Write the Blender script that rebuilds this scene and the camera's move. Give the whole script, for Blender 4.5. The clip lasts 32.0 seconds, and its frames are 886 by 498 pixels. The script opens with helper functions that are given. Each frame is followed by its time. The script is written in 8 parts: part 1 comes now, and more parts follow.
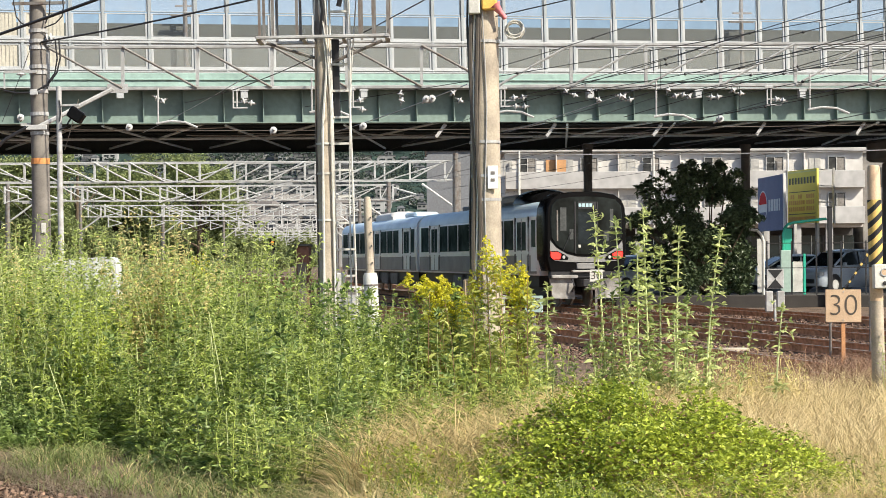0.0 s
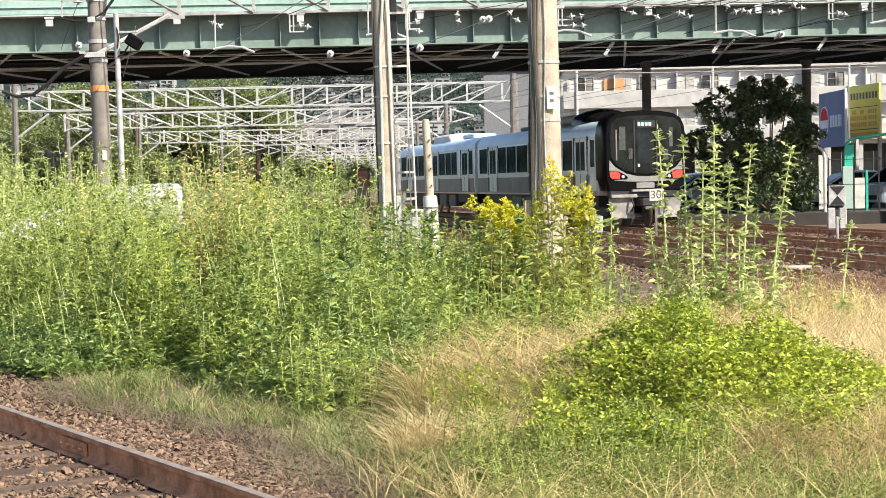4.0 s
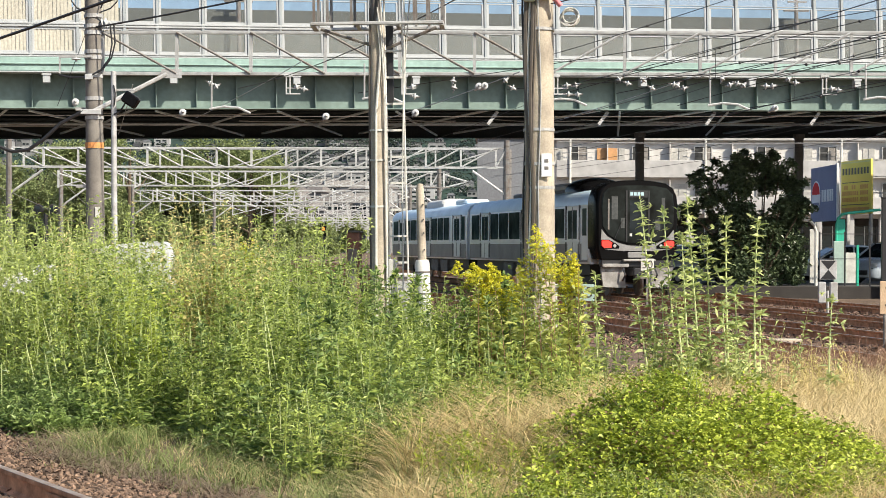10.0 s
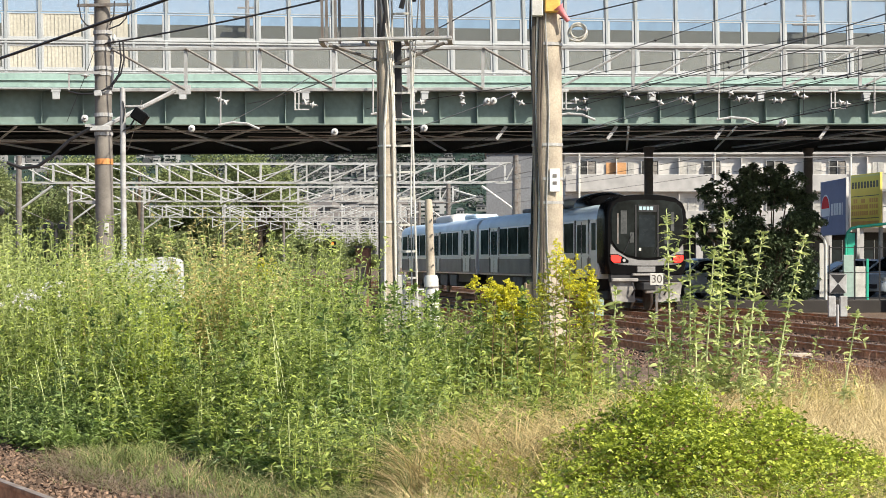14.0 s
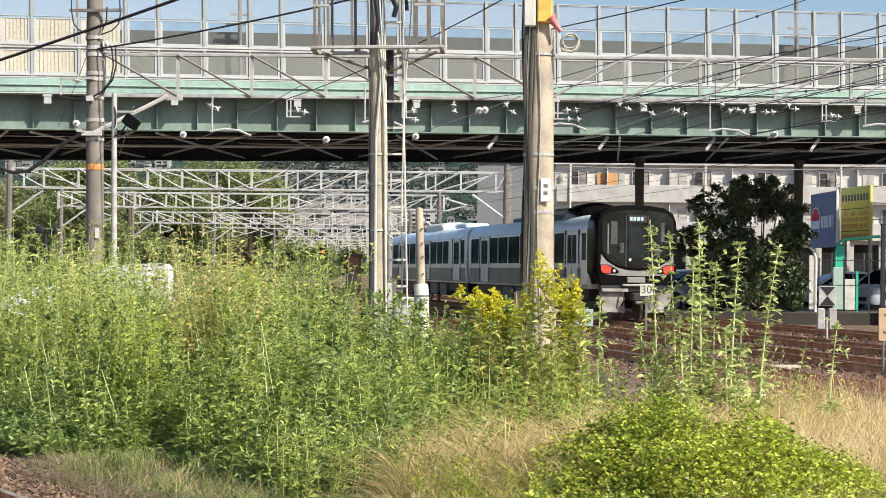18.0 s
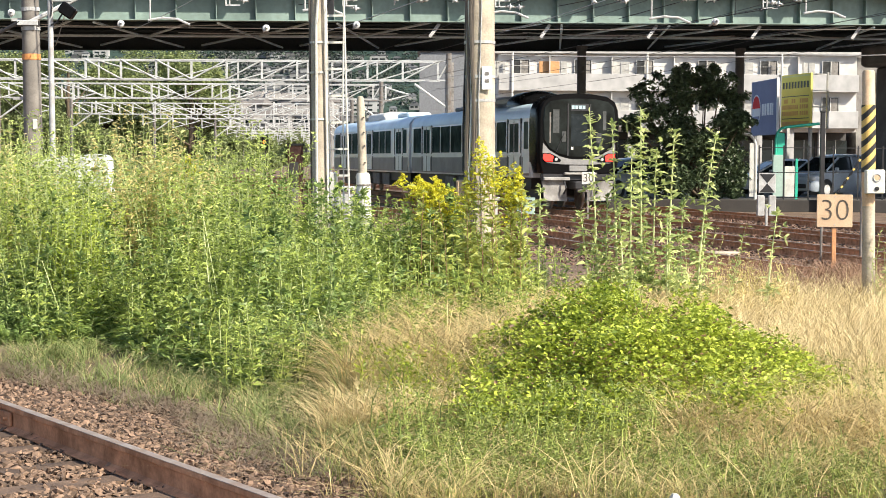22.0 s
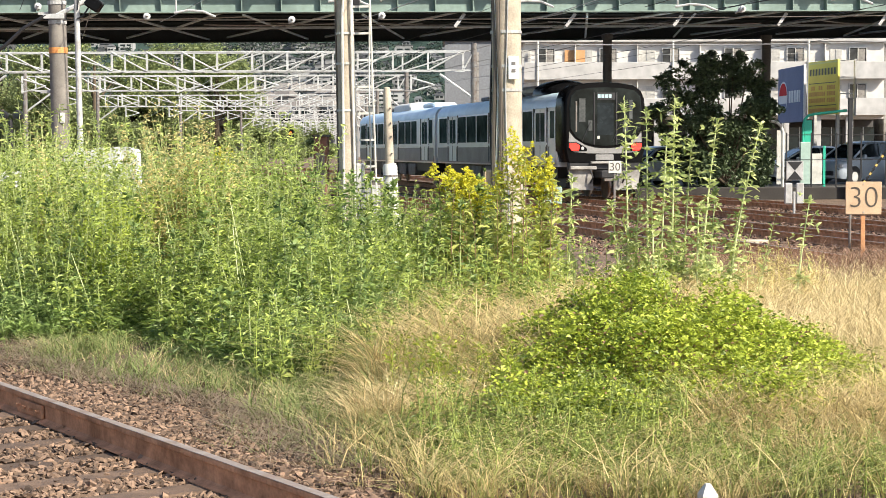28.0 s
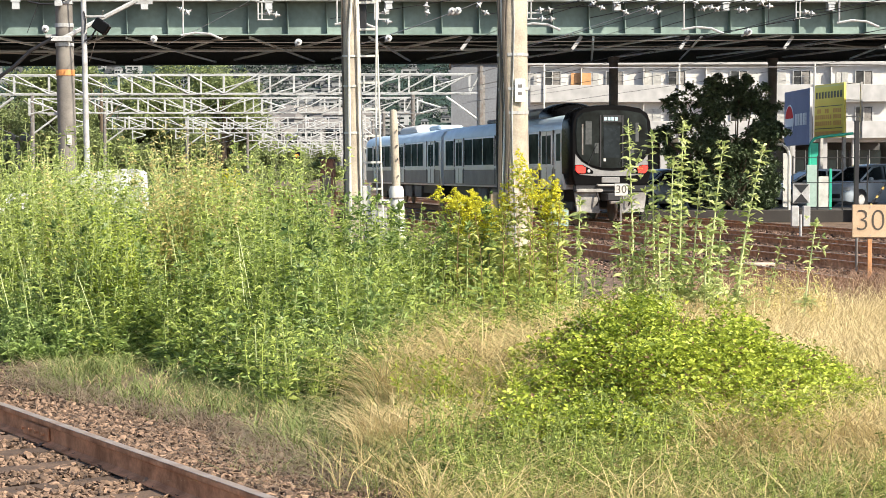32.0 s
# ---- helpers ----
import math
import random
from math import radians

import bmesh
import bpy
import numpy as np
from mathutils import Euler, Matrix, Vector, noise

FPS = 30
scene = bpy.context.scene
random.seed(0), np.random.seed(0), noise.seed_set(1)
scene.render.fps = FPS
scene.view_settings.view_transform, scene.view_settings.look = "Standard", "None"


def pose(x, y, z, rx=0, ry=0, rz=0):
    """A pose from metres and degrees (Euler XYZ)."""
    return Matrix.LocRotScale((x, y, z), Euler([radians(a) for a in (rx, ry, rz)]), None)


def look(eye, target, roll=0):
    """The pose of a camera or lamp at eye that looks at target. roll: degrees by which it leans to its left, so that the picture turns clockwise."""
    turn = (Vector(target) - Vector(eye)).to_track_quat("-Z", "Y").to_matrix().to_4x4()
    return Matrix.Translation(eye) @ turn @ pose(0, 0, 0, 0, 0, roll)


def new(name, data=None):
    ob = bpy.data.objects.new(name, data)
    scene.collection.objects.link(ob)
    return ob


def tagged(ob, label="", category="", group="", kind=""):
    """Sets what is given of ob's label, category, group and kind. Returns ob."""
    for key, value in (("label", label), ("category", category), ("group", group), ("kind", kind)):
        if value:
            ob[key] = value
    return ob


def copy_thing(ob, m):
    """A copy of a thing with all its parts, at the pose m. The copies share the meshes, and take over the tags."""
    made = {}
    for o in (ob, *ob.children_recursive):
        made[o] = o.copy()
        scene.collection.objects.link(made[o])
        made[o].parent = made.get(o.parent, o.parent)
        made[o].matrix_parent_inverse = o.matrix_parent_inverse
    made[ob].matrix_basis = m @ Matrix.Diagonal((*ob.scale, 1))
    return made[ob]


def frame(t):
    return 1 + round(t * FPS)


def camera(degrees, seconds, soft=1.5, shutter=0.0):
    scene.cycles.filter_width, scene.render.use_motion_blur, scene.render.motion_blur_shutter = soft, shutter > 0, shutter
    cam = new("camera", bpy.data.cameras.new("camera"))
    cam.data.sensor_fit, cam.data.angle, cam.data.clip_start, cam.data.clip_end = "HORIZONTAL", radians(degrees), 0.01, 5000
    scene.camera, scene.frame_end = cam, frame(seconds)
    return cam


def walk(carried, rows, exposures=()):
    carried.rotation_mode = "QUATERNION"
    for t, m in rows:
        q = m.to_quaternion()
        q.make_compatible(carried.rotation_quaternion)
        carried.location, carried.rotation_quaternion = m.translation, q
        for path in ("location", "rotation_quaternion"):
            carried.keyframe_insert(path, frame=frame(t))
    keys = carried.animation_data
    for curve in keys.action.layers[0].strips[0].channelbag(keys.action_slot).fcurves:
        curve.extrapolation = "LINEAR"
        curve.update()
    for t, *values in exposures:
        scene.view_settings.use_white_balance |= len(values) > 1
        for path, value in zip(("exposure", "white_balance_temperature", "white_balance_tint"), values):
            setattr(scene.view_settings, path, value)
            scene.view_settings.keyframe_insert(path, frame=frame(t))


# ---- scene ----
# ---- camera ----
cam = camera(30.0, 32.0, soft=0.45)


def aim(x, y, z, yaw, pitch, roll):
    """Eye, heading to the right of +Y, tilt up and lean, in degrees."""
    a, b = radians(yaw), radians(pitch)
    way = Vector((math.sin(a) * math.cos(b), math.cos(a) * math.cos(b), math.sin(b)))
    eye = Vector((x, y, z))
    return look(eye, eye + way * 50, roll)


# seconds, eye, heading, tilt, lean
PATH = [
    (0, 0.013, -0.010, 1.701, -0.027, 0.346, -0.319), (0.5, 0.013, -0.008, 1.705, -0.290, 0.132, -0.390),
    (1, 0.002, -0.011, 1.711, -0.084, 0.207, -0.470), (1.5, 0.012, -0.022, 1.703, 0.045, -0.098, -0.556),
    (2, 0.014, -0.000, 1.701, -0.129, -0.495, -0.641), (2.5, 0.007, 0.007, 1.700, -1.163, -1.847, -1.244),
    (3, 0.001, 0.019, 1.699, -2.162, -2.192, -1.196), (3.5, -0.008, 0.007, 1.709, -2.202, -2.405, -1.207),
    (5.5, -0.006, 0.006, 1.700, -1.073, -1.732, -0.406), (6, -0.014, -0.008, 1.704, -0.857, -1.459, -0.005),
    (6.5, -0.019, -0.004, 1.702, -0.640, -1.022, 0.209), (7, -0.018, -0.006, 1.702, -0.593, -0.491, 0.234),
    (7.5, -0.015, 0.002, 1.701, -0.828, -0.336, 0.197), (8, -0.019, -0.002, 1.703, -0.956, -0.277, 0.139),
    (8.5, -0.017, -0.002, 1.704, -1.207, -0.289, 0.116), (9, -0.027, 0.007, 1.706, -1.440, -0.151, 0.258),
    (9.5, -0.030, 0.009, 1.703, -1.441, -0.122, 0.276), (10, -0.028, 0.010, 1.703, -1.741, -0.094, 0.235),
    (10.5, -0.030, -0.000, 1.709, -1.716, -0.059, 0.193), (11, -0.026, 0.007, 1.707, -1.629, 0.148, 0.165),
    (11.5, -0.031, 0.008, 1.705, -1.923, 0.145, 0.106), (12, -0.034, 0.007, 1.709, -2.117, 0.217, 0.163),
    (12.5, -0.035, 0.009, 1.708, -2.241, 0.361, 0.193), (13, -0.028, 0.013, 1.708, -2.458, 0.540, 0.189),
    (13.5, -0.025, 0.010, 1.703, -2.289, 0.532, 0.095), (14, -0.018, 0.008, 1.710, -2.068, 0.417, 0.068),
    (14.5, -0.016, 0.006, 1.712, -2.267, 0.496, 0.151), (16.5, -0.015, -0.015, 1.708, -1.940, 0.344, 0.519),
    (17, -0.012, -0.009, 1.699, -1.800, 0.450, 0.577), (17.5, -0.012, -0.023, 1.708, -1.638, 0.478, 0.644),
    (18, -0.018, -0.005, 1.712, -1.736, 0.717, 0.624), (18.5, -0.020, -0.009, 1.713, -1.718, 0.829, 0.713),
    (19, -0.018, -0.010, 1.708, -1.604, 0.730, 0.677), (19.5, -0.018, 0.001, 1.704, -1.866, 0.337, 0.658),
    (20, -0.016, -0.006, 1.704, -1.614, -0.804, 0.516), (20.5, -0.011, -0.010, 1.701, -1.145, -2.203, 0.471),
    (21, -0.005, -0.025, 1.705, -0.292, -2.680, 0.369), (21.5, -0.001, -0.017, 1.701, 0.347, -2.883, 0.315),
    (22, -0.003, -0.022, 1.697, 0.271, -3.081, 0.295), (22.5, 0.001, -0.018, 1.697, 0.432, -3.295, 0.240),
    (23, -0.003, -0.034, 1.701, 0.693, -3.065, 0.140), (23.5, 0.001, -0.034, 1.700, 0.874, -2.602, 0.084),
    (24, -0.012, -0.036, 1.697, 1.079, -2.588, 0.027), (24.5, -0.014, -0.031, 1.699, 0.952, -2.794, -0.018),
    (25, -0.013, -0.018, 1.696, 0.407, -2.904, -0.072), (25.5, -0.021, -0.018, 1.699, 0.137, -3.128, -0.071),
    (27.5, -0.024, -0.009, 1.700, -0.357, -3.385, -0.096), (28, -0.023, -0.016, 1.701, -0.639, -3.429, -0.162),
    (28.5, -0.028, -0.008, 1.703, -0.696, -3.446, -0.145), (29, -0.032, -0.003, 1.705, -0.626, -3.210, -0.129),
    (29.5, -0.026, -0.001, 1.698, -0.914, -3.134, -0.138), (30, -0.032, 0.005, 1.699, -1.507, -3.033, -0.167),
    (30.5, -0.033, 0.008, 1.704, -1.401, -2.783, -0.123), (31, -0.027, 0.006, 1.698, -1.157, -2.616, 0.018),
    (31.5, -0.013, 0.000, 1.697, -0.947, -2.667, -0.034), (32, -0.026, -0.002, 1.702, -0.847, -2.654, -0.097),
]

# the clip brightens a little while less sky is in view
GAIN = ((0, 0.43), (2, 0.52), (3, 0.73), (6, 0.62), (7.5, 0.46), (19.5, 0.43), (20.8, 0.75), (32, 0.75))
walk(cam, [(row[0], aim(*row[1:])) for row in PATH], GAIN)

# ---- light ----
SUN_AZ, SUN_EL = 128.0, 42.0  # clockwise from +Y, above the horizon
world = bpy.data.worlds.new("sky")
scene.world = world
world.use_nodes = True
wt = world.node_tree
sky = wt.nodes.new("ShaderNodeTexSky")
sky.sky_type, sky.sun_disc = "NISHITA", False
sky.sun_elevation, sky.sun_rotation = radians(SUN_EL), radians(SUN_AZ)
sky.air_density, sky.dust_density, sky.ozone_density = 1.0, 1.8, 2.0
wt.nodes["Background"].inputs[1].default_value = 0.112
wt.links.new(sky.outputs[0], wt.nodes["Background"].inputs[0])
lamp = bpy.data.lights.new("sun", "SUN")
lamp.energy, lamp.angle, lamp.color = 5.6, radians(0.6), (1.0, 0.91, 0.76)
sun = new("sun", lamp)
toward = Vector((math.sin(radians(SUN_AZ)) * math.cos(radians(SUN_EL)), math.cos(radians(SUN_AZ)) * math.cos(radians(SUN_EL)), math.sin(radians(SUN_EL))))
sun.matrix_world = look(toward * 80, (0, 0, 0))

# ---- materials ----


def nodes_of(name):
    m = bpy.data.materials.new(name)
    m.use_nodes = True
    t = m.node_tree
    return m, t, t.nodes["Principled BSDF"]


def mat(name, color, rough=0.6, metal=0.0, vary=0.18, scale=6.0, bump=0.15, fine=60.0, stain=None, island=0.0, spec=0.5, coat=0.0, each=0.0):
    """Surface with broad stains, fine grain and relief; island or each: random shift of value per piece."""
    m, t, b = nodes_of(name)
    n, l = t.nodes, t.links
    tc = n.new("ShaderNodeTexCoord")
    big = n.new("ShaderNodeTexNoise")
    big.inputs["Scale"].default_value, big.inputs["Detail"].default_value = scale, 5
    small = n.new("ShaderNodeTexNoise")
    small.inputs["Scale"].default_value, small.inputs["Detail"].default_value = fine, 3
    l.new(tc.outputs["Object"], big.inputs["Vector"])
    l.new(tc.outputs["Object"], small.inputs["Vector"])
    ramp = n.new("ShaderNodeValToRGB")
    lo = [c * (1 - vary) for c in color]
    hi = [min(1, c * (1 + vary)) for c in color]
    ramp.color_ramp.elements[0].position, ramp.color_ramp.elements[1].position = 0.3, 0.7
    ramp.color_ramp.elements[0].color = (*(stain or lo), 1)
    ramp.color_ramp.elements[1].color = (*hi, 1)
    l.new(big.outputs["Fac"], ramp.inputs["Fac"])
    mix = n.new("ShaderNodeMixRGB")
    mix.blend_type = "OVERLAY"
    mix.inputs["Fac"].default_value = 0.35
    l.new(ramp.outputs["Color"], mix.inputs["Color1"])
    l.new(small.outputs["Fac"], mix.inputs["Color2"])
    out = mix.outputs["Color"]
    if island or each:
        hsv = n.new("ShaderNodeHueSaturation")
        mr = n.new("ShaderNodeMapRange")
        k = island or each
        mr.inputs["To Min"].default_value, mr.inputs["To Max"].default_value = 1 - k, 1 + k
        if island:
            src = n.new("ShaderNodeNewGeometry").outputs["Random Per Island"]
        else:
            src = n.new("ShaderNodeObjectInfo").outputs["Random"]
        l.new(src, mr.inputs["Value"])
        l.new(mr.outputs["Result"], hsv.inputs["Value"])
        l.new(out, hsv.inputs["Color"])
        out = hsv.outputs["Color"]
    l.new(out, b.inputs["Base Color"])
    rr = n.new("ShaderNodeMapRange")
    rr.inputs["To Min"].default_value, rr.inputs["To Max"].default_value = max(0.02, rough - 0.12), min(1, rough + 0.12)
    l.new(small.outputs["Fac"], rr.inputs["Value"])
    l.new(rr.outputs["Result"], b.inputs["Roughness"])
    b.inputs["Metallic"].default_value = metal
    b.inputs["Specular IOR Level"].default_value = spec
    b.inputs["Coat Weight"].default_value = coat
    if bump:
        bp = n.new("ShaderNodeBump")
        bp.inputs["Strength"].default_value, bp.inputs["Distance"].default_value = bump, 0.02
        l.new(small.outputs["Fac"], bp.inputs["Height"])
        l.new(bp.outputs["Normal"], b.inputs["Normal"])
    return m


def leaf_mat(name, dark, light, through_light=0.35, rough=0.55):
    """Leaves: a random tint for each, broad patches, and light passing through."""
    m, t, b = nodes_of(name)
    n, l = t.nodes, t.links
    geo = n.new("ShaderNodeNewGeometry")
    tc = n.new("ShaderNodeTexCoord")
    big = n.new("ShaderNodeTexNoise")
    big.inputs["Scale"].default_value, big.inputs["Detail"].default_value = 1.1, 3
    l.new(tc.outputs["Object"], big.inputs["Vector"])
    add = n.new("ShaderNodeMath")
    add.operation = "MULTIPLY_ADD"
    add.inputs[1].default_value, add.inputs[2].default_value = 0.65, -0.15
    l.new(geo.outputs["Random Per Island"], add.inputs[0])
    add2 = n.new("ShaderNodeMath")
    l.new(add.outputs[0], add2.inputs[0])
    sc = n.new("ShaderNodeMath")
    sc.operation = "MULTIPLY"
    sc.inputs[1].default_value = 0.6
    l.new(big.outputs["Fac"], sc.inputs[0])
    l.new(sc.outputs[0], add2.inputs[1])
    ramp = n.new("ShaderNodeValToRGB")
    ramp.color_ramp.elements[0].position, ramp.color_ramp.elements[1].position = 0.05, 0.85
    ramp.color_ramp.elements[0].color, ramp.color_ramp.elements[1].color = (*dark, 1), (*light, 1)
    l.new(add2.outputs[0], ramp.inputs["Fac"])
    l.new(ramp.outputs["Color"], b.inputs["Base Color"])
    b.inputs["Roughness"].default_value = rough
    b.inputs["Specular IOR Level"].default_value = 0.4
    tr = n.new("ShaderNodeBsdfTranslucent")
    l.new(ramp.outputs["Color"], tr.inputs["Color"])
    mx = n.new("ShaderNodeMixShader")
    mx.inputs["Fac"].default_value = through_light
    l.new(b.outputs[0], mx.inputs[1])
    l.new(tr.outputs[0], mx.inputs[2])
    l.new(mx.outputs[0], n["Material Output"].inputs["Surface"])
    return m


def glow_mat(name, color, power):
    m, t, b = nodes_of(name)
    b.inputs["Base Color"].default_value = (*color, 1)
    b.inputs["Emission Color"].default_value = (*color, 1)
    b.inputs["Emission Strength"].default_value = power
    b.inputs["Roughness"].default_value = 0.3
    return m


def pane_mat(name, tint, clear=0.7, rough=0.15):
    """Thin clear sheet: light passes, with a gloss and an uneven pale film."""
    m, t, b = nodes_of(name)
    n, l = t.nodes, t.links
    b.inputs["Base Color"].default_value = (*tint, 1)
    b.inputs["Roughness"].default_value = rough
    tr = n.new("ShaderNodeBsdfTransparent")
    tc = n.new("ShaderNodeTexCoord")
    no = n.new("ShaderNodeTexNoise")
    no.inputs["Scale"].default_value = 2.0
    l.new(tc.outputs["Object"], no.inputs["Vector"])
    mr = n.new("ShaderNodeMapRange")
    mr.inputs["To Min"].default_value, mr.inputs["To Max"].default_value = clear - 0.1, clear + 0.1
    l.new(no.outputs["Fac"], mr.inputs["Value"])
    mx = n.new("ShaderNodeMixShader")
    l.new(mr.outputs["Result"], mx.inputs["Fac"])
    l.new(b.outputs[0], mx.inputs[1])
    l.new(tr.outputs[0], mx.inputs[2])
    l.new(mx.outputs[0], n["Material Output"].inputs["Surface"])
    return m


M_CONC = mat("pole_concrete", (0.43, 0.375, 0.295), 0.85, vary=0.22, scale=3, fine=45, stain=(0.29, 0.25, 0.20))
# dark grey carries the shade of the recess behind the columns
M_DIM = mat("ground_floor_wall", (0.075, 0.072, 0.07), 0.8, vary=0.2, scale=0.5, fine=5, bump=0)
M_CONC_D = mat("dark_concrete", (0.24, 0.23, 0.21), 0.9, vary=0.25, scale=1.2, fine=20, stain=(0.13, 0.12, 0.115))
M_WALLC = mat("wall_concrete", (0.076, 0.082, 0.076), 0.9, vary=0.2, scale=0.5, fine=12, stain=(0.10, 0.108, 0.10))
M_GALV = mat("galvanised_steel", (0.42, 0.43, 0.43), 0.5, 0.1, vary=0.2, scale=4, fine=40, stain=(0.30, 0.29, 0.28))
M_GALV_D = mat("weathered_steel", (0.17, 0.17, 0.165), 0.6, 0.3, vary=0.3, scale=5, fine=40, stain=(0.15, 0.12, 0.10))
M_GREEN = mat("girder_green_paint", (0.18, 0.245, 0.218), 0.6, vary=0.15, scale=0.6, fine=5, stain=(0.11, 0.16, 0.143), bump=0.05)
M_PALE = mat("fascia_pale_green_paint", (0.27, 0.39, 0.355), 0.55, vary=0.10, scale=0.5, fine=6, bump=0.03, stain=(0.20, 0.30, 0.27))
# near black: the shade under the deck is put into this colour
M_UNDER = mat("underside_painted_shade", (0.055, 0.066, 0.070), 0.95, vary=0.08, scale=1, fine=15, bump=0.0, spec=0.0)
# pale bars raised to bluish white in place of light they would catch
M_BRACE = mat("bracing_lifted_pale", (0.72, 0.82, 0.86), 0.6, vary=0.12, scale=2, fine=20, bump=0.0)
M_TOWER = mat("tower_concrete", (0.18, 0.19, 0.205), 0.9, vary=0.12, scale=0.3, fine=6, stain=(0.15, 0.158, 0.17))
M_WHITE = mat("white_paint", (0.62, 0.62, 0.58), 0.5, vary=0.1, scale=2, fine=30, stain=(0.46, 0.45, 0.41))
M_FRAME = mat("barrier_frame_white", (0.41, 0.43, 0.44), 0.5, vary=0.1, scale=1, fine=30, stain=(0.34, 0.36, 0.37))
M_POST = mat("barrier_post_grey", (0.31, 0.34, 0.355), 0.5, vary=0.1, scale=1, fine=30, stain=(0.25, 0.28, 0.295))
# lower row tinted paler in place of the lit wall behind it
M_PANE_L = pane_mat("barrier_pane_lower", (0.30, 0.32, 0.31), 0.78)
M_PANE = pane_mat("barrier_pane", (0.13, 0.145, 0.16), 0.90)
M_PANE_T = pane_mat("barrier_pane_whitish", (0.38, 0.41, 0.45), 0.83)
M_CORR = mat("cream_corrugated_panel", (0.44, 0.425, 0.36), 0.7, vary=0.12, scale=1, fine=12, bump=0.05)
M_CABLE = mat("grey_brown_cable", (0.10, 0.085, 0.07), 0.6, vary=0.2, scale=5, fine=30)
M_BLACK = mat("black_rubber", (0.018, 0.018, 0.02), 0.5, vary=0.2, scale=8, fine=50, bump=0.05)
M_GLOSSBLK = mat("gloss_black_paint", (0.005, 0.005, 0.0055), 0.22, vary=0.2, scale=2, fine=20, bump=0.0, spec=0.09)
M_GLASS_D = mat("dark_glass", (0.012, 0.018, 0.02), 0.08, vary=0.2, scale=2, fine=10, bump=0.0)
M_STEELB = mat("brushed_stainless", (0.93, 0.96, 0.98), 0.40, 0.5, vary=0.08, scale=1.2, fine=35, bump=0.03)
# pale blue base colour stands in for the sky mirrored on the roof
M_ROOFB = mat("roof_sky_reflection", (0.62, 0.76, 0.88), 0.34, 0.1, vary=0.1, scale=1.0, fine=20, stain=(0.52, 0.66, 0.78))
M_GREYP = mat("silver_grey_panel", (0.24, 0.238, 0.235), 0.45, 0.15, vary=0.1, scale=2, fine=20)
# brown-grey paints in the ballast reflected by the steel side
M_LOWER = mat("lower_side_ground_reflection", (0.30, 0.28, 0.265), 0.5, 0.2, vary=0.15, scale=1.5, fine=20)
M_GLASS_T = mat("train_window_glass", (0.10, 0.14, 0.12), 0.4, vary=0.6, scale=0.6, fine=3, bump=0.0, spec=0.0)
M_ACU = mat("air_conditioner_white", (0.66, 0.66, 0.64), 0.5, vary=0.08, scale=2, fine=20)
M_SKIRT = mat("light_grey_skirt", (0.36, 0.35, 0.33), 0.5, 0.1, vary=0.15, scale=2, fine=25, stain=(0.14, 0.13, 0.12))
M_SCREEN = mat("windscreen_glass", (0.012, 0.015, 0.015), 0.1, vary=0.8, scale=1.6, fine=7, bump=0.0, spec=0.12)
M_LATT = mat("bright_galvanised", (0.50, 0.515, 0.515), 0.5, 0.05, vary=0.15, scale=2, fine=30, stain=(0.40, 0.40, 0.39))
# concrete darkened so that its colour holds the overpass shade
M_PIER = mat("shaded_pier_concrete", (0.15, 0.14, 0.13), 0.9, vary=0.3, scale=0.8, fine=15)
M_RUST = mat("rail_rust", (0.50, 0.265, 0.15), 0.85, 0.0, vary=0.35, scale=6, fine=50, stain=(0.30, 0.15, 0.08), spec=0.12)
M_RHEAD = mat("rail_head", (0.27, 0.24, 0.22), 0.45, 0.2, vary=0.2, scale=5, fine=40, stain=(0.22, 0.15, 0.11))
M_SLEEP = mat("old_sleeper", (0.10, 0.066, 0.045), 0.95, vary=0.4, scale=9, fine=60, stain=(0.06, 0.04, 0.03), each=0.25, bump=0.6)
M_STONE = mat("ballast_stone", (0.165, 0.108, 0.072), 0.9, vary=0.35, scale=25, fine=90, stain=(0.09, 0.06, 0.042), island=0.7)
M_SOIL = mat("soil", (0.13, 0.088, 0.058), 0.95, vary=0.4, scale=2.2, fine=55, stain=(0.075, 0.05, 0.035), bump=1.0)
M_STONE_D = mat("dark_ballast", (0.17, 0.105, 0.075), 0.95, vary=0.3, scale=9, fine=60, stain=(0.10, 0.062, 0.045), island=0.5)
M_KERB = mat("kerb_concrete", (0.034, 0.030, 0.027), 0.9, vary=0.25, scale=1.5, fine=20)
M_ASPH = mat("asphalt", (0.07, 0.067, 0.064), 0.9, vary=0.2, scale=0.8, fine=40)
M_ORANGE = mat("orange_band", (0.58, 0.25, 0.08), 0.6, vary=0.15)
M_BEAM = mat("dull_galvanised", (0.36, 0.37, 0.37), 0.55, 0.0, vary=0.2, scale=4, fine=40, stain=(0.26, 0.26, 0.255))
M_YELLOW = mat("yellow_paint", (0.72, 0.50, 0.15), 0.55, vary=0.12, scale=4)
M_SIGNY = mat("sign_yellow", (0.88, 0.77, 0.19), 0.8, vary=0.04, scale=1, spec=0.03)
M_SIGNW = mat("sign_white", (0.84, 0.84, 0.84), 0.75, vary=0.03, scale=1, spec=0.08)
M_SIGNR = mat("sign_red", (0.70, 0.06, 0.06), 0.75, vary=0.05, scale=1, spec=0.08)
M_SIGNB = mat("sign_blue", (0.27, 0.29, 0.40), 0.8, vary=0.08, scale=1, spec=0.03)
M_CREAM = mat("cream_board", (0.58, 0.42, 0.275), 0.6, vary=0.08, scale=3, stain=(0.48, 0.34, 0.215))
M_NUMERAL = mat("faded_black_numeral", (0.075, 0.062, 0.05), 0.7, vary=0.3, scale=8)
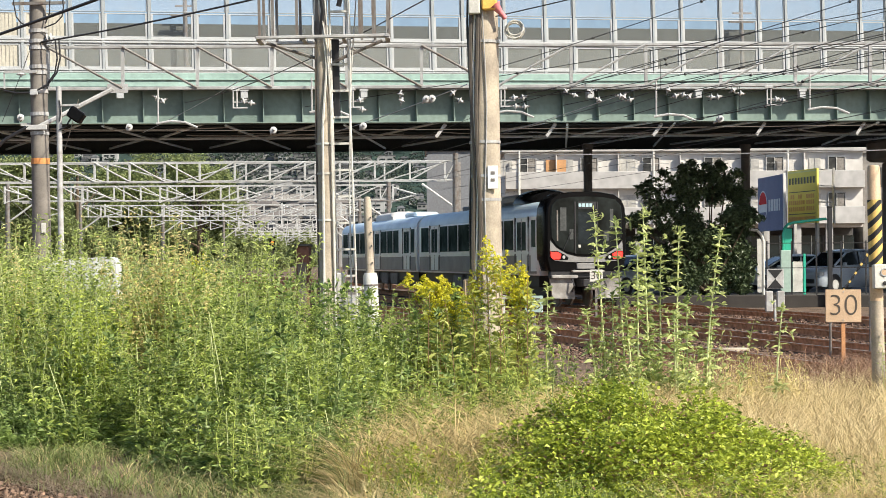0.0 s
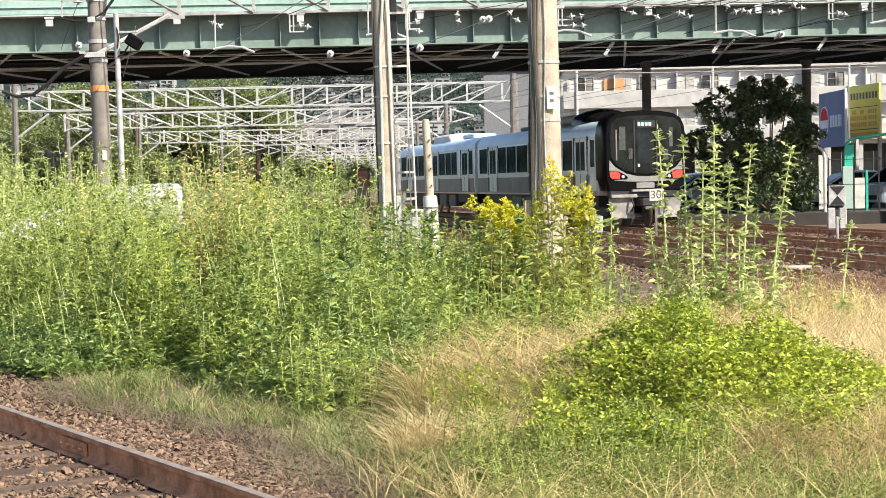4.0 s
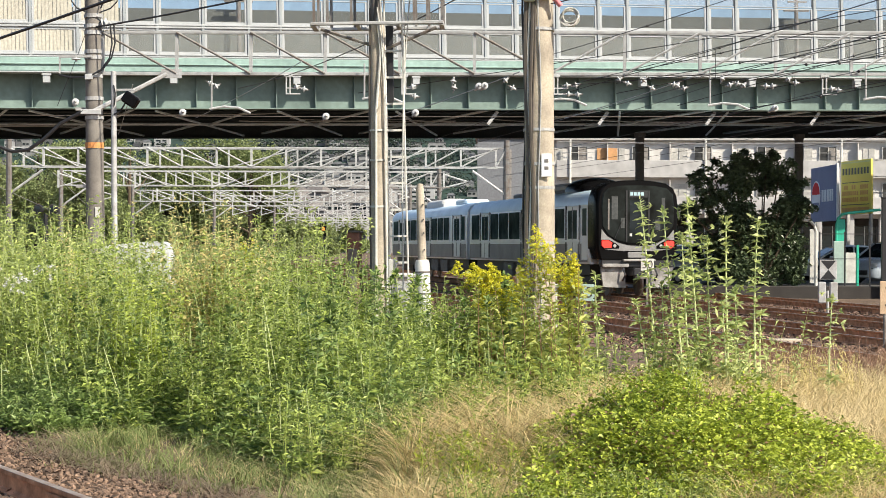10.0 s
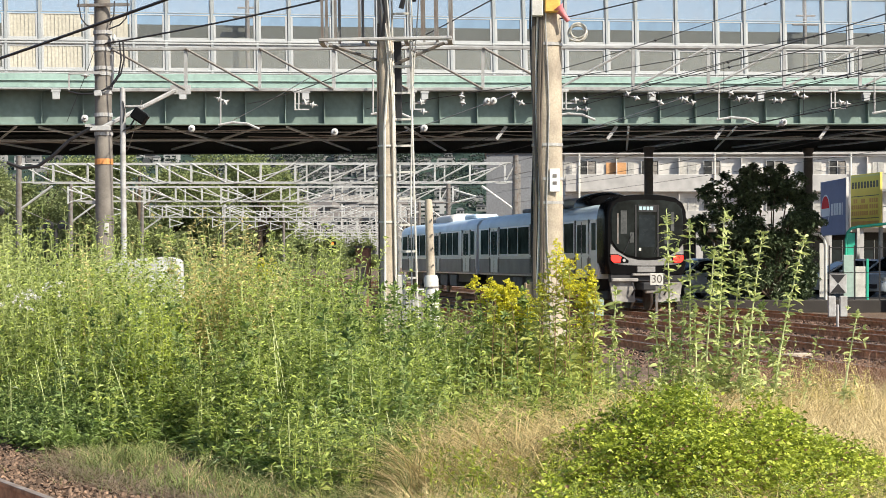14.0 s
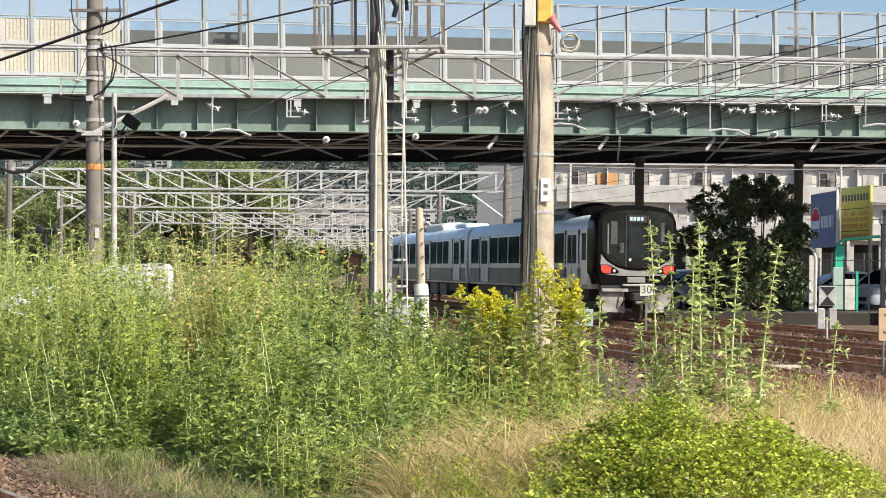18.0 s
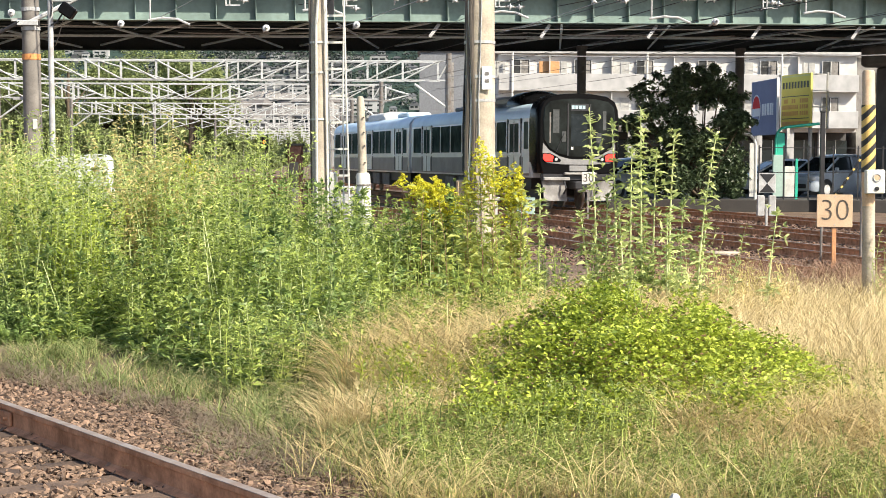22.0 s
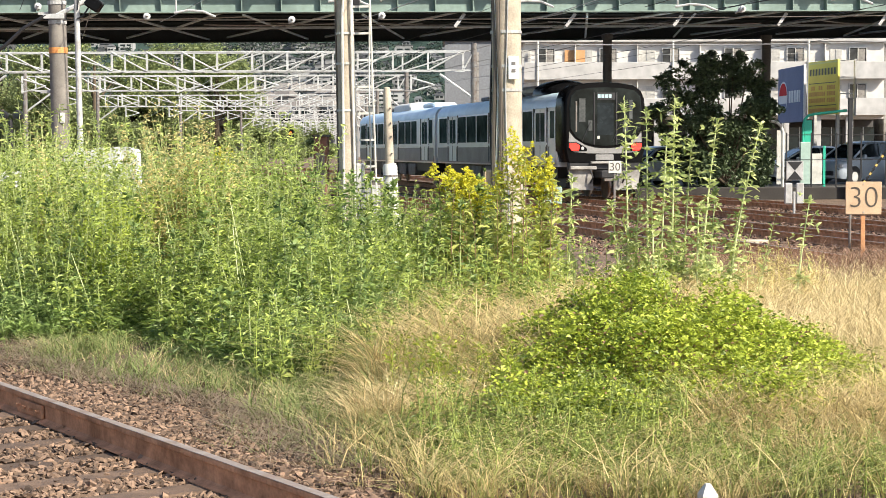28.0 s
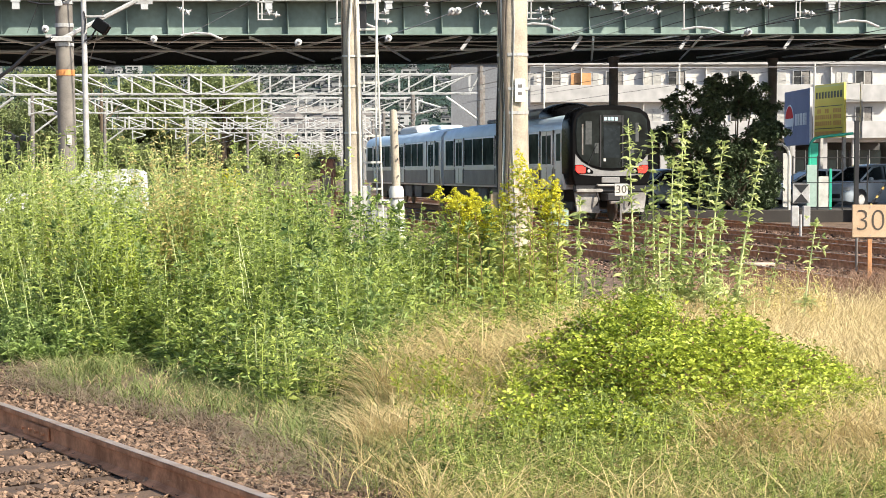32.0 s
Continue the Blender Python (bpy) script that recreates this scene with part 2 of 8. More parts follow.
M_TAN = mat("orange_wood", (0.52, 0.26, 0.12), 0.8, vary=0.2, scale=8)
M_TEAL = mat("teal_green_paint", (0.03, 0.40, 0.27), 0.45, vary=0.1, scale=2)
M_BOX = mat("cabinet_grey", (0.55, 0.55, 0.51), 0.55, vary=0.1, scale=3, stain=(0.42, 0.41, 0.38))
M_PORC = mat("porcelain", (0.46, 0.47, 0.47), 0.3, vary=0.08, scale=8, bump=0.02)
M_CARB = mat("car_blue_grey", (0.36, 0.41, 0.46), 0.3, 0.0, vary=0.06, scale=1, bump=0, coat=0.8)
M_CARW = mat("car_white", (0.75, 0.76, 0.76), 0.25, 0.0, vary=0.05, scale=1, bump=0, coat=0.6)
M_APT = mat("apartment_wall", (0.60, 0.585, 0.555), 0.85, vary=0.08, scale=0.25, fine=1.5, bump=0.0, stain=(0.54, 0.52, 0.49))
M_APTP = mat("balcony_parapet", (0.43, 0.425, 0.415), 0.8, vary=0.08, scale=0.3, fine=1.5, bump=0.0, stain=(0.38, 0.375, 0.365))
M_GLASS_A = mat("apartment_glass", (0.06, 0.06, 0.058), 0.15, vary=0.4, scale=0.8, fine=4, bump=0)
M_PALEWIN = mat("frosted_window", (0.46, 0.45, 0.42), 0.35, vary=0.2, scale=1.0, fine=6, bump=0)
M_CURT = mat("curtained_window", (0.27, 0.25, 0.225), 0.3, vary=0.25, scale=1.2, fine=6, bump=0)
M_TRUNK = mat("bark", (0.10, 0.075, 0.05), 0.95, vary=0.3, scale=6, fine=30)
L_WEED = leaf_mat("weed_leaf", (0.055, 0.115, 0.024), (0.62, 0.72, 0.19), 0.42, 0.45)
L_WEEDY = leaf_mat("weed_leaf_yellow", (0.30, 0.40, 0.06), (0.72, 0.78, 0.18), 0.45)
L_SPIRE = leaf_mat("weed_spire_leaf", (0.20, 0.28, 0.06), (0.74, 0.80, 0.30), 0.45, 0.42)
L_STALK = leaf_mat("weed_stalk", (0.16, 0.22, 0.07), (0.42, 0.48, 0.20), 0.1)
L_LEAFY = leaf_mat("leafy_stem_leaf", (0.05, 0.10, 0.024), (0.38, 0.50, 0.16), 0.38, 0.42)
L_PALE = leaf_mat("pale_bare_stalk", (0.34, 0.40, 0.17), (0.62, 0.67, 0.36), 0.1)
L_TALL = leaf_mat("tall_weed_leaf", (0.20, 0.28, 0.085), (0.78, 0.83, 0.38), 0.42)
L_GOLD = leaf_mat("goldenrod_flower", (0.50, 0.48, 0.03), (0.93, 0.88, 0.11), 0.42)
L_GOLDLEAF = leaf_mat("goldenrod_leaf", (0.19, 0.24, 0.05), (0.72, 0.75, 0.24), 0.45)
L_BUSH = leaf_mat("bush_leaf", (0.075, 0.14, 0.015), (0.60, 0.67, 0.10), 0.36, 0.45)
L_FOOT = leaf_mat("small_weed_leaf", (0.075, 0.125, 0.025), (0.47, 0.54, 0.15), 0.32, 0.45)
L_DRY = leaf_mat("dry_grass", (0.38, 0.295, 0.14), (0.88, 0.735, 0.42), 0.22)
L_GRASS = leaf_mat("grass", (0.075, 0.12, 0.025), (0.50, 0.49, 0.17), 0.3)
L_VERGE = leaf_mat("verge_grass_blade", (0.085, 0.145, 0.035), (0.34, 0.385, 0.14), 0.3)
L_OLIVE = leaf_mat("olive_grass", (0.27, 0.21, 0.085), (0.85, 0.69, 0.36), 0.3)
L_RED = leaf_mat("reddish_stem", (0.16, 0.09, 0.06), (0.38, 0.235, 0.145), 0.2)
L_SHRUB = leaf_mat("shrub_leaf", (0.026, 0.046, 0.024), (0.145, 0.195, 0.095), 0.22, 0.35)
L_FAR = leaf_mat("far_tree_leaf", (0.13, 0.165, 0.07), (0.37, 0.43, 0.18), 0.4)
L_HILL = leaf_mat("hillside_leaf", (0.020, 0.036, 0.030), (0.075, 0.105, 0.075), 0.1, 0.9)
L_DEAD = leaf_mat("dead_grass", (0.12, 0.088, 0.06), (0.34, 0.265, 0.185), 0.15)
L_PLUME = leaf_mat("seed_plume", (0.50, 0.42, 0.16), (0.86, 0.75, 0.38), 0.4)

# ---- builders ----


class Geo:
    """Gathers vertices and faces of one mesh."""

    def __init__(self):
        self.v, self.f = [], []

    def add(self, verts, faces):
        k = len(self.v)
        self.v += [tuple(p) for p in verts]
        self.f += [tuple(i + k for i in q) for q in faces]
        return self

    def box(self, x0, y0, z0, x1, y1, z1, bev=0.0):
        if bev <= 0:
            v = [(x, y, z) for z in (z0, z1) for y in (y0, y1) for x in (x0, x1)]
            return self.add(v, [(0, 2, 3, 1), (4, 5, 7, 6), (0, 1, 5, 4), (2, 6, 7, 3), (0, 4, 6, 2), (1, 3, 7, 5)])
        b = bev
        ring = [(x0 + b, y0), (x1 - b, y0), (x1, y0 + b), (x1, y1 - b), (x1 - b, y1), (x0 + b, y1), (x0, y1 - b), (x0, y0 + b)]
        cx, cy = (x0 + x1) / 2, (y0 + y1) / 2

        def inset(p):
            return (p[0] - math.copysign(b, p[0] - cx), p[1] - math.copysign(b, p[1] - cy))
        v = [(*inset(p), z0) for p in ring] + [(*p, z0 + b) for p in ring] + [(*p, z1 - b) for p in ring] + [(*inset(p), z1) for p in ring]
        f = [tuple(range(7, -1, -1)), tuple(range(24, 32))]
        for r in range(3):
            for i in range(8):
                j = (i + 1) % 8
                f.append((r * 8 + i, r * 8 + j, r * 8 + 8 + j, r * 8 + 8 + i))
        return self.add(v, f)

    def tube(self, p0, p1, r0, r1=None, seg=8, cap=True):
        p0, p1 = Vector(p0), Vector(p1)
        r1 = r0 if r1 is None else r1
        w = (p1 - p0).normalized()
        a = w.orthogonal().normalized()
        b = w.cross(a)
        v = []
        for p, r in ((p0, r0), (p1, r1)):
            for i in range(seg):
                t = 2 * math.pi * i / seg
                v.append(p + a * (r * math.cos(t)) + b * (r * math.sin(t)))
        f = [(i, (i + 1) % seg, seg + (i + 1) % seg, seg + i) for i in range(seg)]
        if cap:
            f += [tuple(range(seg - 1, -1, -1)), tuple(range(seg, 2 * seg))]
        return self.add(v, f)

    def path(self, pts, r, seg=6):
        """One bent bar through the points."""
        pts = [Vector(p) for p in pts]
        a = None
        rings = []
        for i, p in enumerate(pts):
            w = (pts[min(i + 1, len(pts) - 1)] - pts[max(i - 1, 0)]).normalized()
            a = w.orthogonal().normalized() if a is None else (a - w * a.dot(w)).normalized()
            b = w.cross(a)
            k = r[i] if isinstance(r, (list, tuple)) else r
            rings.append([p + a * (k * math.cos(2 * math.pi * j / seg)) + b * (k * math.sin(2 * math.pi * j / seg)) for j in range(seg)])
        return self.loft(rings)

    def lathe(self, prof, seg=16, base=(0, 0, 0), axis="z"):
        """prof: (radius, height) pairs from one end to the other."""
        v, f = [], []
        for r, h in prof:
            for i in range(seg):
                t = 2 * math.pi * i / seg
                c, s = r * math.cos(t), r * math.sin(t)
                p = (c, s, h) if axis == "z" else ((c, h, s) if axis == "y" else (h, c, s))
                v.append((p[0] + base[0], p[1] + base[1], p[2] + base[2]))
        for k in range(len(prof) - 1):
            for i in range(seg):
                j = (i + 1) % seg
                f.append((k * seg + i, k * seg + j, k * seg + seg + j, k * seg + seg + i))
        f += [tuple(range(seg - 1, -1, -1)), tuple(range((len(prof) - 1) * seg, len(prof) * seg))]
        return self.add(v, f)

    def extrude(self, outline, y0, y1):
        """Outline in x, z carried from y0 to y1."""
        n = len(outline)
        v = [(x, y0, z) for x, z in outline] + [(x, y1, z) for x, z in outline]
        f = [tuple(range(n)), tuple(range(2 * n - 1, n - 1, -1))]
        f += [(i, n + i, n + (i + 1) % n, (i + 1) % n) for i in range(n)]
        return self.add(v, f)

    def loft(self, rings, cap=True):
        n = len(rings[0])
        v = [p for r in rings for p in r]
        f = []
        for k in range(len(rings) - 1):
            for i in range(n):
                j = (i + 1) % n
                f.append((k * n + i, k * n + j, k * n + n + j, k * n + n + i))
        if cap:
            f += [tuple(range(n - 1, -1, -1)), tuple(range((len(rings) - 1) * n, len(rings) * n))]
        return self.add(v, f)

    def mesh(self, name, smooth=False):
        me = bpy.data.meshes.new(name)
        me.from_pydata(self.v, [], self.f)
        bm = bmesh.new()
        bm.from_mesh(me)
        bmesh.ops.recalc_face_normals(bm, faces=bm.faces)
        bm.to_mesh(me)
        bm.free()
        if smooth:
            me.shade_smooth()
            me.set_sharp_from_angle(angle=radians(40))
        return me


def part(name, geo, material, parent=None, label="", smooth=False, m=None):
    me = geo if isinstance(geo, bpy.types.Mesh) else geo.mesh(name, smooth)
    if not me.materials:
        me.materials.append(material)
    ob = new(name, me)
    if parent is not None:
        ob.parent = parent
    if m is not None:
        ob.matrix_basis = m
    if label:
        ob["label"] = label
    return ob


def thing(name, m, label, category, group="", kind=""):
    ob = new(name)
    ob.empty_display_size = 0.2
    ob.matrix_basis = m
    return tagged(ob, label, category, group, kind)


def words(name, text, size, m, material, parent, depth=0.003, thin=0.010):
    cu = bpy.data.curves.new(name, "FONT")
    cu.body, cu.size, cu.align_x, cu.align_y, cu.extrude = text, size, "CENTER", "CENTER", depth
    cu.offset = -thin * size
    tmp = bpy.data.objects.new(name, cu)
    scene.collection.objects.link(tmp)
    me = bpy.data.meshes.new_from_object(tmp.evaluated_get(bpy.context.evaluated_depsgraph_get()))
    bpy.data.objects.remove(tmp)
    me.materials.clear()
    me.materials.append(material)
    ob = new(name, me)
    ob.parent = parent
    ob.matrix_basis = m
    return ob


FACE = pose(0, 0, 0, 90, 0, 0)  # text upright, read from -Y


def tri_mesh(name, verts, tris, material, quads=None):
    """Mesh from arrays of vertices and triangles."""
    me = bpy.data.meshes.new(name)
    verts = np.asarray(verts, dtype=np.float32)
    tris = np.asarray(tris, dtype=np.int32)
    me.vertices.add(len(verts))
    me.vertices.foreach_set("co", verts.ravel())
    me.loops.add(len(tris) * 3)
    me.loops.foreach_set("vertex_index", tris.ravel())
    me.polygons.add(len(tris))
    me.polygons.foreach_set("loop_start", np.arange(0, len(tris) * 3, 3, dtype=np.int32))
    me.update(calc_edges=True)
    me.validate()
    me.shade_flat()
    me.materials.append(material)
    return me


RNG = np.random.default_rng(7)


def unit(a):
    return a / np.maximum(1e-9, np.linalg.norm(a, axis=1, keepdims=True))


def leaf_arrays(base, way, length, width, droop=0.25):
    """Lance-shaped leaves folded along the midrib: base, two sides, tip."""
    n = len(base)
    up = np.tile([0.0, 0.0, 1.0], (n, 1)) + RNG.normal(0, 0.45, (n, 3))
    side = unit(np.cross(way, up))
    nrm = np.cross(side, way)
    mid = base + way * (length * 0.42)[:, None]
    tip = base + way * length[:, None] - np.array([0, 0, 1.0]) * (length * droop)[:, None]
    lift = nrm * (width * 0.22)[:, None]
    v = np.stack([base, mid + side * (width / 2)[:, None] + lift, tip, mid - side * (width / 2)[:, None] + lift], axis=1).reshape(-1, 3)
    k = np.arange(n)[:, None] * 4
    t = np.concatenate([k + [0, 1, 2], k + [0, 2, 3]], axis=1).reshape(-1, 3)
    return v, t


def lance_arrays(base, way, length, width, droop=0.25):
    """Larger leaves with a full outline: base, two shoulders, two flanks, tip."""
    n = len(base)
    up = np.tile([0.0, 0.0, 1.0], (n, 1)) + RNG.normal(0, 0.45, (n, 3))
    side = unit(np.cross(way, up))
    nrm = np.cross(side, way)
    down = np.array([0, 0, 1.0]) * (length * droop)[:, None]
    at = lambda q, w: (base + way * (length * q)[:, None] - down * q * q, side * (width * w)[:, None] + nrm * (width * w * 0.4)[:, None], -side * (width * w)[:, None] + nrm * (width * w * 0.4)[:, None])
    a, b, tip = at(0.30, 0.46), at(0.66, 0.38), at(1.0, 0.0)[0]
    v = np.stack([base, a[0] + a[1], b[0] + b[1], tip, b[0] + b[2], a[0] + a[2]], axis=1).reshape(-1, 3)
    k = np.arange(n)[:, None] * 6
    t = np.concatenate([k + [0, 1, 5], k + [1, 2, 4], k + [1, 4, 5], k + [2, 3, 4]], axis=1).reshape(-1, 3)
    return v, t


def blade_arrays(base, lean, height, width):
    """Grass blades: three bent segments ending in a point."""
    n = len(base)
    side = unit(np.cross(lean + RNG.normal(0, 0.4, (n, 3)), np.tile([0, 0, 1.0], (n, 1)))) * (width / 2)[:, None]
    rows = []
    for f, wf in ((0.0, 1.0), (0.45, 0.8), (0.8, 0.5)):
        c = base + np.array([0, 0, 1.0]) * (height * (f - 0.25 * f ** 3))[:, None] + lean * (height * f ** 2)[:, None]
        rows += [c - side * wf, c + side * wf]
    rows.append(base + np.array([0, 0, 1.0]) * (height * 0.78)[:, None] + lean * height[:, None] * 1.1)
    v = np.stack(rows, axis=1).reshape(-1, 3)
    k = np.arange(n)[:, None] * 7
    t = np.concatenate([k + q for q in ([0, 1, 3], [0, 3, 2], [2, 3, 5], [2, 5, 4], [4, 5, 6])], axis=1).reshape(-1, 3)
    return v, t


def stalk_arrays(base, top, r0, r1, bend=None):
    """Three-sided stalks in three segments."""
    n = len(base)
    rows = []
    for f in (0.0, 0.35, 0.7, 1.0):
        c = base + (top - base) * f
        if bend is not None:
            c = c + bend * (f * (1 - f))
        r = (r0 + (r1 - r0) * f)[:, None]
        for a in (0.3, 2.4, 4.5):
            rows.append(c + r * np.array([math.cos(a), math.sin(a), 0]))
    v = np.stack(rows, axis=1).reshape(-1, 3)
    k = np.arange(n)[:, None] * 12
    qs = []
    for s in range(3):
        for i in range(3):
            j = (i + 1) % 3
            qs += [[s * 3 + i, s * 3 + j, s * 3 + 3 + j], [s * 3 + i, s * 3 + 3 + j, s * 3 + 3 + i]]
    t = np.concatenate([k + q for q in qs], axis=1).reshape(-1, 3)
    return v, t


def ways(n, rise_lo, rise_hi):
    a = RNG.uniform(0, 2 * math.pi, n)
    e = RNG.uniform(rise_lo, rise_hi, n)
    return np.stack([np.cos(a) * np.cos(e), np.sin(a) * np.cos(e), np.sin(e)], axis=1)

# ---- ground and tracks ----
LINE = 13.6  # heading of the through tracks, degrees left of +Y
RAILS = pose(0, 0, 0, 0, 0, LINE)  # x: across the tracks, y: along them
NEAR = pose(-1.86, 9.74, 0, 0, 0, 34.4)


def on_line(s, d, z=0.0, turn=0.0):
    return RAILS @ pose(s, d, z, 0, 0, turn)


def ground():
    n = 120
    xs = np.concatenate([np.linspace(-900, -40, 14)[:-1], np.linspace(-40, 40, n), np.linspace(40, 900, 14)[1:]])
    ys = np.concatenate([np.linspace(-300, -6, 8)[:-1], np.linspace(-6, 90, n), np.linspace(90, 1500, 14)[1:]])
    g = Geo()
    v = []
    for y in ys:
        for x in xs:
            z = -0.2 + 0.035 * noise.noise((x * 0.8, y * 0.8, 0.3)) + 0.02 * noise.noise((x * 3, y * 3, 2.0))
            hump = math.exp(-(((x - 1.4) / 1.6) ** 2 + ((y - 14.0) / 2.2) ** 2))
            v.append((x, y, z + 0.12 * hump))
    w = len(xs)
    f = [(j * w + i, j * w + i + 1, (j + 1) * w + i + 1, (j + 1) * w + i) for j in range(len(ys) - 1) for i in range(w - 1)]
    g.add(v, f)
    ob = part("ground", g, M_SOIL, smooth=True)
    tagged(ob, "brown trodden soil and stones of the railway yard", "ground", kind="structure")


ground()


def rail_profile():
    half = [(0.0, 0.0), (0.030, -0.002), (0.0325, -0.010), (0.0325, -0.030), (0.010, -0.042), (0.008, -0.135), (0.030, -0.148), (0.066, -0.156), (0.066, -0.163)]
    return half + [(-x, z) for x, z in reversed(half[1:])]


def rail_geo(length, y0=0.0):
    return Geo().extrude(rail_profile(), y0, y0 + length)


def head_geo(length, y0=0.0):
    return Geo().box(-0.030, y0, 0.0, 0.030, y0 + length, 0.003)


GAUGE = 1.067 + 0.065


def track(name, m, y0, length, sleepers_from, sleepers_to, label, gauge=GAUGE):
    t = thing(name, m, label, "railway track", kind="structure")
    me, top = rail_geo(length, y0).mesh("rail"), head_geo(length, y0).mesh("rail_head")
    for x in (-gauge / 2, gauge / 2):
        r = part("rail", me, M_RUST, t, "rust-brown steel rail", m=pose(x, 0, 0))
        part("rail_head", top, M_RHEAD, r, "worn running surface of the rail")
    sl = Geo().box(-1.05, -0.11, -0.30, 1.05, 0.11, -0.165, 0.012).mesh("sleeper")
    chair = Geo().box(-0.09, -0.06, -0.165, 0.09, 0.06, -0.150, 0.004).tube((-0.085, 0, -0.16), (-0.085, 0, -0.13), 0.014, seg=6).tube((0.085, 0, -0.16), (0.085, 0, -0.13), 0.014, seg=6).mesh("rail_fastening")
    y = sleepers_from
    while y < sleepers_to:
        s = part("sleeper", sl, M_SLEEP, t, m=pose(random.uniform(-0.03, 0.03), y, random.uniform(-0.012, 0.004), 0, 0, random.uniform(-1, 1)))
        y += 0.62
    return t


tracks = []
for s in (11.6, 15.0, 18.2, 22.2):
    tracks.append(track("track", on_line(s, 0), 4, 330, 12, 62, "rusty railway track on brown ballast beyond the weeds"))
WIDE = 1.435 + 0.065
near_track = track("track_near", NEAR @ pose(-WIDE / 2, 0, 0), -14, 70, -13.8, 12, "rusty railway track beside the stony verge", WIDE)
g = Geo()
g.box(0.012, 1.80, -0.14, 0.034, 2.30, -0.045, 0.006).box(-0.034, 1.80, -0.14, -0.012, 2.30, -0.045, 0.006)
for k in range(4):
    g.tube((-0.06, 1.86 + k * 0.126, -0.09), (0.055, 1.86 + k * 0.126, -0.09), 0.013, seg=6)
part("fishplate", g, M_RUST, near_track, "bolted rail joint plates", m=pose(WIDE / 2, 0, 0))


def stones(name, n, spread, label, size=(0.022, 0.05), mt=M_STONE):
    """Crushed stones: squashed octahedra with jittered corners; spread gives n places."""
    p = spread(n)
    n = len(p)
    base = np.array([(1, 0, 0), (0, 1, 0), (-1, 0, 0), (0, -1, 0), (0.1, 0.1, 0.8), (-0.1, 0, -0.8), (0.65, 0.6, 0.45), (-0.6, -0.65, 0.4)], dtype=float)
    tr = np.array([(0, 6, 4), (6, 1, 4), (1, 2, 4), (2, 7, 4), (7, 3, 4), (3, 0, 4), (1, 0, 5), (2, 1, 5), (3, 2, 5), (0, 3, 5), (0, 1, 6), (2, 3, 7)])
    r = RNG.uniform(size[0], size[1], n)
    v = base[None] * r[:, None, None] * RNG.uniform(0.75, 1.25, (n, 8, 1)) * RNG.uniform(0.55, 1.3, (n, 1, 3)) * np.array([1.15, 0.95, 0.75])
    for i, j, turn in ((1, 2, 0.9), (0, 2, 0.9), (0, 1, 3.14)):
        a = RNG.uniform(-turn, turn, n)[:, None]
        x, y = v[:, :, i] * np.cos(a) - v[:, :, j] * np.sin(a), v[:, :, i] * np.sin(a) + v[:, :, j] * np.cos(a)
        v[:, :, i], v[:, :, j] = x, y
    v = v + p[:, None, :]
    t = tr[None] + (np.arange(n) * 8)[:, None, None]
    ob = new(name, tri_mesh(name, v.reshape(-1, 3), t.reshape(-1, 3), mt))
    return tagged(ob, label, "gravel", kind="stuff")


def near_bed(n):
    """Stones heaped between the sleepers and spread thinner out to the verge."""
    inside = RNG.random(n) < 0.42
    x = np.where(inside, RNG.uniform(-2.3, -0.03, n), np.abs(RNG.normal(0, 0.85, n)) - 0.02)
    y = np.where(inside, RNG.uniform(-3.0, 4.5, n), RNG.uniform(-4.5, 9.5, n))
    y = np.where(RNG.random(n) < 0.5, RNG.uniform(-3.0, 3.5, n), y)
    gap = np.abs(((y + 13.8) / 0.62 + 0.5) % 1.0 - 0.5) * 0.62  # from the nearest sleeper's middle
    keep = (x > 0.3) | (gap > 0.115) | (RNG.random(n) < 0.06)
    z = np.where(x < -0.03, -0.178, -0.172) - np.where(x < 0.35, 0.0, 0.02 * (x - 0.35)) + RNG.uniform(-0.035, 0.012, n)
    q = np.stack([x, y, z, np.ones(n)], axis=1) @ np.array(NEAR).T
    return q[keep, :3]


stones("ballast_near", 92000, near_bed, "brown crushed stone ballast beside the rail", (0.011, 0.033))


def far_bed(n):
    x, y = RNG.uniform(9.5, 24.5, n), RNG.uniform(14, 64, n)
    m = np.array(RAILS)
    return (np.stack([x, y, -0.19 + RNG.uniform(-0.03, 0.05, n), np.ones(n)], axis=1) @ m.T)[:, :3]


stones("ballast_far", 30000, far_bed, "rust-brown ballast between the yard tracks", (0.025, 0.055), M_STONE_D)

# ---- overpass ----
BRIDGE = pose(0, 57.2, 0, 0, -1.1, 14.3)  # the road climbs gently to the right
B0, B1 = -34.0, 38.0
FAR_Y = 14.3


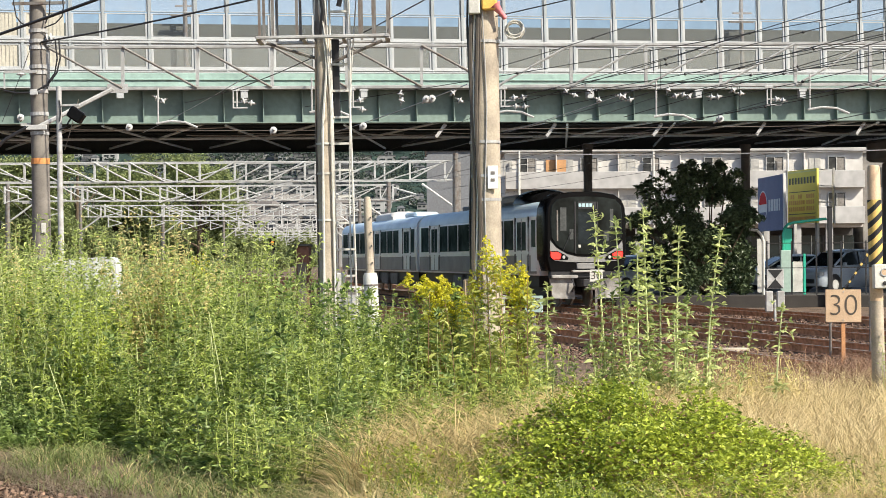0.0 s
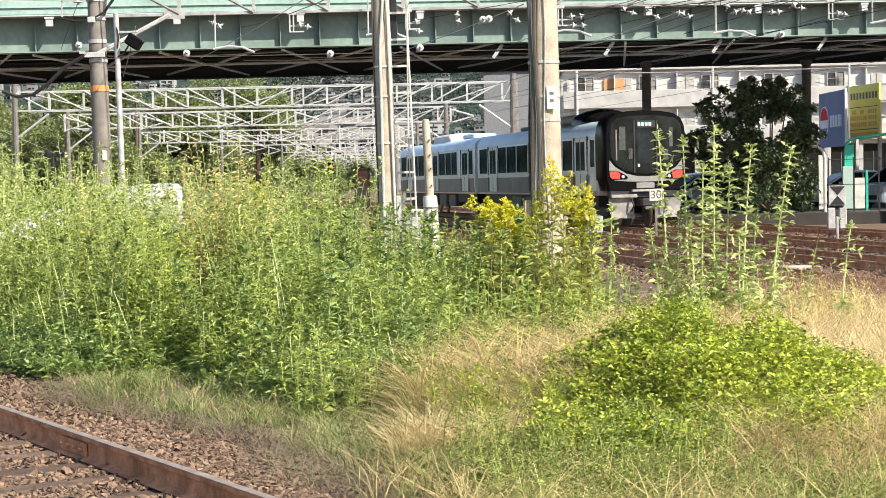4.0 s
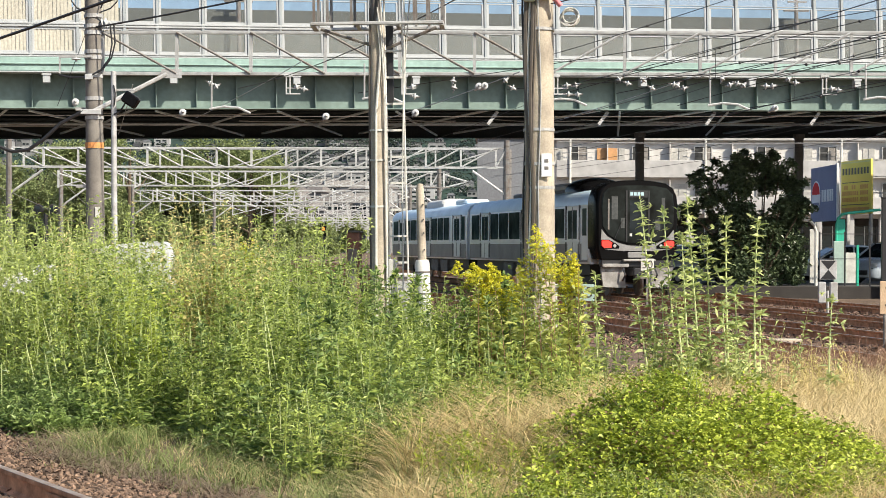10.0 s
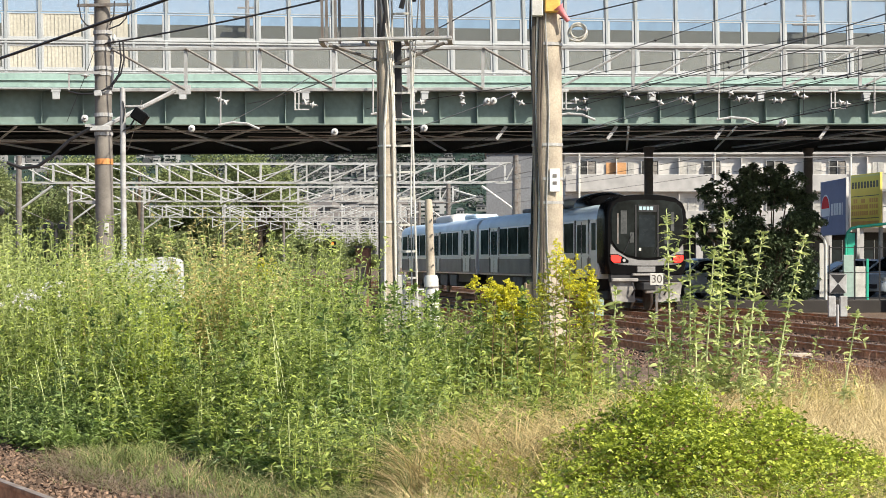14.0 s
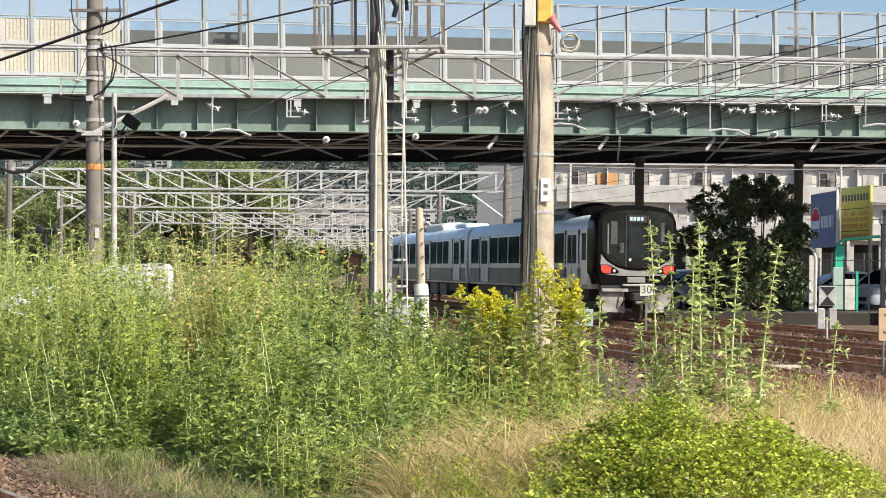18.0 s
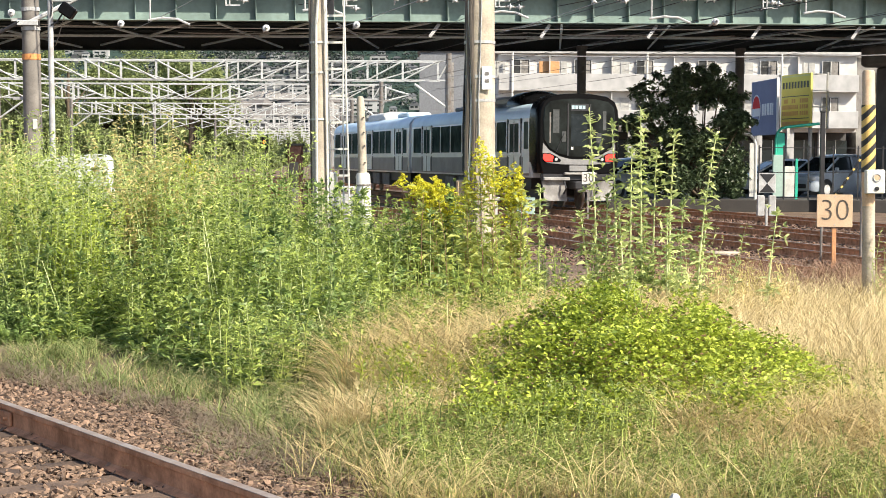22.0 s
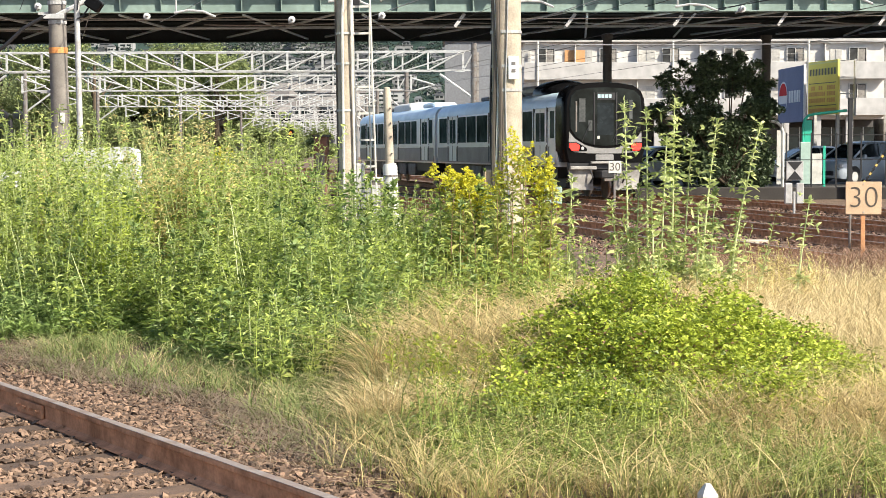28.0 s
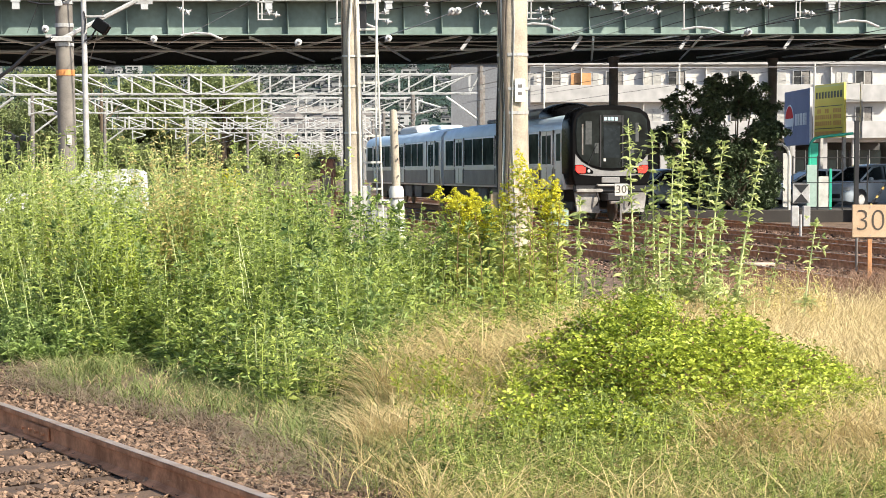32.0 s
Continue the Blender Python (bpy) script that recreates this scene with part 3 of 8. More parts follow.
def overpass():
    o = thing("overpass", BRIDGE, "green steel girder road overpass with a clear noise barrier", "bridge", kind="structure")
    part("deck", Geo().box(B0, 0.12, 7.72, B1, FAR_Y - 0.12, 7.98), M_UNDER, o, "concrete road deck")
    part("fascia", Geo().box(B0, -0.10, 7.64, B1, 0.12, 8.10, 0.02), M_PALE, o, "pale green steel edge beam")
    part("fascia_ledge", Geo().box(B0, -0.16, 7.86, B1, -0.102, 7.90, 0.008), M_PALE, o)
    part("fascia_lip", Geo().box(B0, -0.18, 7.585, B1, 0.30, 7.63, 0.008), M_FRAME, o, "white bottom lip of the edge beam")
    part("girder", Geo().box(B0, 0.58, 6.50, B1, 0.62, 7.72), M_GREEN, o, "dull green steel plate girder")
    part("bottom_flange", Geo().box(B0, 0.32, 6.46, B1, 0.88, 6.498), M_GREEN, o)
    st = Geo().box(-0.014, 0.36, 6.50, 0.014, 0.578, 7.71).mesh("stiffener")
    x = -16.74 - 1.337 * 12
    while x < B1:
        part("stiffener", st, M_GREEN, o, m=pose(x, 0, 0))
        x += 1.337
    rb = Geo().box(-0.12, -0.14, 7.26, 0.12, 0.10, 7.575, 0.01).box(-0.15, -0.16, 7.50, 0.15, -0.142, 7.575).mesh("bracket")
    x = -14.93 - 4.09 * 4
    while x < B1:
        part("bracket", rb, M_FRAME, o, "small pale steel bracket", m=pose(x, 0, 0))
        x += 4.09
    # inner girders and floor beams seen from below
    part("inner_girder", Geo().box(B0, FAR_Y - 0.84, 6.34, B1, FAR_Y - 0.78, 7.72).box(B0, FAR_Y - 1.05, 6.30, B1, FAR_Y - 0.55, 6.34), M_UNDER, o, "inner girder coloured dark to stand for shade")
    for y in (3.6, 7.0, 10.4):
        part("inner_girder", Geo().box(B0, y - 0.03, 6.62, B1, y + 0.03, 7.72).box(B0, y - 0.22, 6.58, B1, y + 0.22, 6.62), M_UNDER, o, "inner girder coloured dark to stand for shade")
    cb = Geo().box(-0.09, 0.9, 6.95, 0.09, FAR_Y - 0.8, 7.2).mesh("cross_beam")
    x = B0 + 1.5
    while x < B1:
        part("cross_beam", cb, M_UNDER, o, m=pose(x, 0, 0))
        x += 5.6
    # slanting bars under the deck, one row on each side of the middle pipe
    near = Geo().tube((0.2, 0.7, 6.50), (-0.75, 7.7, 6.50), 0.045, seg=6).mesh("lateral_brace")
    far = Geo().tube((2.85, 7.9, 6.50), (1.65, 14.0, 6.50), 0.045, seg=6).mesh("lateral_brace")
    x = -4.09 * int(-B0 / 4.09)
    while x < B1 - 5:
        part("lateral_brace", near, M_BRACE, o, "pale diagonal bracing bar", m=pose(x, 0, 0))
        part("lateral_brace", far, M_BRACE, o, "pale diagonal bracing bar", m=pose(x, 0, 0))
        x += 4.09
    cross = Geo().tube((-7.4, 0.7, 6.41), (-3.0, 14.0, 6.41), 0.045, seg=6).mesh("cross_brace")
    for x in (-24.5, -20.4, -16.3, -12.2, -8.1, -4.0, 0.1, 4.2, 12.3, 16.4, 24.6):
        part("cross_brace", cross, M_BRACE if x < -3 else M_GALV, o, "grey bracing bar crossing the others", m=pose(x, 0, 0))
    part("service_pipe", Geo().tube((B0, 7.8, 6.48), (B1, 7.8, 6.48), 0.055, seg=8), M_BRACE, o, "pale service pipe under the deck")
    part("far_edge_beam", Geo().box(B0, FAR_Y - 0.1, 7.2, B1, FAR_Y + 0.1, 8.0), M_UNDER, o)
    return o


over = overpass()


CREAM_END = -12.6  # the panels up to here are solid


def barrier():
    b = thing("noise_barrier", BRIDGE, "clear panelled noise barrier in white frames along the overpass", "noise barrier", kind="structure")
    post = Geo().box(-0.045, -0.07, 8.10, 0.045, 0.06, 11.0, 0.008).mesh("post")
    rows = ((8.24, 9.08), (9.24, 10.08), (10.12, 10.94))
    # bays repeat in threes: one narrow, two wide
    xs, x, n = [], -16.49 - 4.08 * 4, 0
    while x < B1 - 1.6:
        xs.append(x)
        x += (1.07, 1.50, 1.51)[n % 3]
        n += 1
    panes = {}
    for i, x in enumerate(xs[:-1]):
        w = round(xs[i + 1] - x, 2)
        part("post", post, M_POST, b, m=pose(x, 0, 0))
        for k, (z0, z1) in enumerate(rows):
            if (w, k) not in panes:
                fr = Geo()
                a, c, t = 0.052, w - 0.052, 0.075 if k < 2 else 0.03
                top = t if k == 0 else 0.03
                fr.box(a, -0.03, z0, c, 0.03, z0 + t, 0.004).box(a, -0.03, z1 - top, c, 0.03, z1, 0.004)
                fr.box(a, -0.03, z0 + t, a + t, 0.03, z1 - top, 0.004).box(c - t, -0.03, z0 + t, c, 0.03, z1 - top, 0.004)
                gl = Geo().box(a + t, -0.006, z0 + t, c - t, 0.006, z1 - top)
                co = Geo()
                q = a + t
                while q < c - t - 0.06:
                    co.box(q, -0.02, z0 + t, q + 0.05, 0.006, z1 - top).box(q + 0.05, -0.004, z0 + t, min(q + 0.12, c - t), 0.006, z1 - top)
                    q += 0.12
                panes[(w, k)] = (fr.mesh("pane_frame"), gl.mesh("pane"), co.mesh("panel"))
            me = panes[(w, k)]
            fo = part("pane_frame", me[0], M_FRAME if k < 2 else M_POST, b, m=pose(x, 0, 0))
            if k < 2 and x < CREAM_END:
                part("panel", me[2], M_CORR, fo, "cream corrugated panel")
            else:
                gl = part("pane", me[1], (M_PANE_L, M_PANE, M_PANE_T)[k], fo)
                gl.visible_shadow = False
    part("rail", Geo().box(B0, -0.08, 9.085, B1, 0.0, 9.145, 0.01), M_FRAME, b)
    part("rail", Geo().box(B0, -0.08, 9.17, B1, 0.0, 9.235, 0.01), M_FRAME, b)
    part("foot_rail", Geo().box(B0, -0.09, 8.105, B1, 0.03, 8.15, 0.01), M_FRAME, b)
    part("foot_rail", Geo().box(B0, -0.08, 8.18, B1, 0.03, 8.235, 0.01), M_FRAME, b)
    part("top_rail", Geo().box(B0, -0.03, 10.945, B1, 0.03, 10.98, 0.008), M_POST, b)
    return b


barrier()


def far_wall():
    w = thing("barrier_far", BRIDGE, "dark grey noise wall on the far side of the overpass", "noise barrier", kind="structure")
    me = Geo().box(0.0, FAR_Y - 0.02, 8.9, 4.0, FAR_Y + 0.06, 11.75).mesh("panel")
    rib = Geo().box(0.02, FAR_Y - 0.12, 7.98, 0.28, FAR_Y + 0.03, 9.6).mesh("rib")
    x = B0 - 6
    while x < B1 + 8:
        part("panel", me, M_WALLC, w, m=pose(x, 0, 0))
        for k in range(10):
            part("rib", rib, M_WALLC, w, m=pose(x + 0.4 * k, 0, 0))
        x += 4.0
    return w


far_wall()


def piers():
    col = Geo().lathe([(0.0, -0.3), (0.22, -0.3), (0.19, 0.3), (0.19, 6.35), (0.25, 6.45), (0.25, 6.58), (0.0, 6.58)], 14)
    me = col.mesh("bridge_column", True)
    for x in (6.2, 13.1, 21.5, -23.5, -31):
        c = thing("bridge_column", pose(x, 70.0 + 0.12 * x, 0), "dark shaded column standing under the overpass", "column", "columns under the overpass", "structure")
        part("shaft", me, M_PIER, c, smooth=True)
        part("base_collar", Geo().lathe([(0.0, -0.25), (0.55, -0.25), (0.5, 0.02), (0.0, 0.05)], 14), M_CONC_D, c)
    p = thing("bridge_pier", pose(18.75, 66.8, 0, 0, 0, 14.3), "broad concrete pier carrying the overpass, coloured dark for its shade", "bridge pier", kind="structure")
    part("shaft", Geo().box(-0.62, -1.1, -0.3, 1.3, 1.0, 5.6, 0.12), M_PIER, p)
    part("cap", Geo().box(-1.2, -2.6, 5.55, 1.2, 1.2, 6.40, 0.1), M_PIER, p)
    for x in (-0.4, 0.1, 0.75):
        part("conduit", Geo().tube((x, -1.16, 0), (x, -1.16, 5.5), 0.05, seg=8), M_GALV_D, p)


piers()

# ---- train ----
LIFT = 0.15  # body above its usual height over the rails


def body_outline(h=3.66, w=1.475, z0=0.95):
    pts = [(-w + 0.06, z0), (w - 0.06, z0), (w, z0 + 0.35), (w, 2.85), (w - 0.05, 3.12), (w - 0.22, 3.36), (w - 0.60, 3.54), (0, h)]
    return pts + [(-x, z) for x, z in reversed(pts[2:-1])]


def train_car(m, front):
    c = thing("train_car", m, "stainless commuter train car with dark windows" + (" and black rounded cab front" if front else ""), "train", "coupled cars of the train")
    L = 19.6
    y0 = 0.86 if front else 0.0
    part("body", Geo().extrude(body_outline(), y0, L), M_STEELB, c, "brushed stainless body shell", True)
    # roof skin and rounded cant rail
    ro = [(-1.48, 3.02), (-1.45, 3.20), (-1.30, 3.42), (-0.88, 3.58), (0, 3.68), (0.88, 3.58), (1.30, 3.42), (1.45, 3.20), (1.48, 3.02), (1.47, 3.02), (1.41, 3.16), (1.24, 3.36), (0.86, 3.53), (0, 3.63), (-0.86, 3.53), (-1.24, 3.36), (-1.41, 3.16), (-1.47, 3.02)]
    part("roof", Geo().extrude(ro, y0 + 0.02, L - 0.02), M_ROOFB, c, "roof with the blue of the reflected sky put into its colour", True)
    for sx in (-1, 1):
        f = 1.479 * sx
        turn = 0 if sx > 0 else 180
        part("lower_side", Geo().box(min(f, f - 0.02 * sx), y0 + 0.25, 1.02, max(f, f - 0.02 * sx), L - 0.1, 1.66), M_LOWER, c, "lower side coloured brown-grey like the ballast it mirrors")
        part("waist_rail", Geo().box(min(f, f + 0.02 * sx), y0 + 0.25, 1.72, max(f, f + 0.02 * sx), L - 0.2, 1.80, 0.004), M_STEELB, c, "pale rail below the windows")
        slot = Geo().box(-0.02, -0.07, 1.08, 0.006, 0.07, 3.04).mesh("door_pocket")
        leaf = Geo().box(-0.01, -0.64, 1.06, 0.004, 0.64, 3.0, 0.003).mesh("door")
        dw = Geo().box(0, -0.24, 1.84, 0.009, 0.24, 2.86, 0.004).mesh("door_window")
        seam = Geo().box(0.0, -0.012, 1.08, 0.009, 0.012, 2.98).mesh("door_seam")
        doors = ((16.55, 17.45, 15.65), (9.3, 10.25, 8.4)) + (((2.9, 3.75, 2.05),) if front else ((2.2, 3.1, 1.3),))
        for y, s0, s1 in doors:
            d = part("door", leaf, M_STEELB, c, "double sliding door", m=pose(f, y, 0, 0, 0, turn))
            for dy in (-0.31, 0.31):
                part("door_window", dw, M_GLASS_T, d, m=pose(0.005, dy, 0))
            part("door_seam", seam, M_BLACK, d, m=pose(0.005, 0, 0))
            for q in (s0, s1):
                part("door_pocket", slot, M_BLACK, c, m=pose(f, q, 0, 0, 0, turn))
        spans = [(17.6, 19.1), (14.05, 15.5), (12.32, 13.93), (10.4, 12.2), (6.75, 8.25), (5.3, 6.63), (3.9, 5.18)] + ([] if front else [(0.4, 1.2)])
        for q0, q1 in spans:
            h = (q1 - q0) / 2
            y = (q0 + q1) / 2
            w = part("window", Geo().box(0, -h, 1.86, 0.012, h, 2.95, 0.004), M_GLASS_T, c, m=pose(f, y, 0, 0, 0, turn))
            part("window_frame", Geo().box(-0.004, -h - 0.03, 1.82, 0.02, h + 0.03, 1.855).box(-0.004, -h - 0.04, 1.855, 0.02, -h - 0.002, 2.96).box(-0.004, h + 0.002, 1.855, 0.02, h + 0.04, 2.96), M_STEELB, w)
        if front:
            d = part("cab_door", Geo().box(min(f, f + 0.008 * sx), 1.05, 1.1, max(f, f + 0.008 * sx), 1.75, 3.02), M_STEELB, c, "narrow cab side door")
            part("cab_door_window", Geo().box(min(f, f + 0.014 * sx), 1.15, 1.95, max(f, f + 0.014 * sx), 1.65, 2.9), M_GLASS_T, d)
            part("grab_rail", Geo().tube((f + 0.03 * sx, 1.88, 1.3), (f + 0.03 * sx, 1.88, 2.6), 0.015, seg=6), M_GALV, c)
    # air conditioner and roof gear
    part("air_conditioner", Geo().loft([[(x * k, y, 3.55 + (z - 3.55) * h) for x, z in ((-0.95, 3.55), (-0.95, 3.78), (-0.85, 3.90), (-0.65, 3.96), (0.0, 4.0), (0.65, 3.96), (0.85, 3.90), (0.95, 3.78), (0.95, 3.55))] for y, k, h in ((8.0, 0.94, 0.5), (8.25, 1.0, 0.95), (8.5, 1.0, 1.0), (11.9, 1.0, 1.0), (12.15, 1.0, 0.95), (12.4, 0.94, 0.5))]), M_ACU, c, "pale roof air conditioning unit", True)
    part("roof_duct", Geo().box(-0.35, 13.5, 3.64, 0.35, 16.0, 3.82, 0.05), M_GALV_D, c)
    if not front:
        part("roof_box", Geo().box(-0.6, 4.2, 3.58, 0.6, 6.6, 3.86, 0.08), M_ROOFB, c)
    part("underframe", Geo().box(-1.2, y0 + 0.8, 0.55, 1.2, L - 0.4, 0.95), M_BLACK, c, "dark underframe equipment")
    for k, y in enumerate((5.2, 7.5, 10.0, 12.3)):
        part("equipment_box", Geo().box(-1.3, y, 0.32, 1.3, y + 1.6, 0.9, 0.04), M_GALV_D, c)
    wheel = Geo().lathe([(0.0, -0.07), (0.43, -0.07), (0.46, -0.03), (0.43, 0.05), (0.36, 0.06), (0.30, 0.03), (0.0, 0.06)], 20, axis="x").mesh("wheel", True)
    for y in (2.6, 16.9):
        part("bogie_frame", Geo().box(-1.05, y - 1.5, 0.20, -0.85, y + 1.5, 0.56, 0.04).box(0.85, y - 1.5, 0.20, 1.05, y + 1.5, 0.56, 0.04).box(-0.9, y - 0.2, 0.3, 0.9, y + 0.2, 0.56), M_BLACK, c)
        for dy in (-1.05, 1.05):
            for x in (-0.56, 0.56):
                part("wheel", wheel, M_RHEAD, c, m=pose(x, y + dy, 0.435 - LIFT))
    if not front:
        for x in (-0.7, 0.7):
            part("pantograph_arm", Geo().path([(x * 0.6, 14.2, 3.8), (x * 0.5, 15.6, 4.35), (x * 0.7, 14.4, 4.75)], 0.025), M_GALV_D, c)
        part("pantograph_head", Geo().box(-0.8, 14.3, 4.74, 0.8, 14.5, 4.80, 0.02), M_GALV_D, c)
    return c


def cab_front(c):
    """Rounded black mask with windscreen, grey smile panel, lamps and coupler."""
    def ring(y, k, top=3.86):
        out = [(-1.36, 1.12), (1.36, 1.12), (1.46, 1.5), (1.475, 2.2), (1.47, 3.0), (1.44, 3.3), (1.32, 3.58), (1.04, 3.76), (0.5, 3.84), (0, top)]
        out += [(-x, z) for x, z in reversed(out[2:-1])]
        return [(x * k, y, z if z < 3.0 else 3.0 + (z - 3.0) * (0.6 + 0.4 * k)) for x, z in out]
    part("front_mask", Geo().loft([ring(1.0, 1.012), ring(0.34, 1.02), ring(0.14, 1.005), ring(0.04, 0.975), ring(0.0, 0.945)]), M_GLOSSBLK, c, "gloss black cab mask", True)
    half = [(1.28, 2.26), (1.08, 1.98), (0.76, 1.79), (0.38, 1.70), (0.0, 1.68)]
    up = [(0.0, 3.68), (0.60, 3.66), (1.06, 3.58), (1.26, 3.38), (1.31, 2.9)]
    out = [(-x, z) for x, z in half] + [(x, z) for x, z in reversed(half[:-1])] + [(x, z) for x, z in reversed(up)] + [(-x, z) for x, z in up[1:]]
    part("windscreen", Geo().loft([[(x * k, y, z) for x, z in out] for y, k in ((-0.004, 1.0), (-0.03, 0.975))]), M_SCREEN, c, "dark cab windscreen")
    part("gangway_post", Geo().box(-0.44, -0.052, 1.72, -0.39, -0.031, 3.5), M_BLACK, c)
    part("gangway_post", Geo().box(0.36, -0.052, 1.72, 0.41, -0.031, 3.5), M_BLACK, c)
    part("inner_door", Geo().box(-0.30, -0.037, 2.05, 0.28, -0.031, 3.15), mat("gangway_door_glass", (0.018, 0.023, 0.026), 0.25, vary=0.4, scale=2, fine=6, bump=0, spec=0.1), c, "dim door glass in the middle of the cab front")
    for x, z0, z1, w in ((-0.95, 2.5, 3.3, 0.22), (-0.62, 2.2, 2.55, 0.14), (0.62, 2.15, 2.5, 0.18), (0.85, 2.6, 3.25, 0.12)):
        part("cab_fitting", Geo().box(x, -0.036, z0, x + w, -0.031, z1, 0.0), mat("cab_fitting_grey", (0.075, 0.08, 0.08), 0.6, vary=0.4, scale=5, fine=12, bump=0, spec=0.05), c, "grey fitting seen through the windscreen")
    part("inner_pillar", Geo().box(-1.08, -0.046, 2.15, -1.03, -0.031, 3.2), M_GALV_D, c, "grey pillar behind the glass")
    smile = [(-1.30, 2.16), (-1.10, 1.92), (-0.72, 1.70), (-0.36, 1.61), (0, 1.59), (0.36, 1.61), (0.72, 1.70), (1.10, 1.92), (1.30, 2.16), (1.33, 1.60), (1.15, 1.47), (0.6, 1.42), (0, 1.41), (-0.6, 1.42), (-1.15, 1.47), (-1.33, 1.60)]
    part("front_panel", Geo().extrude(smile, -0.018, 0.05), M_GREYP, c, "silver-grey curved panel under the windscreen")
    lamp_on = glow_mat("tail_lamp_red", (0.9, 0.035, 0.025), 0.9)
    for sx in (-1, 1):
        lo = [(sx * x, z) for x, z in ((0.68, 1.50), (1.22, 1.49), (1.325, 1.60), (1.32, 1.80), (1.05, 1.80), (0.80, 1.68), (0.66, 1.58))]
        h = part("lamp_housing", Geo().extrude(lo, -0.032, 0.0), M_GLOSSBLK, c)
        lo = [(sx * x, z) for x, z in ((0.96, 1.52), (1.21, 1.515), (1.30, 1.61), (1.30, 1.77), (1.07, 1.775), (0.93, 1.70))]
        part("tail_lamp", Geo().extrude(lo, -0.05, -0.03), lamp_on, h, "lit red tail lamp")
        part("head_lamp", Geo().lathe([(0.0, -0.05), (0.05, -0.05), (0.06, -0.03), (0.0, -0.02)], 12, (sx * 0.83, 0, 1.59), "y"), M_PORC, h, "unlit round head lamp")
    part("centre_hatch", Geo().box(-0.36, -0.03, 1.18, 0.30, 0.05, 1.38, 0.02), M_GREYP, c, "grey hatch under the panel")
    part("bumper_step", Geo().box(-0.55, -0.12, 1.06, 0.62, 0.12, 1.14, 0.02), M_SKIRT, c, "pale step bar")
    part("bumper_step", Geo().box(-1.28, -0.10, 0.86, -0.34, 0.12, 0.98, 0.02), M_SKIRT, c, "pale step bar")
    part("lower_front", Geo().box(-1.30, 0.02, 0.86, 1.30, 0.30, 1.12, 0.03), M_BLACK, c)
    part("skirt", Geo().extrude([(-1.30, 0.86), (-0.45, 0.86), (-0.40, 0.15), (-1.20, 0.18)], 0.06, 0.18), M_SKIRT, c, "pale skirt panel beside the coupler")
    part("skirt", Geo().extrude([(0.45, 0.86), (1.30, 0.86), (1.20, 0.18), (0.40, 0.15)], 0.06, 0.18), M_SKIRT, c, "pale skirt panel beside the coupler")
    cp = part("coupler", Geo().box(-0.30, -0.45, 0.56, 0.16, 0.3, 0.84, 0.04), M_BLACK, c, "dark coupler head")
    part("coupler_cover", Geo().box(-0.2, -0.5, 0.46, 0.2, -0.3, 0.56, 0.02), M_GALV_D, cp)
    for x in (-0.55, 0.6):
        part("brake_hose", Geo().path([(x, -0.05, 0.85), (x + 0.05, -0.18, 0.6), (x, -0.05, 0.4)], 0.03), M_BLACK, c)
    s = part("destination_display", Geo().box(-0.32, -0.045, 3.26, 0.34, -0.031, 3.50), M_BLACK, c, "small lit destination display")
    on = glow_mat("display_white", (0.36, 0.50, 0.54), 0.12)
    for x0, x1 in ((-0.29, -0.19), (-0.16, -0.06), (-0.03, 0.07), (0.10, 0.20)):
        part("display_bar", Geo().box(x0, -0.052, 3.32, x1, -0.046, 3.44), on, s)
    part("cab_sign", Geo().box(-0.30, -0.04, 1.92, -0.22, -0.0315, 2.02), M_BOX, c, "small white notice behind the glass")
    for x in (-0.85, 0.25):
        part("wiper", Geo().path([(x, -0.045, 1.82), (x + 0.30, -0.05, 2.5)], 0.012), M_BLACK, c)
    # round hood behind the mask, over the gangway
    hood = []
    for y, k, z in ((3.2, 0.75, 0.12), (3.5, 0.92, 0.42), (4.6, 1.0, 0.60), (5.6, 1.0, 0.60)):
        hood.append([(-1.0 * k, y, 3.45)] + [(-1.0 * k * math.cos(a), y, 3.52 + z * math.sin(a) ** 0.8) for a in np.linspace(0.06, math.pi - 0.06, 14)] + [(1.0 * k, y, 3.45)])
    part("roof_hood", Geo().loft(hood), M_GLOSSBLK, c, "black rounded roof fairing", True)
    part("roof_fin", Geo().box(-0.9, 5.6, 3.6, 0.9, 7.6, 3.95, 0.1), M_GREYP, c, "grey roof equipment cover")


def train():
    for k in range(2):
        m = on_line(18.2, 54.25 + k * 20.15, LIFT)
        c = train_car(m, k == 0)
        if k == 0:
            cab_front(c)
        else:
            part("gangway_bellows", Geo().box(-0.6, -0.42, 1.1, 0.6, 0.0, 3.2, 0.05), M_BLACK, c, "black gangway bellows")


train()

# ---- poles and overhead line ----


def lean_pose(bottom, top):
    """Pose at bottom whose z axis points to top."""
    b, t = Vector(bottom), Vector(top)
    q = Vector((0, 0, 1)).rotation_difference((t - b).normalized())
    return Matrix.Translation(b) @ q.to_matrix().to_4x4()


def insulator_geo(n=3, r=0.072):
    prof = [(0.0, 0.0), (0.025, 0.0)]
    for k in range(n):
        z = 0.04 + k * 0.085
        prof += [(0.03, z), (r, z + 0.02), (r * 0.95, z + 0.035), (0.035, z + 0.055)]
    return Geo().lathe(prof + [(0.025, 0.04 + n * 0.085 + 0.03), (0.0, 0.04 + n * 0.085 + 0.03)], 12)


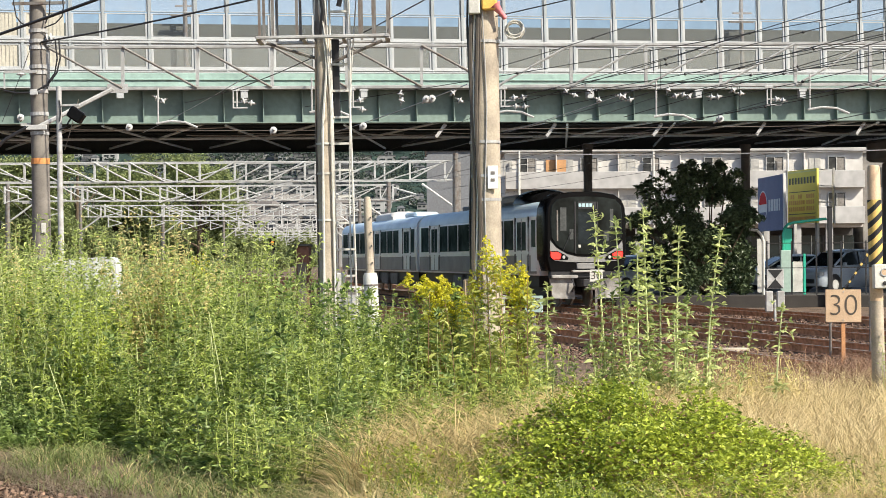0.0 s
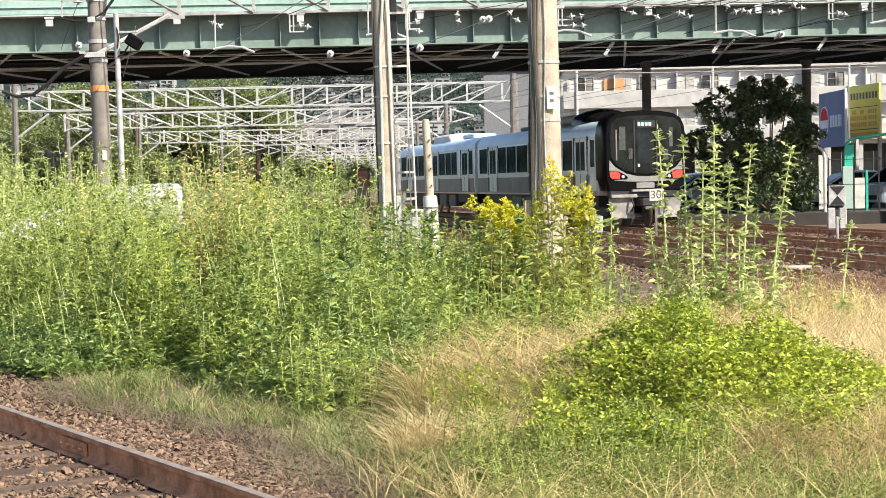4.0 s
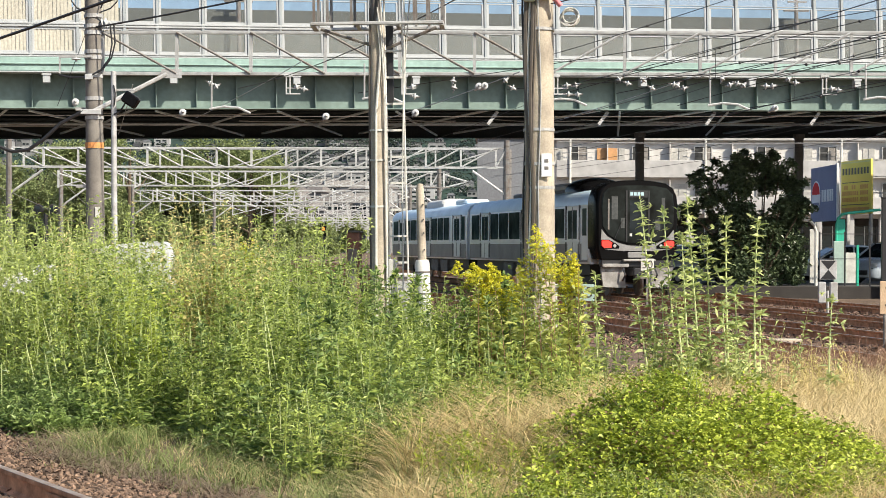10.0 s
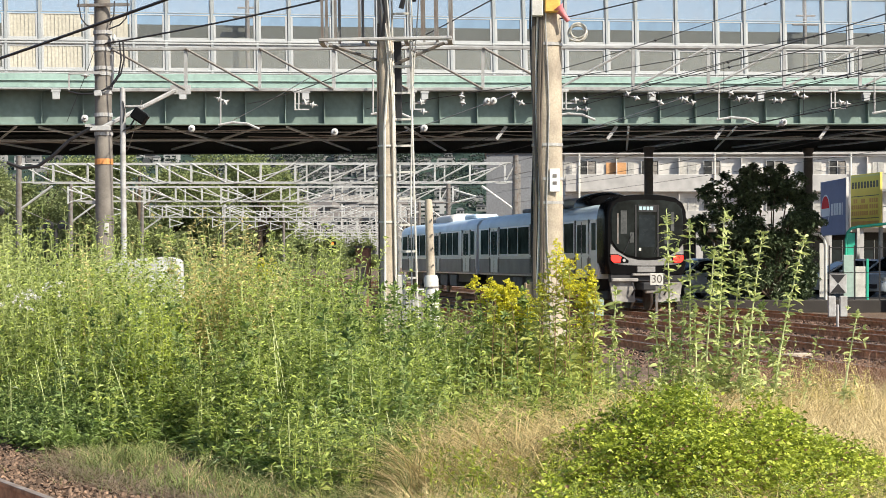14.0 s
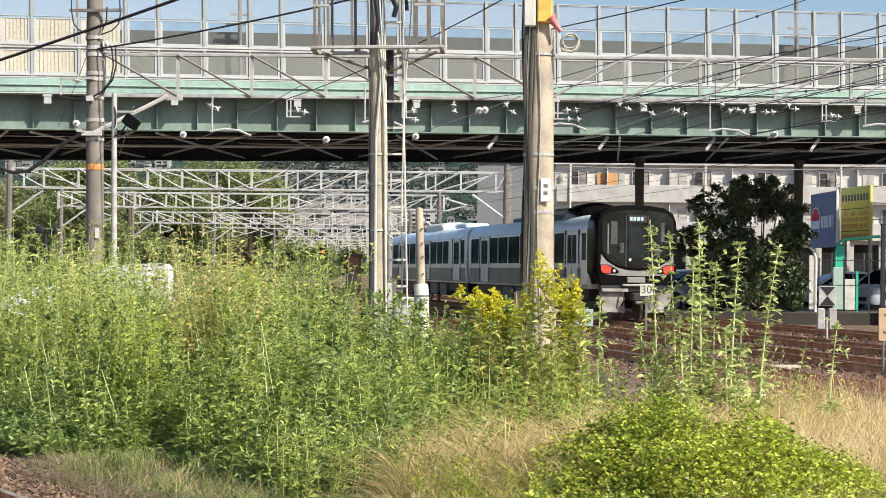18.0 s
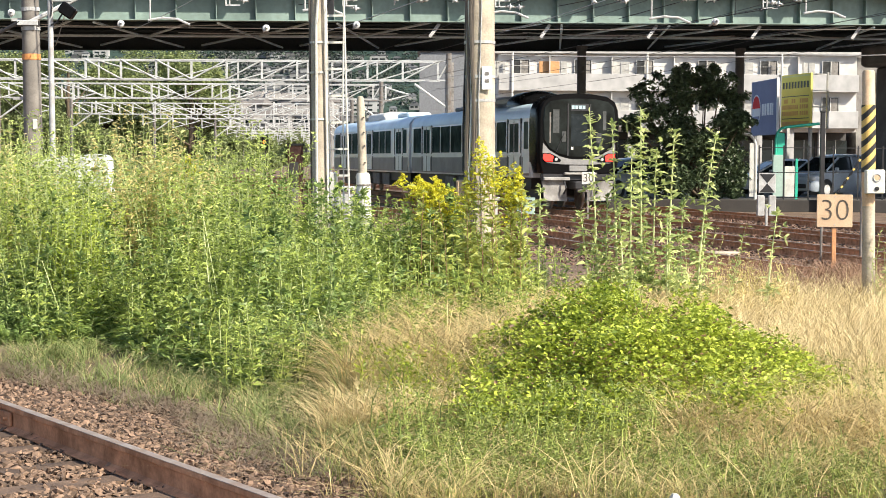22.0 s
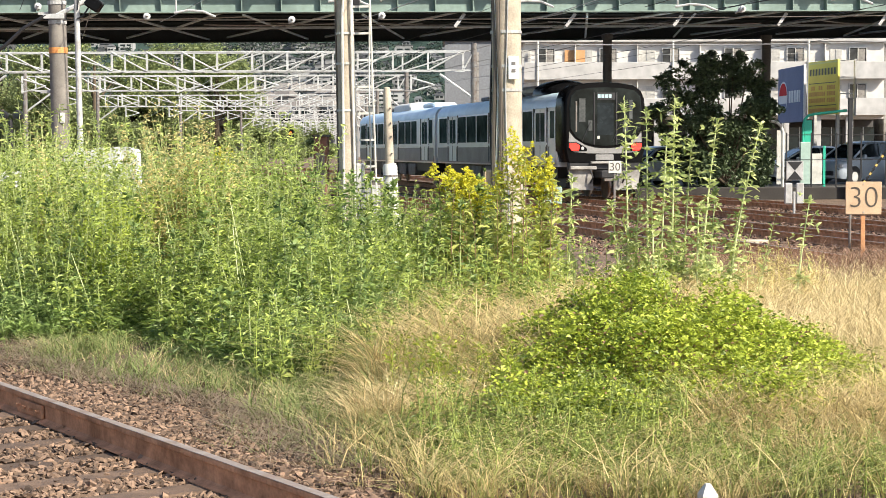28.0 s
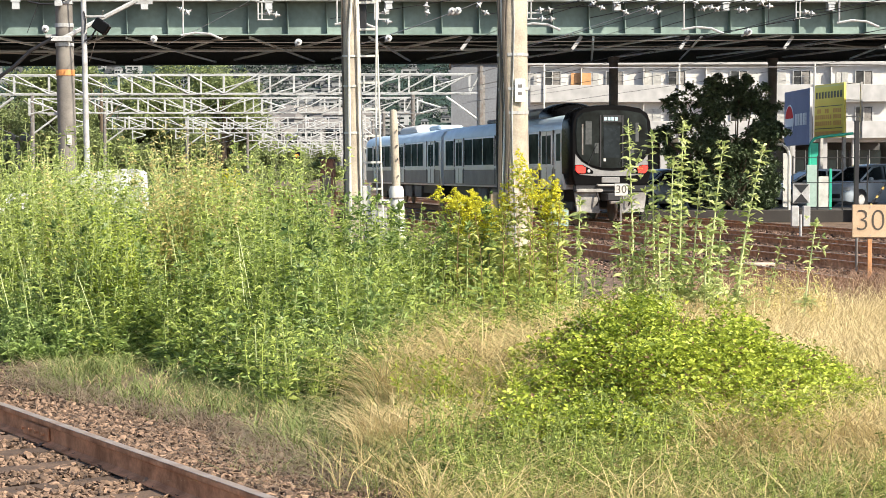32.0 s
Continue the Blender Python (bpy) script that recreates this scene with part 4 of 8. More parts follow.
def main_pole():
    p = thing("concrete_pole", lean_pose((0.57, 21, -0.3), (0.535, 21, 4.9)), "weathered concrete overhead line pole with cables strapped to it", "utility pole")
    part("shaft", Geo().lathe([(0.0, 0.0), (0.205, 0.0), (0.178, 6.2), (0.172, 9.5), (0.0, 9.5)], 20), M_CONC, p, smooth=True)
    for x, y, r, mt in ((-0.165, -0.10, 0.013, M_CABLE), (-0.125, -0.145, 0.016, M_WHITE), (-0.19, -0.04, 0.014, M_BLACK), (-0.07, -0.175, 0.011, M_CABLE), (0.0, -0.19, 0.008, M_GALV), (-0.155, -0.125, 0.030, M_CABLE), (-0.095, -0.165, 0.026, M_CABLE)):
        pts = [(x + 0.02 * math.sin(k * 1.3 + x * 30), y - 0.012, 0.6 + k * 0.55) for k in range(12)]
        part("cable", Geo().path(pts, r), mt, p)
    for z in (2.05, 2.75, 3.05, 3.48, 4.75):
        part("steel_band", Geo().lathe([(0.0, -0.018), (0.20, -0.018), (0.20, 0.018), (0.0, 0.018)], 20, (0, 0, z)), M_GALV, p)
    pl = part("number_plate", Geo().box(0.02, -0.222, 2.88, 0.15, -0.20, 3.17, 0.004), M_SIGNW, p, "small white plate with grey marks")
    part("plate_mark", Geo().box(0.06, -0.227, 3.06, 0.11, -0.2225, 3.10), M_GALV_D, pl)
    part("plate_mark", Geo().box(0.06, -0.227, 2.97, 0.11, -0.2225, 3.01), M_GALV_D, pl)
    part("cable_box", Geo().box(-0.20, -0.26, 5.08, -0.05, -0.18, 5.55, 0.015), M_BOX, p, "grey cable box")
    ob = mat("orange_yellow_box", (0.78, 0.46, 0.10), 0.6, vary=0.2, scale=9)
    part("warning_box", Geo().box(-0.03, -0.27, 5.13, 0.16, -0.17, 5.75, 0.015), ob, p, "faded orange and yellow box strapped to the pole")
    horn = part("horn", Geo().lathe([(0.0, 0.0), (0.03, 0.0), (0.035, 0.1), (0.055, 0.18), (0.085, 0.22), (0.07, 0.222), (0.0, 0.12)], 14), mat("faded_red_paint", (0.66, 0.20, 0.22), 0.5, vary=0.15), p, "faded red horn", True, pose(0.27, -0.22, 5.02, 0, -38, 0))
    coil = part("cable_coil", Geo().tube((0.38, -0.24, 4.995), (0.38, -0.06, 4.995), 0.012, seg=6), M_WHITE, p, "white coil of cable on a hook")
    rc = random.Random(6)
    for k in range(8):
        cx, cz, r = 0.38 + rc.uniform(-0.02, 0.02), 4.89 + rc.uniform(-0.02, 0.02), rc.uniform(0.085, 0.12)
        ring = [(cx + r * math.cos(a), -0.22 + 0.016 * k + 0.02 * math.sin(2 * a + k), cz + r * 0.93 * math.sin(a)) for a in np.linspace(0, 2 * math.pi, 15)]
        part("turn", Geo().path(ring, 0.011), M_WHITE, coil)
    part("junction_cover", Geo().box(-0.30, -0.10, 1.4, -0.16, 0.08, 1.75, 0.02), M_CREAM, p)


main_pole()


def signal_pole():
    p = thing("signal_pole", lean_pose((-1.72, 25, -0.3), (-1.80, 25, 4.9)), "concrete signal mast with a steel ladder and caged platform", "signal mast")
    part("shaft", Geo().lathe([(0.0, 0.0), (0.140, 0.0), (0.118, 5.35), (0.0, 5.35)], 18), M_CONC, p, smooth=True)
    part("upper_shaft", Geo().tube((-0.02, 0, 5.35), (-0.02, 0, 9.0), 0.095, 0.09, 14), M_GALV_D, p)
    for z in (1.4, 2.6, 3.3, 3.75):
        part("steel_band", Geo().lathe([(0.0, -0.015), (0.142, -0.015), (0.142, 0.015), (0.0, 0.015)], 18, (0, 0, z)), M_WHITE, p)
    part("cable", Geo().path([(-0.05, -0.145, 0.8), (-0.02, -0.13, 4.0), (0.06, -0.14, 4.9), (-0.05, -0.16, 6.4)], 0.02), M_WHITE, p)
    part("cable", Geo().path([(-0.13, -0.05, 0.8), (-0.125, -0.05, 4.2), (-0.10, -0.08, 5.6)], 0.014), M_CABLE, p)
    part("cable", Geo().path([(0.10, -0.11, 4.6), (0.02, -0.14, 5.4), (-0.08, -0.16, 6.3)], 0.015), M_WHITE, p)
    for pts in ([(-0.12, -0.17, 6.7), (-0.03, -0.18, 5.9), (0.07, -0.17, 5.2), (0.11, -0.14, 4.4), (0.12, -0.13, 1.0)], [(0.02, -0.18, 6.7), (0.05, -0.19, 6.0), (0.09, -0.18, 5.3), (0.125, -0.12, 4.5), (0.13, -0.12, 0.9)],
                [(0.40, -0.28, 6.6), (0.43, -0.22, 5.4), (0.37, -0.2, 3.0), (0.36, -0.18, 0.6)], [(0.55, -0.28, 6.5), (0.52, -0.24, 5.8), (0.44, -0.2, 4.9), (0.38, -0.19, 3.6)]):
        part("cord", Geo().path(pts, 0.011), M_WHITE, p, "white cord hanging down the mast")
    for pts in ([(-0.18, -0.18, 6.9), (-0.08, -0.24, 6.45), (0.10, -0.26, 6.35), (0.22, -0.22, 6.6)], [(0.10, -0.20, 6.9), (0.20, -0.26, 6.5), (0.34, -0.26, 6.3), (0.44, -0.22, 6.1), (0.46, -0.2, 5.9)], [(-0.06, -0.16, 6.5), (-0.02, -0.2, 6.1), (0.02, -0.18, 5.75), (-0.02, -0.14, 5.4)]):
        part("jumper_cable", Geo().path(pts, 0.032), M_BLACK, p, "black cable looped at the mast head")
    ladder = part("ladder", Geo().tube((0.17, -0.02, 0.4), (0.10, -0.02, 6.6), 0.016, seg=6).tube((0.45, -0.02, 0.4), (0.36, -0.02, 6.6), 0.016, seg=6), M_WHITE, p, "pale steel ladder rails")
    rung = Geo().box(-0.15, -0.022, -0.016, 0.15, 0.022, 0.016).mesh("rung")
    for k in range(16):
        z = 0.55 + k * 0.40
        part("rung", rung, M_WHITE, ladder, m=pose(0.31 - 0.0125 * (z - 0.4), -0.02, z))
    part("cable_duct", Geo().box(0.12, 0.03, 4.15, 0.24, 0.12, 5.35, 0.01), M_BLACK, p, "dark vertical duct")
    pf = part("platform", Geo().box(-0.98, -0.35, 5.31, 1.02, -0.30, 5.36, 0.01).box(-0.98, 0.30, 5.31, 1.02, 0.35, 5.36, 0.01).box(-0.98, -0.28, 5.30, -0.9, 0.28, 5.36).box(0.95, -0.28, 5.30, 1.02, 0.28, 5.36).box(-0.3, -0.28, 5.30, -0.24, 0.28, 5.36).box(0.3, -0.28, 5.30, 0.36, 0.28, 5.36), M_GALV, p, "pale steel service platform")
    for x in (-0.92, -0.72, -0.36, 0.58, 0.78, 1.0):
        part("guard_post", Geo().box(x - 0.02, -0.34, 5.36, x + 0.02, -0.30, 6.9).box(x - 0.02, 0.30, 5.36, x + 0.02, 0.34, 6.9), M_GALV_D, pf)
    for z in (5.95, 6.75):
        part("guard_rail", Geo().box(-0.94, -0.345, z, -0.7, -0.315, z + 0.035).box(0.58, -0.345, z, 1.02, -0.315, z + 0.035), M_GALV, pf)
    part("platform_brace", Geo().tube((0.9, 0, 5.30), (0.05, 0, 4.95), 0.025, seg=6).tube((-0.85, 0, 5.30), (-0.1, 0, 5.05), 0.025, seg=6), M_GALV_D, pf)
    part("signal_head", Geo().box(-0.28, -0.12, 6.25, 0.32, 0.1, 7.8, 0.05), M_GLOSSBLK, p, "black signal head seen from behind")
    part("hood", Geo().path([(0.08, -0.2, 6.4), (0.22, -0.25, 6.15), (0.30, -0.22, 5.95), (0.26, -0.2, 5.8)], 0.04), M_BLACK, p)
    # relay box on the shaft
    part("relay_box", Geo().box(0.14, -0.14, 1.25, 0.26, 0.1, 1.8, 0.015), M_BOX, p)


signal_pole()


def marker_post():
    p = thing("concrete_post", lean_pose((-1.02, 24.6, -0.3), (-1.125, 24.6, 2.62)), "short white concrete post with a cable cover at its foot", "post")
    part("shaft", Geo().lathe([(0.0, 0.0), (0.075, 0.0), (0.058, 2.85), (0.045, 2.93), (0.0, 2.94)], 14), M_CONC, p, smooth=True)
    part("cover", Geo().lathe([(0.0, 0.2), (0.112, 0.2), (0.108, 1.75), (0.09, 1.80), (0.0, 1.80)], 14), M_WHITE, p, "white cable cover sleeve", True)
    for z in (1.3, 1.62):
        part("strap", Geo().lathe([(0.0, -0.012), (0.116, -0.012), (0.116, 0.012), (0.0, 0.012)], 14, (0, 0, z)), M_GALV_D, p)
    for z in (1.95, 2.2, 2.4, 2.62):
        part("bolt", Geo().tube((0.04, -0.055, z), (0.04, -0.085, z), 0.012, seg=6), M_BLACK, p)
    b = thing("equipment_cabinet", pose(-1.42, 25.6, -0.2), "pale grey lineside cabinet half hidden by weeds", "cabinet")
    part("body", Geo().box(-0.18, -0.15, 0.0, 0.18, 0.15, 1.42, 0.02), M_GALV_D, b)
    part("cap", Geo().box(-0.20, -0.17, 1.42, 0.20, 0.17, 1.48, 0.015), M_WHITE, b)
    part("door", Geo().box(-0.15, -0.162, 0.1, 0.15, -0.151, 1.36, 0.004), M_GALV, b)


marker_post()


def left_pole():
    p = thing("concrete_pole", lean_pose((-9.68, 40, -0.3), (-9.785, 40, 7.3)), "tall grey concrete overhead line pole with an orange band", "utility pole")
    part("shaft", Geo().lathe([(0.0, 0.0), (0.235, 0.0), (0.19, 9.2), (0.0, 9.2)], 18), mat("grey_pole_concrete", (0.19, 0.175, 0.155), 0.85, vary=0.25, scale=2.5, fine=40, stain=(0.13, 0.118, 0.105)), p, smooth=True)
    part("orange_band", Geo().lathe([(0.0, -0.07), (0.226, -0.07), (0.225, 0.07), (0.0, 0.07)], 18, (0, 0, 4.42)), M_ORANGE, p)
    for z in (5.1, 5.56, 6.11, 6.56, 6.70, 7.16, 7.32, 7.57):
        part("steel_band", Geo().lathe([(0.0, -0.045), (0.225, -0.045), (0.225, 0.045), (0.0, 0.045)], 18, (0, 0, z)), M_GALV, p)
    part("number_plate", Geo().box(0.05, -0.24, 2.68, 0.16, -0.225, 2.92, 0.004), M_WHITE, p)
    part("cross_arm", Geo().box(-0.56, -0.26, 8.18, 0.72, -0.19, 8.25), M_GALV_D, p)
    part("jumper_cable", Geo().path([(-0.52, -0.25, 8.6), (-0.51, -0.25, 8.2), (-0.46, -0.25, 7.9), (-0.34, -0.25, 7.74), (-0.15, -0.25, 7.66)], 0.018), M_BLACK, p)
    part("jumper_cable", Geo().path([(0.66, -0.25, 8.6), (0.68, -0.25, 8.1), (0.64, -0.25, 7.88), (0.48, -0.25, 7.72), (0.21, -0.25, 7.62)], 0.018), M_BLACK, p)
    part("jumper_cable", Geo().path([(0.36, -0.25, 8.3), (0.34, -0.25, 7.95), (0.24, -0.25, 7.72)], 0.018), M_BLACK, p)
    part("insulator", insulator_geo(2, 0.13).mesh("insulator", True), M_PORC, p, "white porcelain insulator", m=pose(0.20, -0.12, 7.36, 0, 80, 0))
    for dx in (0.0, 0.09):
        part("feeder_loop", Geo().path([(0.47 + dx, -0.25, 7.31), (0.51 + dx * 0.8, -0.25, 6.88), (0.45 + dx * 0.5, -0.26, 6.52), (0.25 + dx * 0.3, -0.28, 6.24), (-0.08, -0.29, 6.06), (-0.49, -0.27, 6.06), (-0.79, -0.25, 6.13)], 0.022), M_BLACK, p)
    part("loop_clamp", Geo().box(-0.15, -0.32, 6.0, 0.03, -0.24, 6.13, 0.01), M_PORC, p)
    br = part("loop_bracket", Geo().box(-0.78, -0.27, 6.54, 0.0, -0.22, 6.60).box(-0.79, -0.26, 6.16, -0.755, -0.23, 6.56), M_GALV, p, "grey bracket holding a cable loop")
    part("insulator", insulator_geo(1, 0.12).mesh("insulator", True), M_PORC, br, "white porcelain insulator", m=pose(-0.37, -0.24, 6.44))
    part("thin_cord", Geo().path([(-0.16, -0.24, 7.06), (-0.35, -0.24, 6.56), (-0.84, -0.24, 5.38)], 0.009), M_BLACK, p)
    part("cable_loop", Geo().path([(-0.2, -0.26, 5.25), (-0.75, -0.28, 4.95), (-1.2, -0.28, 4.55), (-1.55, -0.28, 4.32), (-1.95, -0.28, 4.28), (-2.3, -0.28, 4.42)], 0.045), M_BLACK, p, "thick black cable hanging in a loop")
    for z, x in ((5.28, -0.3), (3.4, -0.25)):
        part("side_bracket", Geo().box(-0.45, -0.05, z, 0.0, 0.05, z + 0.07), M_GALV, p)
    t = thing("lamp_post", lean_pose((-8.30, 36, -0.3), (-8.36, 36, 5.5)), "slim pale grey steel post with a floodlight", "lamp post")
    part("pole", Geo().lathe([(0.0, 0.0), (0.07, 0.0), (0.06, 5.8), (0.0, 5.82)], 12), M_GALV, t, smooth=True)
    part("arm", Geo().box(0.0, -0.03, 5.37, 0.46, 0.03, 5.42, 0.008), M_GALV, t)
    part("cord", Geo().path([(0.02, -0.07, 5.5), (0.06, -0.08, 5.3), (0.03, -0.075, 5.05)], 0.014), M_BLACK, t)
    part("floodlight", Geo().box(-0.17, -0.14, -0.13, 0.17, 0.14, 0.13, 0.03), M_GLOSSBLK, t, "black floodlight housing", m=pose(0.40, -0.1, 5.17, 0, 35, 0))
    part("cable", Geo().path([(0.28, -0.1, 5.1), (0.16, -0.09, 4.92), (0.02, -0.07, 4.86)], 0.02), M_BLACK, t)


left_pole()


def lattice(o, x0, x1, z0, z1, y, panel, mt, r=0.045, mirror=None):
    """Flat-topped lattice beam between x0 and x1; the diagonals turn round at mirror."""
    part("top_chord", Geo().box(x0, y - 0.05, z1 - 0.035, x1, y + 0.05, z1 + 0.035, 0.008), mt, o)
    part("bottom_chord", Geo().box(x0, y - 0.05, z0 - 0.04, x1, y + 0.05, z0 + 0.04, 0.008), mt, o)
    x = x0
    while x < x1 - 0.2:
        xn = min(x + panel, x1)
        part("upright", Geo().box(x - r, y - r, z0 + 0.045, x + r, y + r, z1 - 0.045), mt, o)
        down = (x + xn) / 2 < (mirror if mirror is not None else (x0 + x1) / 2)
        za, zb = (z1, z0) if down else (z0, z1)
        part("diagonal", Geo().tube((x, y - 0.06, za), (xn, y - 0.06, zb), r * 0.8, seg=6), M_GALV_D if mirror is not None and down else mt, o)
        x += panel


def near_portal():
    o = thing("overhead_line_portal", pose(0, 40, 0), "galvanised lattice beam carrying the overhead line across the tracks", "lattice beam", "overhead line portals")
    lattice(o, -9.55, 13.6, 5.87, 6.87, 0, 1.81, M_BEAM, 0.038, 1.95)
    part("knee_brace", Geo().tube((-9.75, -0.24, 4.92), (-7.97, -0.05, 5.86), 0.055, seg=6), M_LATT, o)
    part("brace_foot", Geo().box(-10.02, -0.30, 4.86, -9.52, -0.24, 4.98, 0.01), M_LATT, o)
    part("gusset", Geo().box(-8.1, -0.07, 5.76, -7.6, -0.055, 5.98), M_GALV, o)
    part("leg", Geo().lathe([(0.0, -0.3), (0.23, -0.3), (0.2, 8.8), (0.0, 8.8)], 16, (13.7, 0, 0)), M_CONC, o)


near_portal()


def far_portals():
    for y, x0, x1 in ((92, -27.2, 0.7), (121, -31.9, -4.0), (158, -34.7, -8.0), (175, -29.7, -10.0), (218, -29.0, -13.0), (245, -31.0, -15.5), (275, -32.0, -18.0), (330, -36.0, -22.0), (300, -34.0, -20.0), (365, -38.0, -25.0), (410, -40.0, -29.0)):
        o = thing("overhead_line_portal", pose(0, y, 0), "galvanised lattice portal spanning the far tracks", "lattice beam", "overhead line portals")
        lift = 0.18 if y < 130 else 0.0
        lattice(o, x0, x1, 5.92 + lift, 6.98 + lift, 0, 1.95, M_LATT, 0.055)
        if y < 240:
            lattice(o, x0 + 0.5, x1 - 0.5, 5.92 + lift, 6.98 + lift, 1.1, 3.9, M_LATT, 0.045)
            for k in range(int((x1 - x0) / 3.9)):
                part("tie", Geo().box(x0 + 1 + k * 3.9, 0.06, 5.90 + lift, x0 + 1.08 + k * 3.9, 1.04, 5.96 + lift), M_LATT, o)
        for x, sx in ((x0, 1), (x1, -1)):
            part("leg", Geo().tube((x, 0, -0.3), (x, 0, 7.6), 0.19, 0.16, 10), M_GALV_D, o)
            part("knee_brace", Geo().tube((x + sx * 0.1, 0, 4.6), (x + sx * 1.9, 0, 5.9), 0.07, seg=6), M_LATT, o)
        for k in range(6):
            x = x0 + (x1 - x0) * (0.10 + 0.155 * k)
            part("drop_bracket", Geo().box(x - 0.05, -0.05, 4.9, x + 0.05, 0.05, 5.87).tube((x, 0, 4.95), (x + 1.3, 0, 5.3), 0.04, seg=6).tube((x, 0, 5.7), (x + 1.3, 0, 5.3), 0.045, seg=6), M_LATT, o)


far_portals()


def insulators():
    src = None
    spots = ((-6.95, 5.66, 115), (-6.80, 5.52, 60), (-4.86, 5.53, 75), (-4.68, 5.50, 100), (-2.06, 5.54, 80), (-2.0, 5.32, 95), (-1.02, 5.62, 10), (-1.0, 5.46, 15),
             (0.20, 5.66, 50), (0.36, 5.56, 120), (1.66, 5.58, 85), (1.70, 5.38, 95), (1.88, 5.57, 75), (1.92, 5.36, 85), (2.92, 5.70, 60), (3.12, 5.66, 110), (3.52, 5.66, 40), (3.70, 5.56, 120),
             (4.22, 5.62, 100), (4.34, 5.52, 30), (4.46, 5.50, 75), (5.42, 5.68, 20), (5.56, 5.58, 70), (5.74, 5.66, 110), (5.90, 5.54, 45), (6.42, 5.58, 95), (6.58, 5.56, 80), (6.96, 5.70, 60), (7.12, 5.66, 95), (7.98, 5.50, 80), (8.14, 5.48, 95))
    for x, z, tilt in spots:
        if src is None:
            src = thing("insulator", pose(x, 39.85, z, 0, tilt, 0), "white porcelain insulator hanging from the lattice beam", "insulator", "insulators on the lattice beam")
            part("insulator_body", insulator_geo(1, 0.082).mesh("insulator_body", True), M_PORC, src)
            part("clamp", Geo().box(-0.014, -0.014, -0.06, 0.014, 0.014, 0.02).box(-0.015, -0.015, 0.01, 0.015, 0.015, 0.19), M_GALV_D, src)
        else:
            copy_thing(src, pose(x, 39.85, z, 0, tilt, 0))
    src = None
    for x, z in ((-10.18, 5.14), (-7.57, 4.89), (-4.1, 4.80), (-1.94, 4.89), (-0.42, 5.53), (-0.28, 5.54), (6.65, 5.01)):
        if src is None:
            src = thing("strain_insulator", pose(x, 39.85, z, 80, 0, 15), "round white strain insulator on a wire", "insulator", "strain insulators on the wires")
            part("insulator_body", insulator_geo(2, 0.085).mesh("insulator_body", True), M_PORC, src)
            part("clamp", Geo().box(-0.02, -0.02, -0.25, 0.02, 0.02, 0.0), M_GALV, src)
        else:
            copy_thing(src, pose(x, 39.85, z, 80, 0, 15))
    rng = random.Random(3)
    plate = Geo().box(-0.06, -0.02, -0.30, 0.06, 0.02, 0.30, 0.01).mesh("drop_plate")
    for k in range(6):
        part("drop_plate", plate, M_BEAM, over, "pale tilted plate under the girder", m=pose(0.2 + k * 4.05, 0.6, 6.19, 0, 38, 0))
    # steel hangers that hold the insulators below the beam
    arm = Geo().box(-0.06, -0.03, 5.36, -0.03, 0.03, 5.86, 0.004).box(0.03, -0.03, 5.36, 0.06, 0.03, 5.86, 0.004).box(-0.1, -0.04, 5.78, 0.1, 0.04, 5.84, 0.004).box(-0.055, -0.02, 5.50, 0.3, 0.02, 5.53).box(-0.055, -0.02, 5.36, 0.3, 0.02, 5.39).mesh("hanger")
    hang = thing("beam_hanger", pose(-5.0, 39.86, 0), "galvanised double strap hanging from the lattice beam", "bracket", "hangers under the lattice beam")
    part("strap", arm, M_LATT, hang)
    for x in (-2.2, 1.46, 7.88):
        copy_thing(hang, pose(x, 39.86, 0))
    # hinged wire arms under the beam
    for x, z in ((-6.9, 5.0), (-3.2, 5.25), (1.2, 5.2), (5.1, 5.1), (8.8, 5.25)):
        b = thing("registration_arm", pose(x, 39.8, z, 0, 0, 0), "curved pale arm steadying the contact wire", "wire arm", "wire arms under the beam")
        part("tube", Geo().path([(0, 0, 0), (0.35, 0, 0.06), (0.7, 0, 0.03), (1.0, 0, -0.1)], 0.028), M_PORC, b)
        part("drop_rod", Geo().tube((0.05, 0, 0), (0.05, 0, 0.85), 0.022, seg=6), M_GALV, b)


insulators()


def wire(pts, r, label, mt=M_BLACK, name="overhead_wire"):
    ob = part(name, Geo().path(pts, r, 5), mt)
    tagged(ob, label, "wire", "overhead wires", )
    return ob


def sag(a, b, drop, n=10):
    a, b = Vector(a), Vector(b)
    return [a.lerp(b, k / n) - Vector((0, 0, 4 * drop * (k / n) * (1 - k / n))) for k in range(n + 1)]


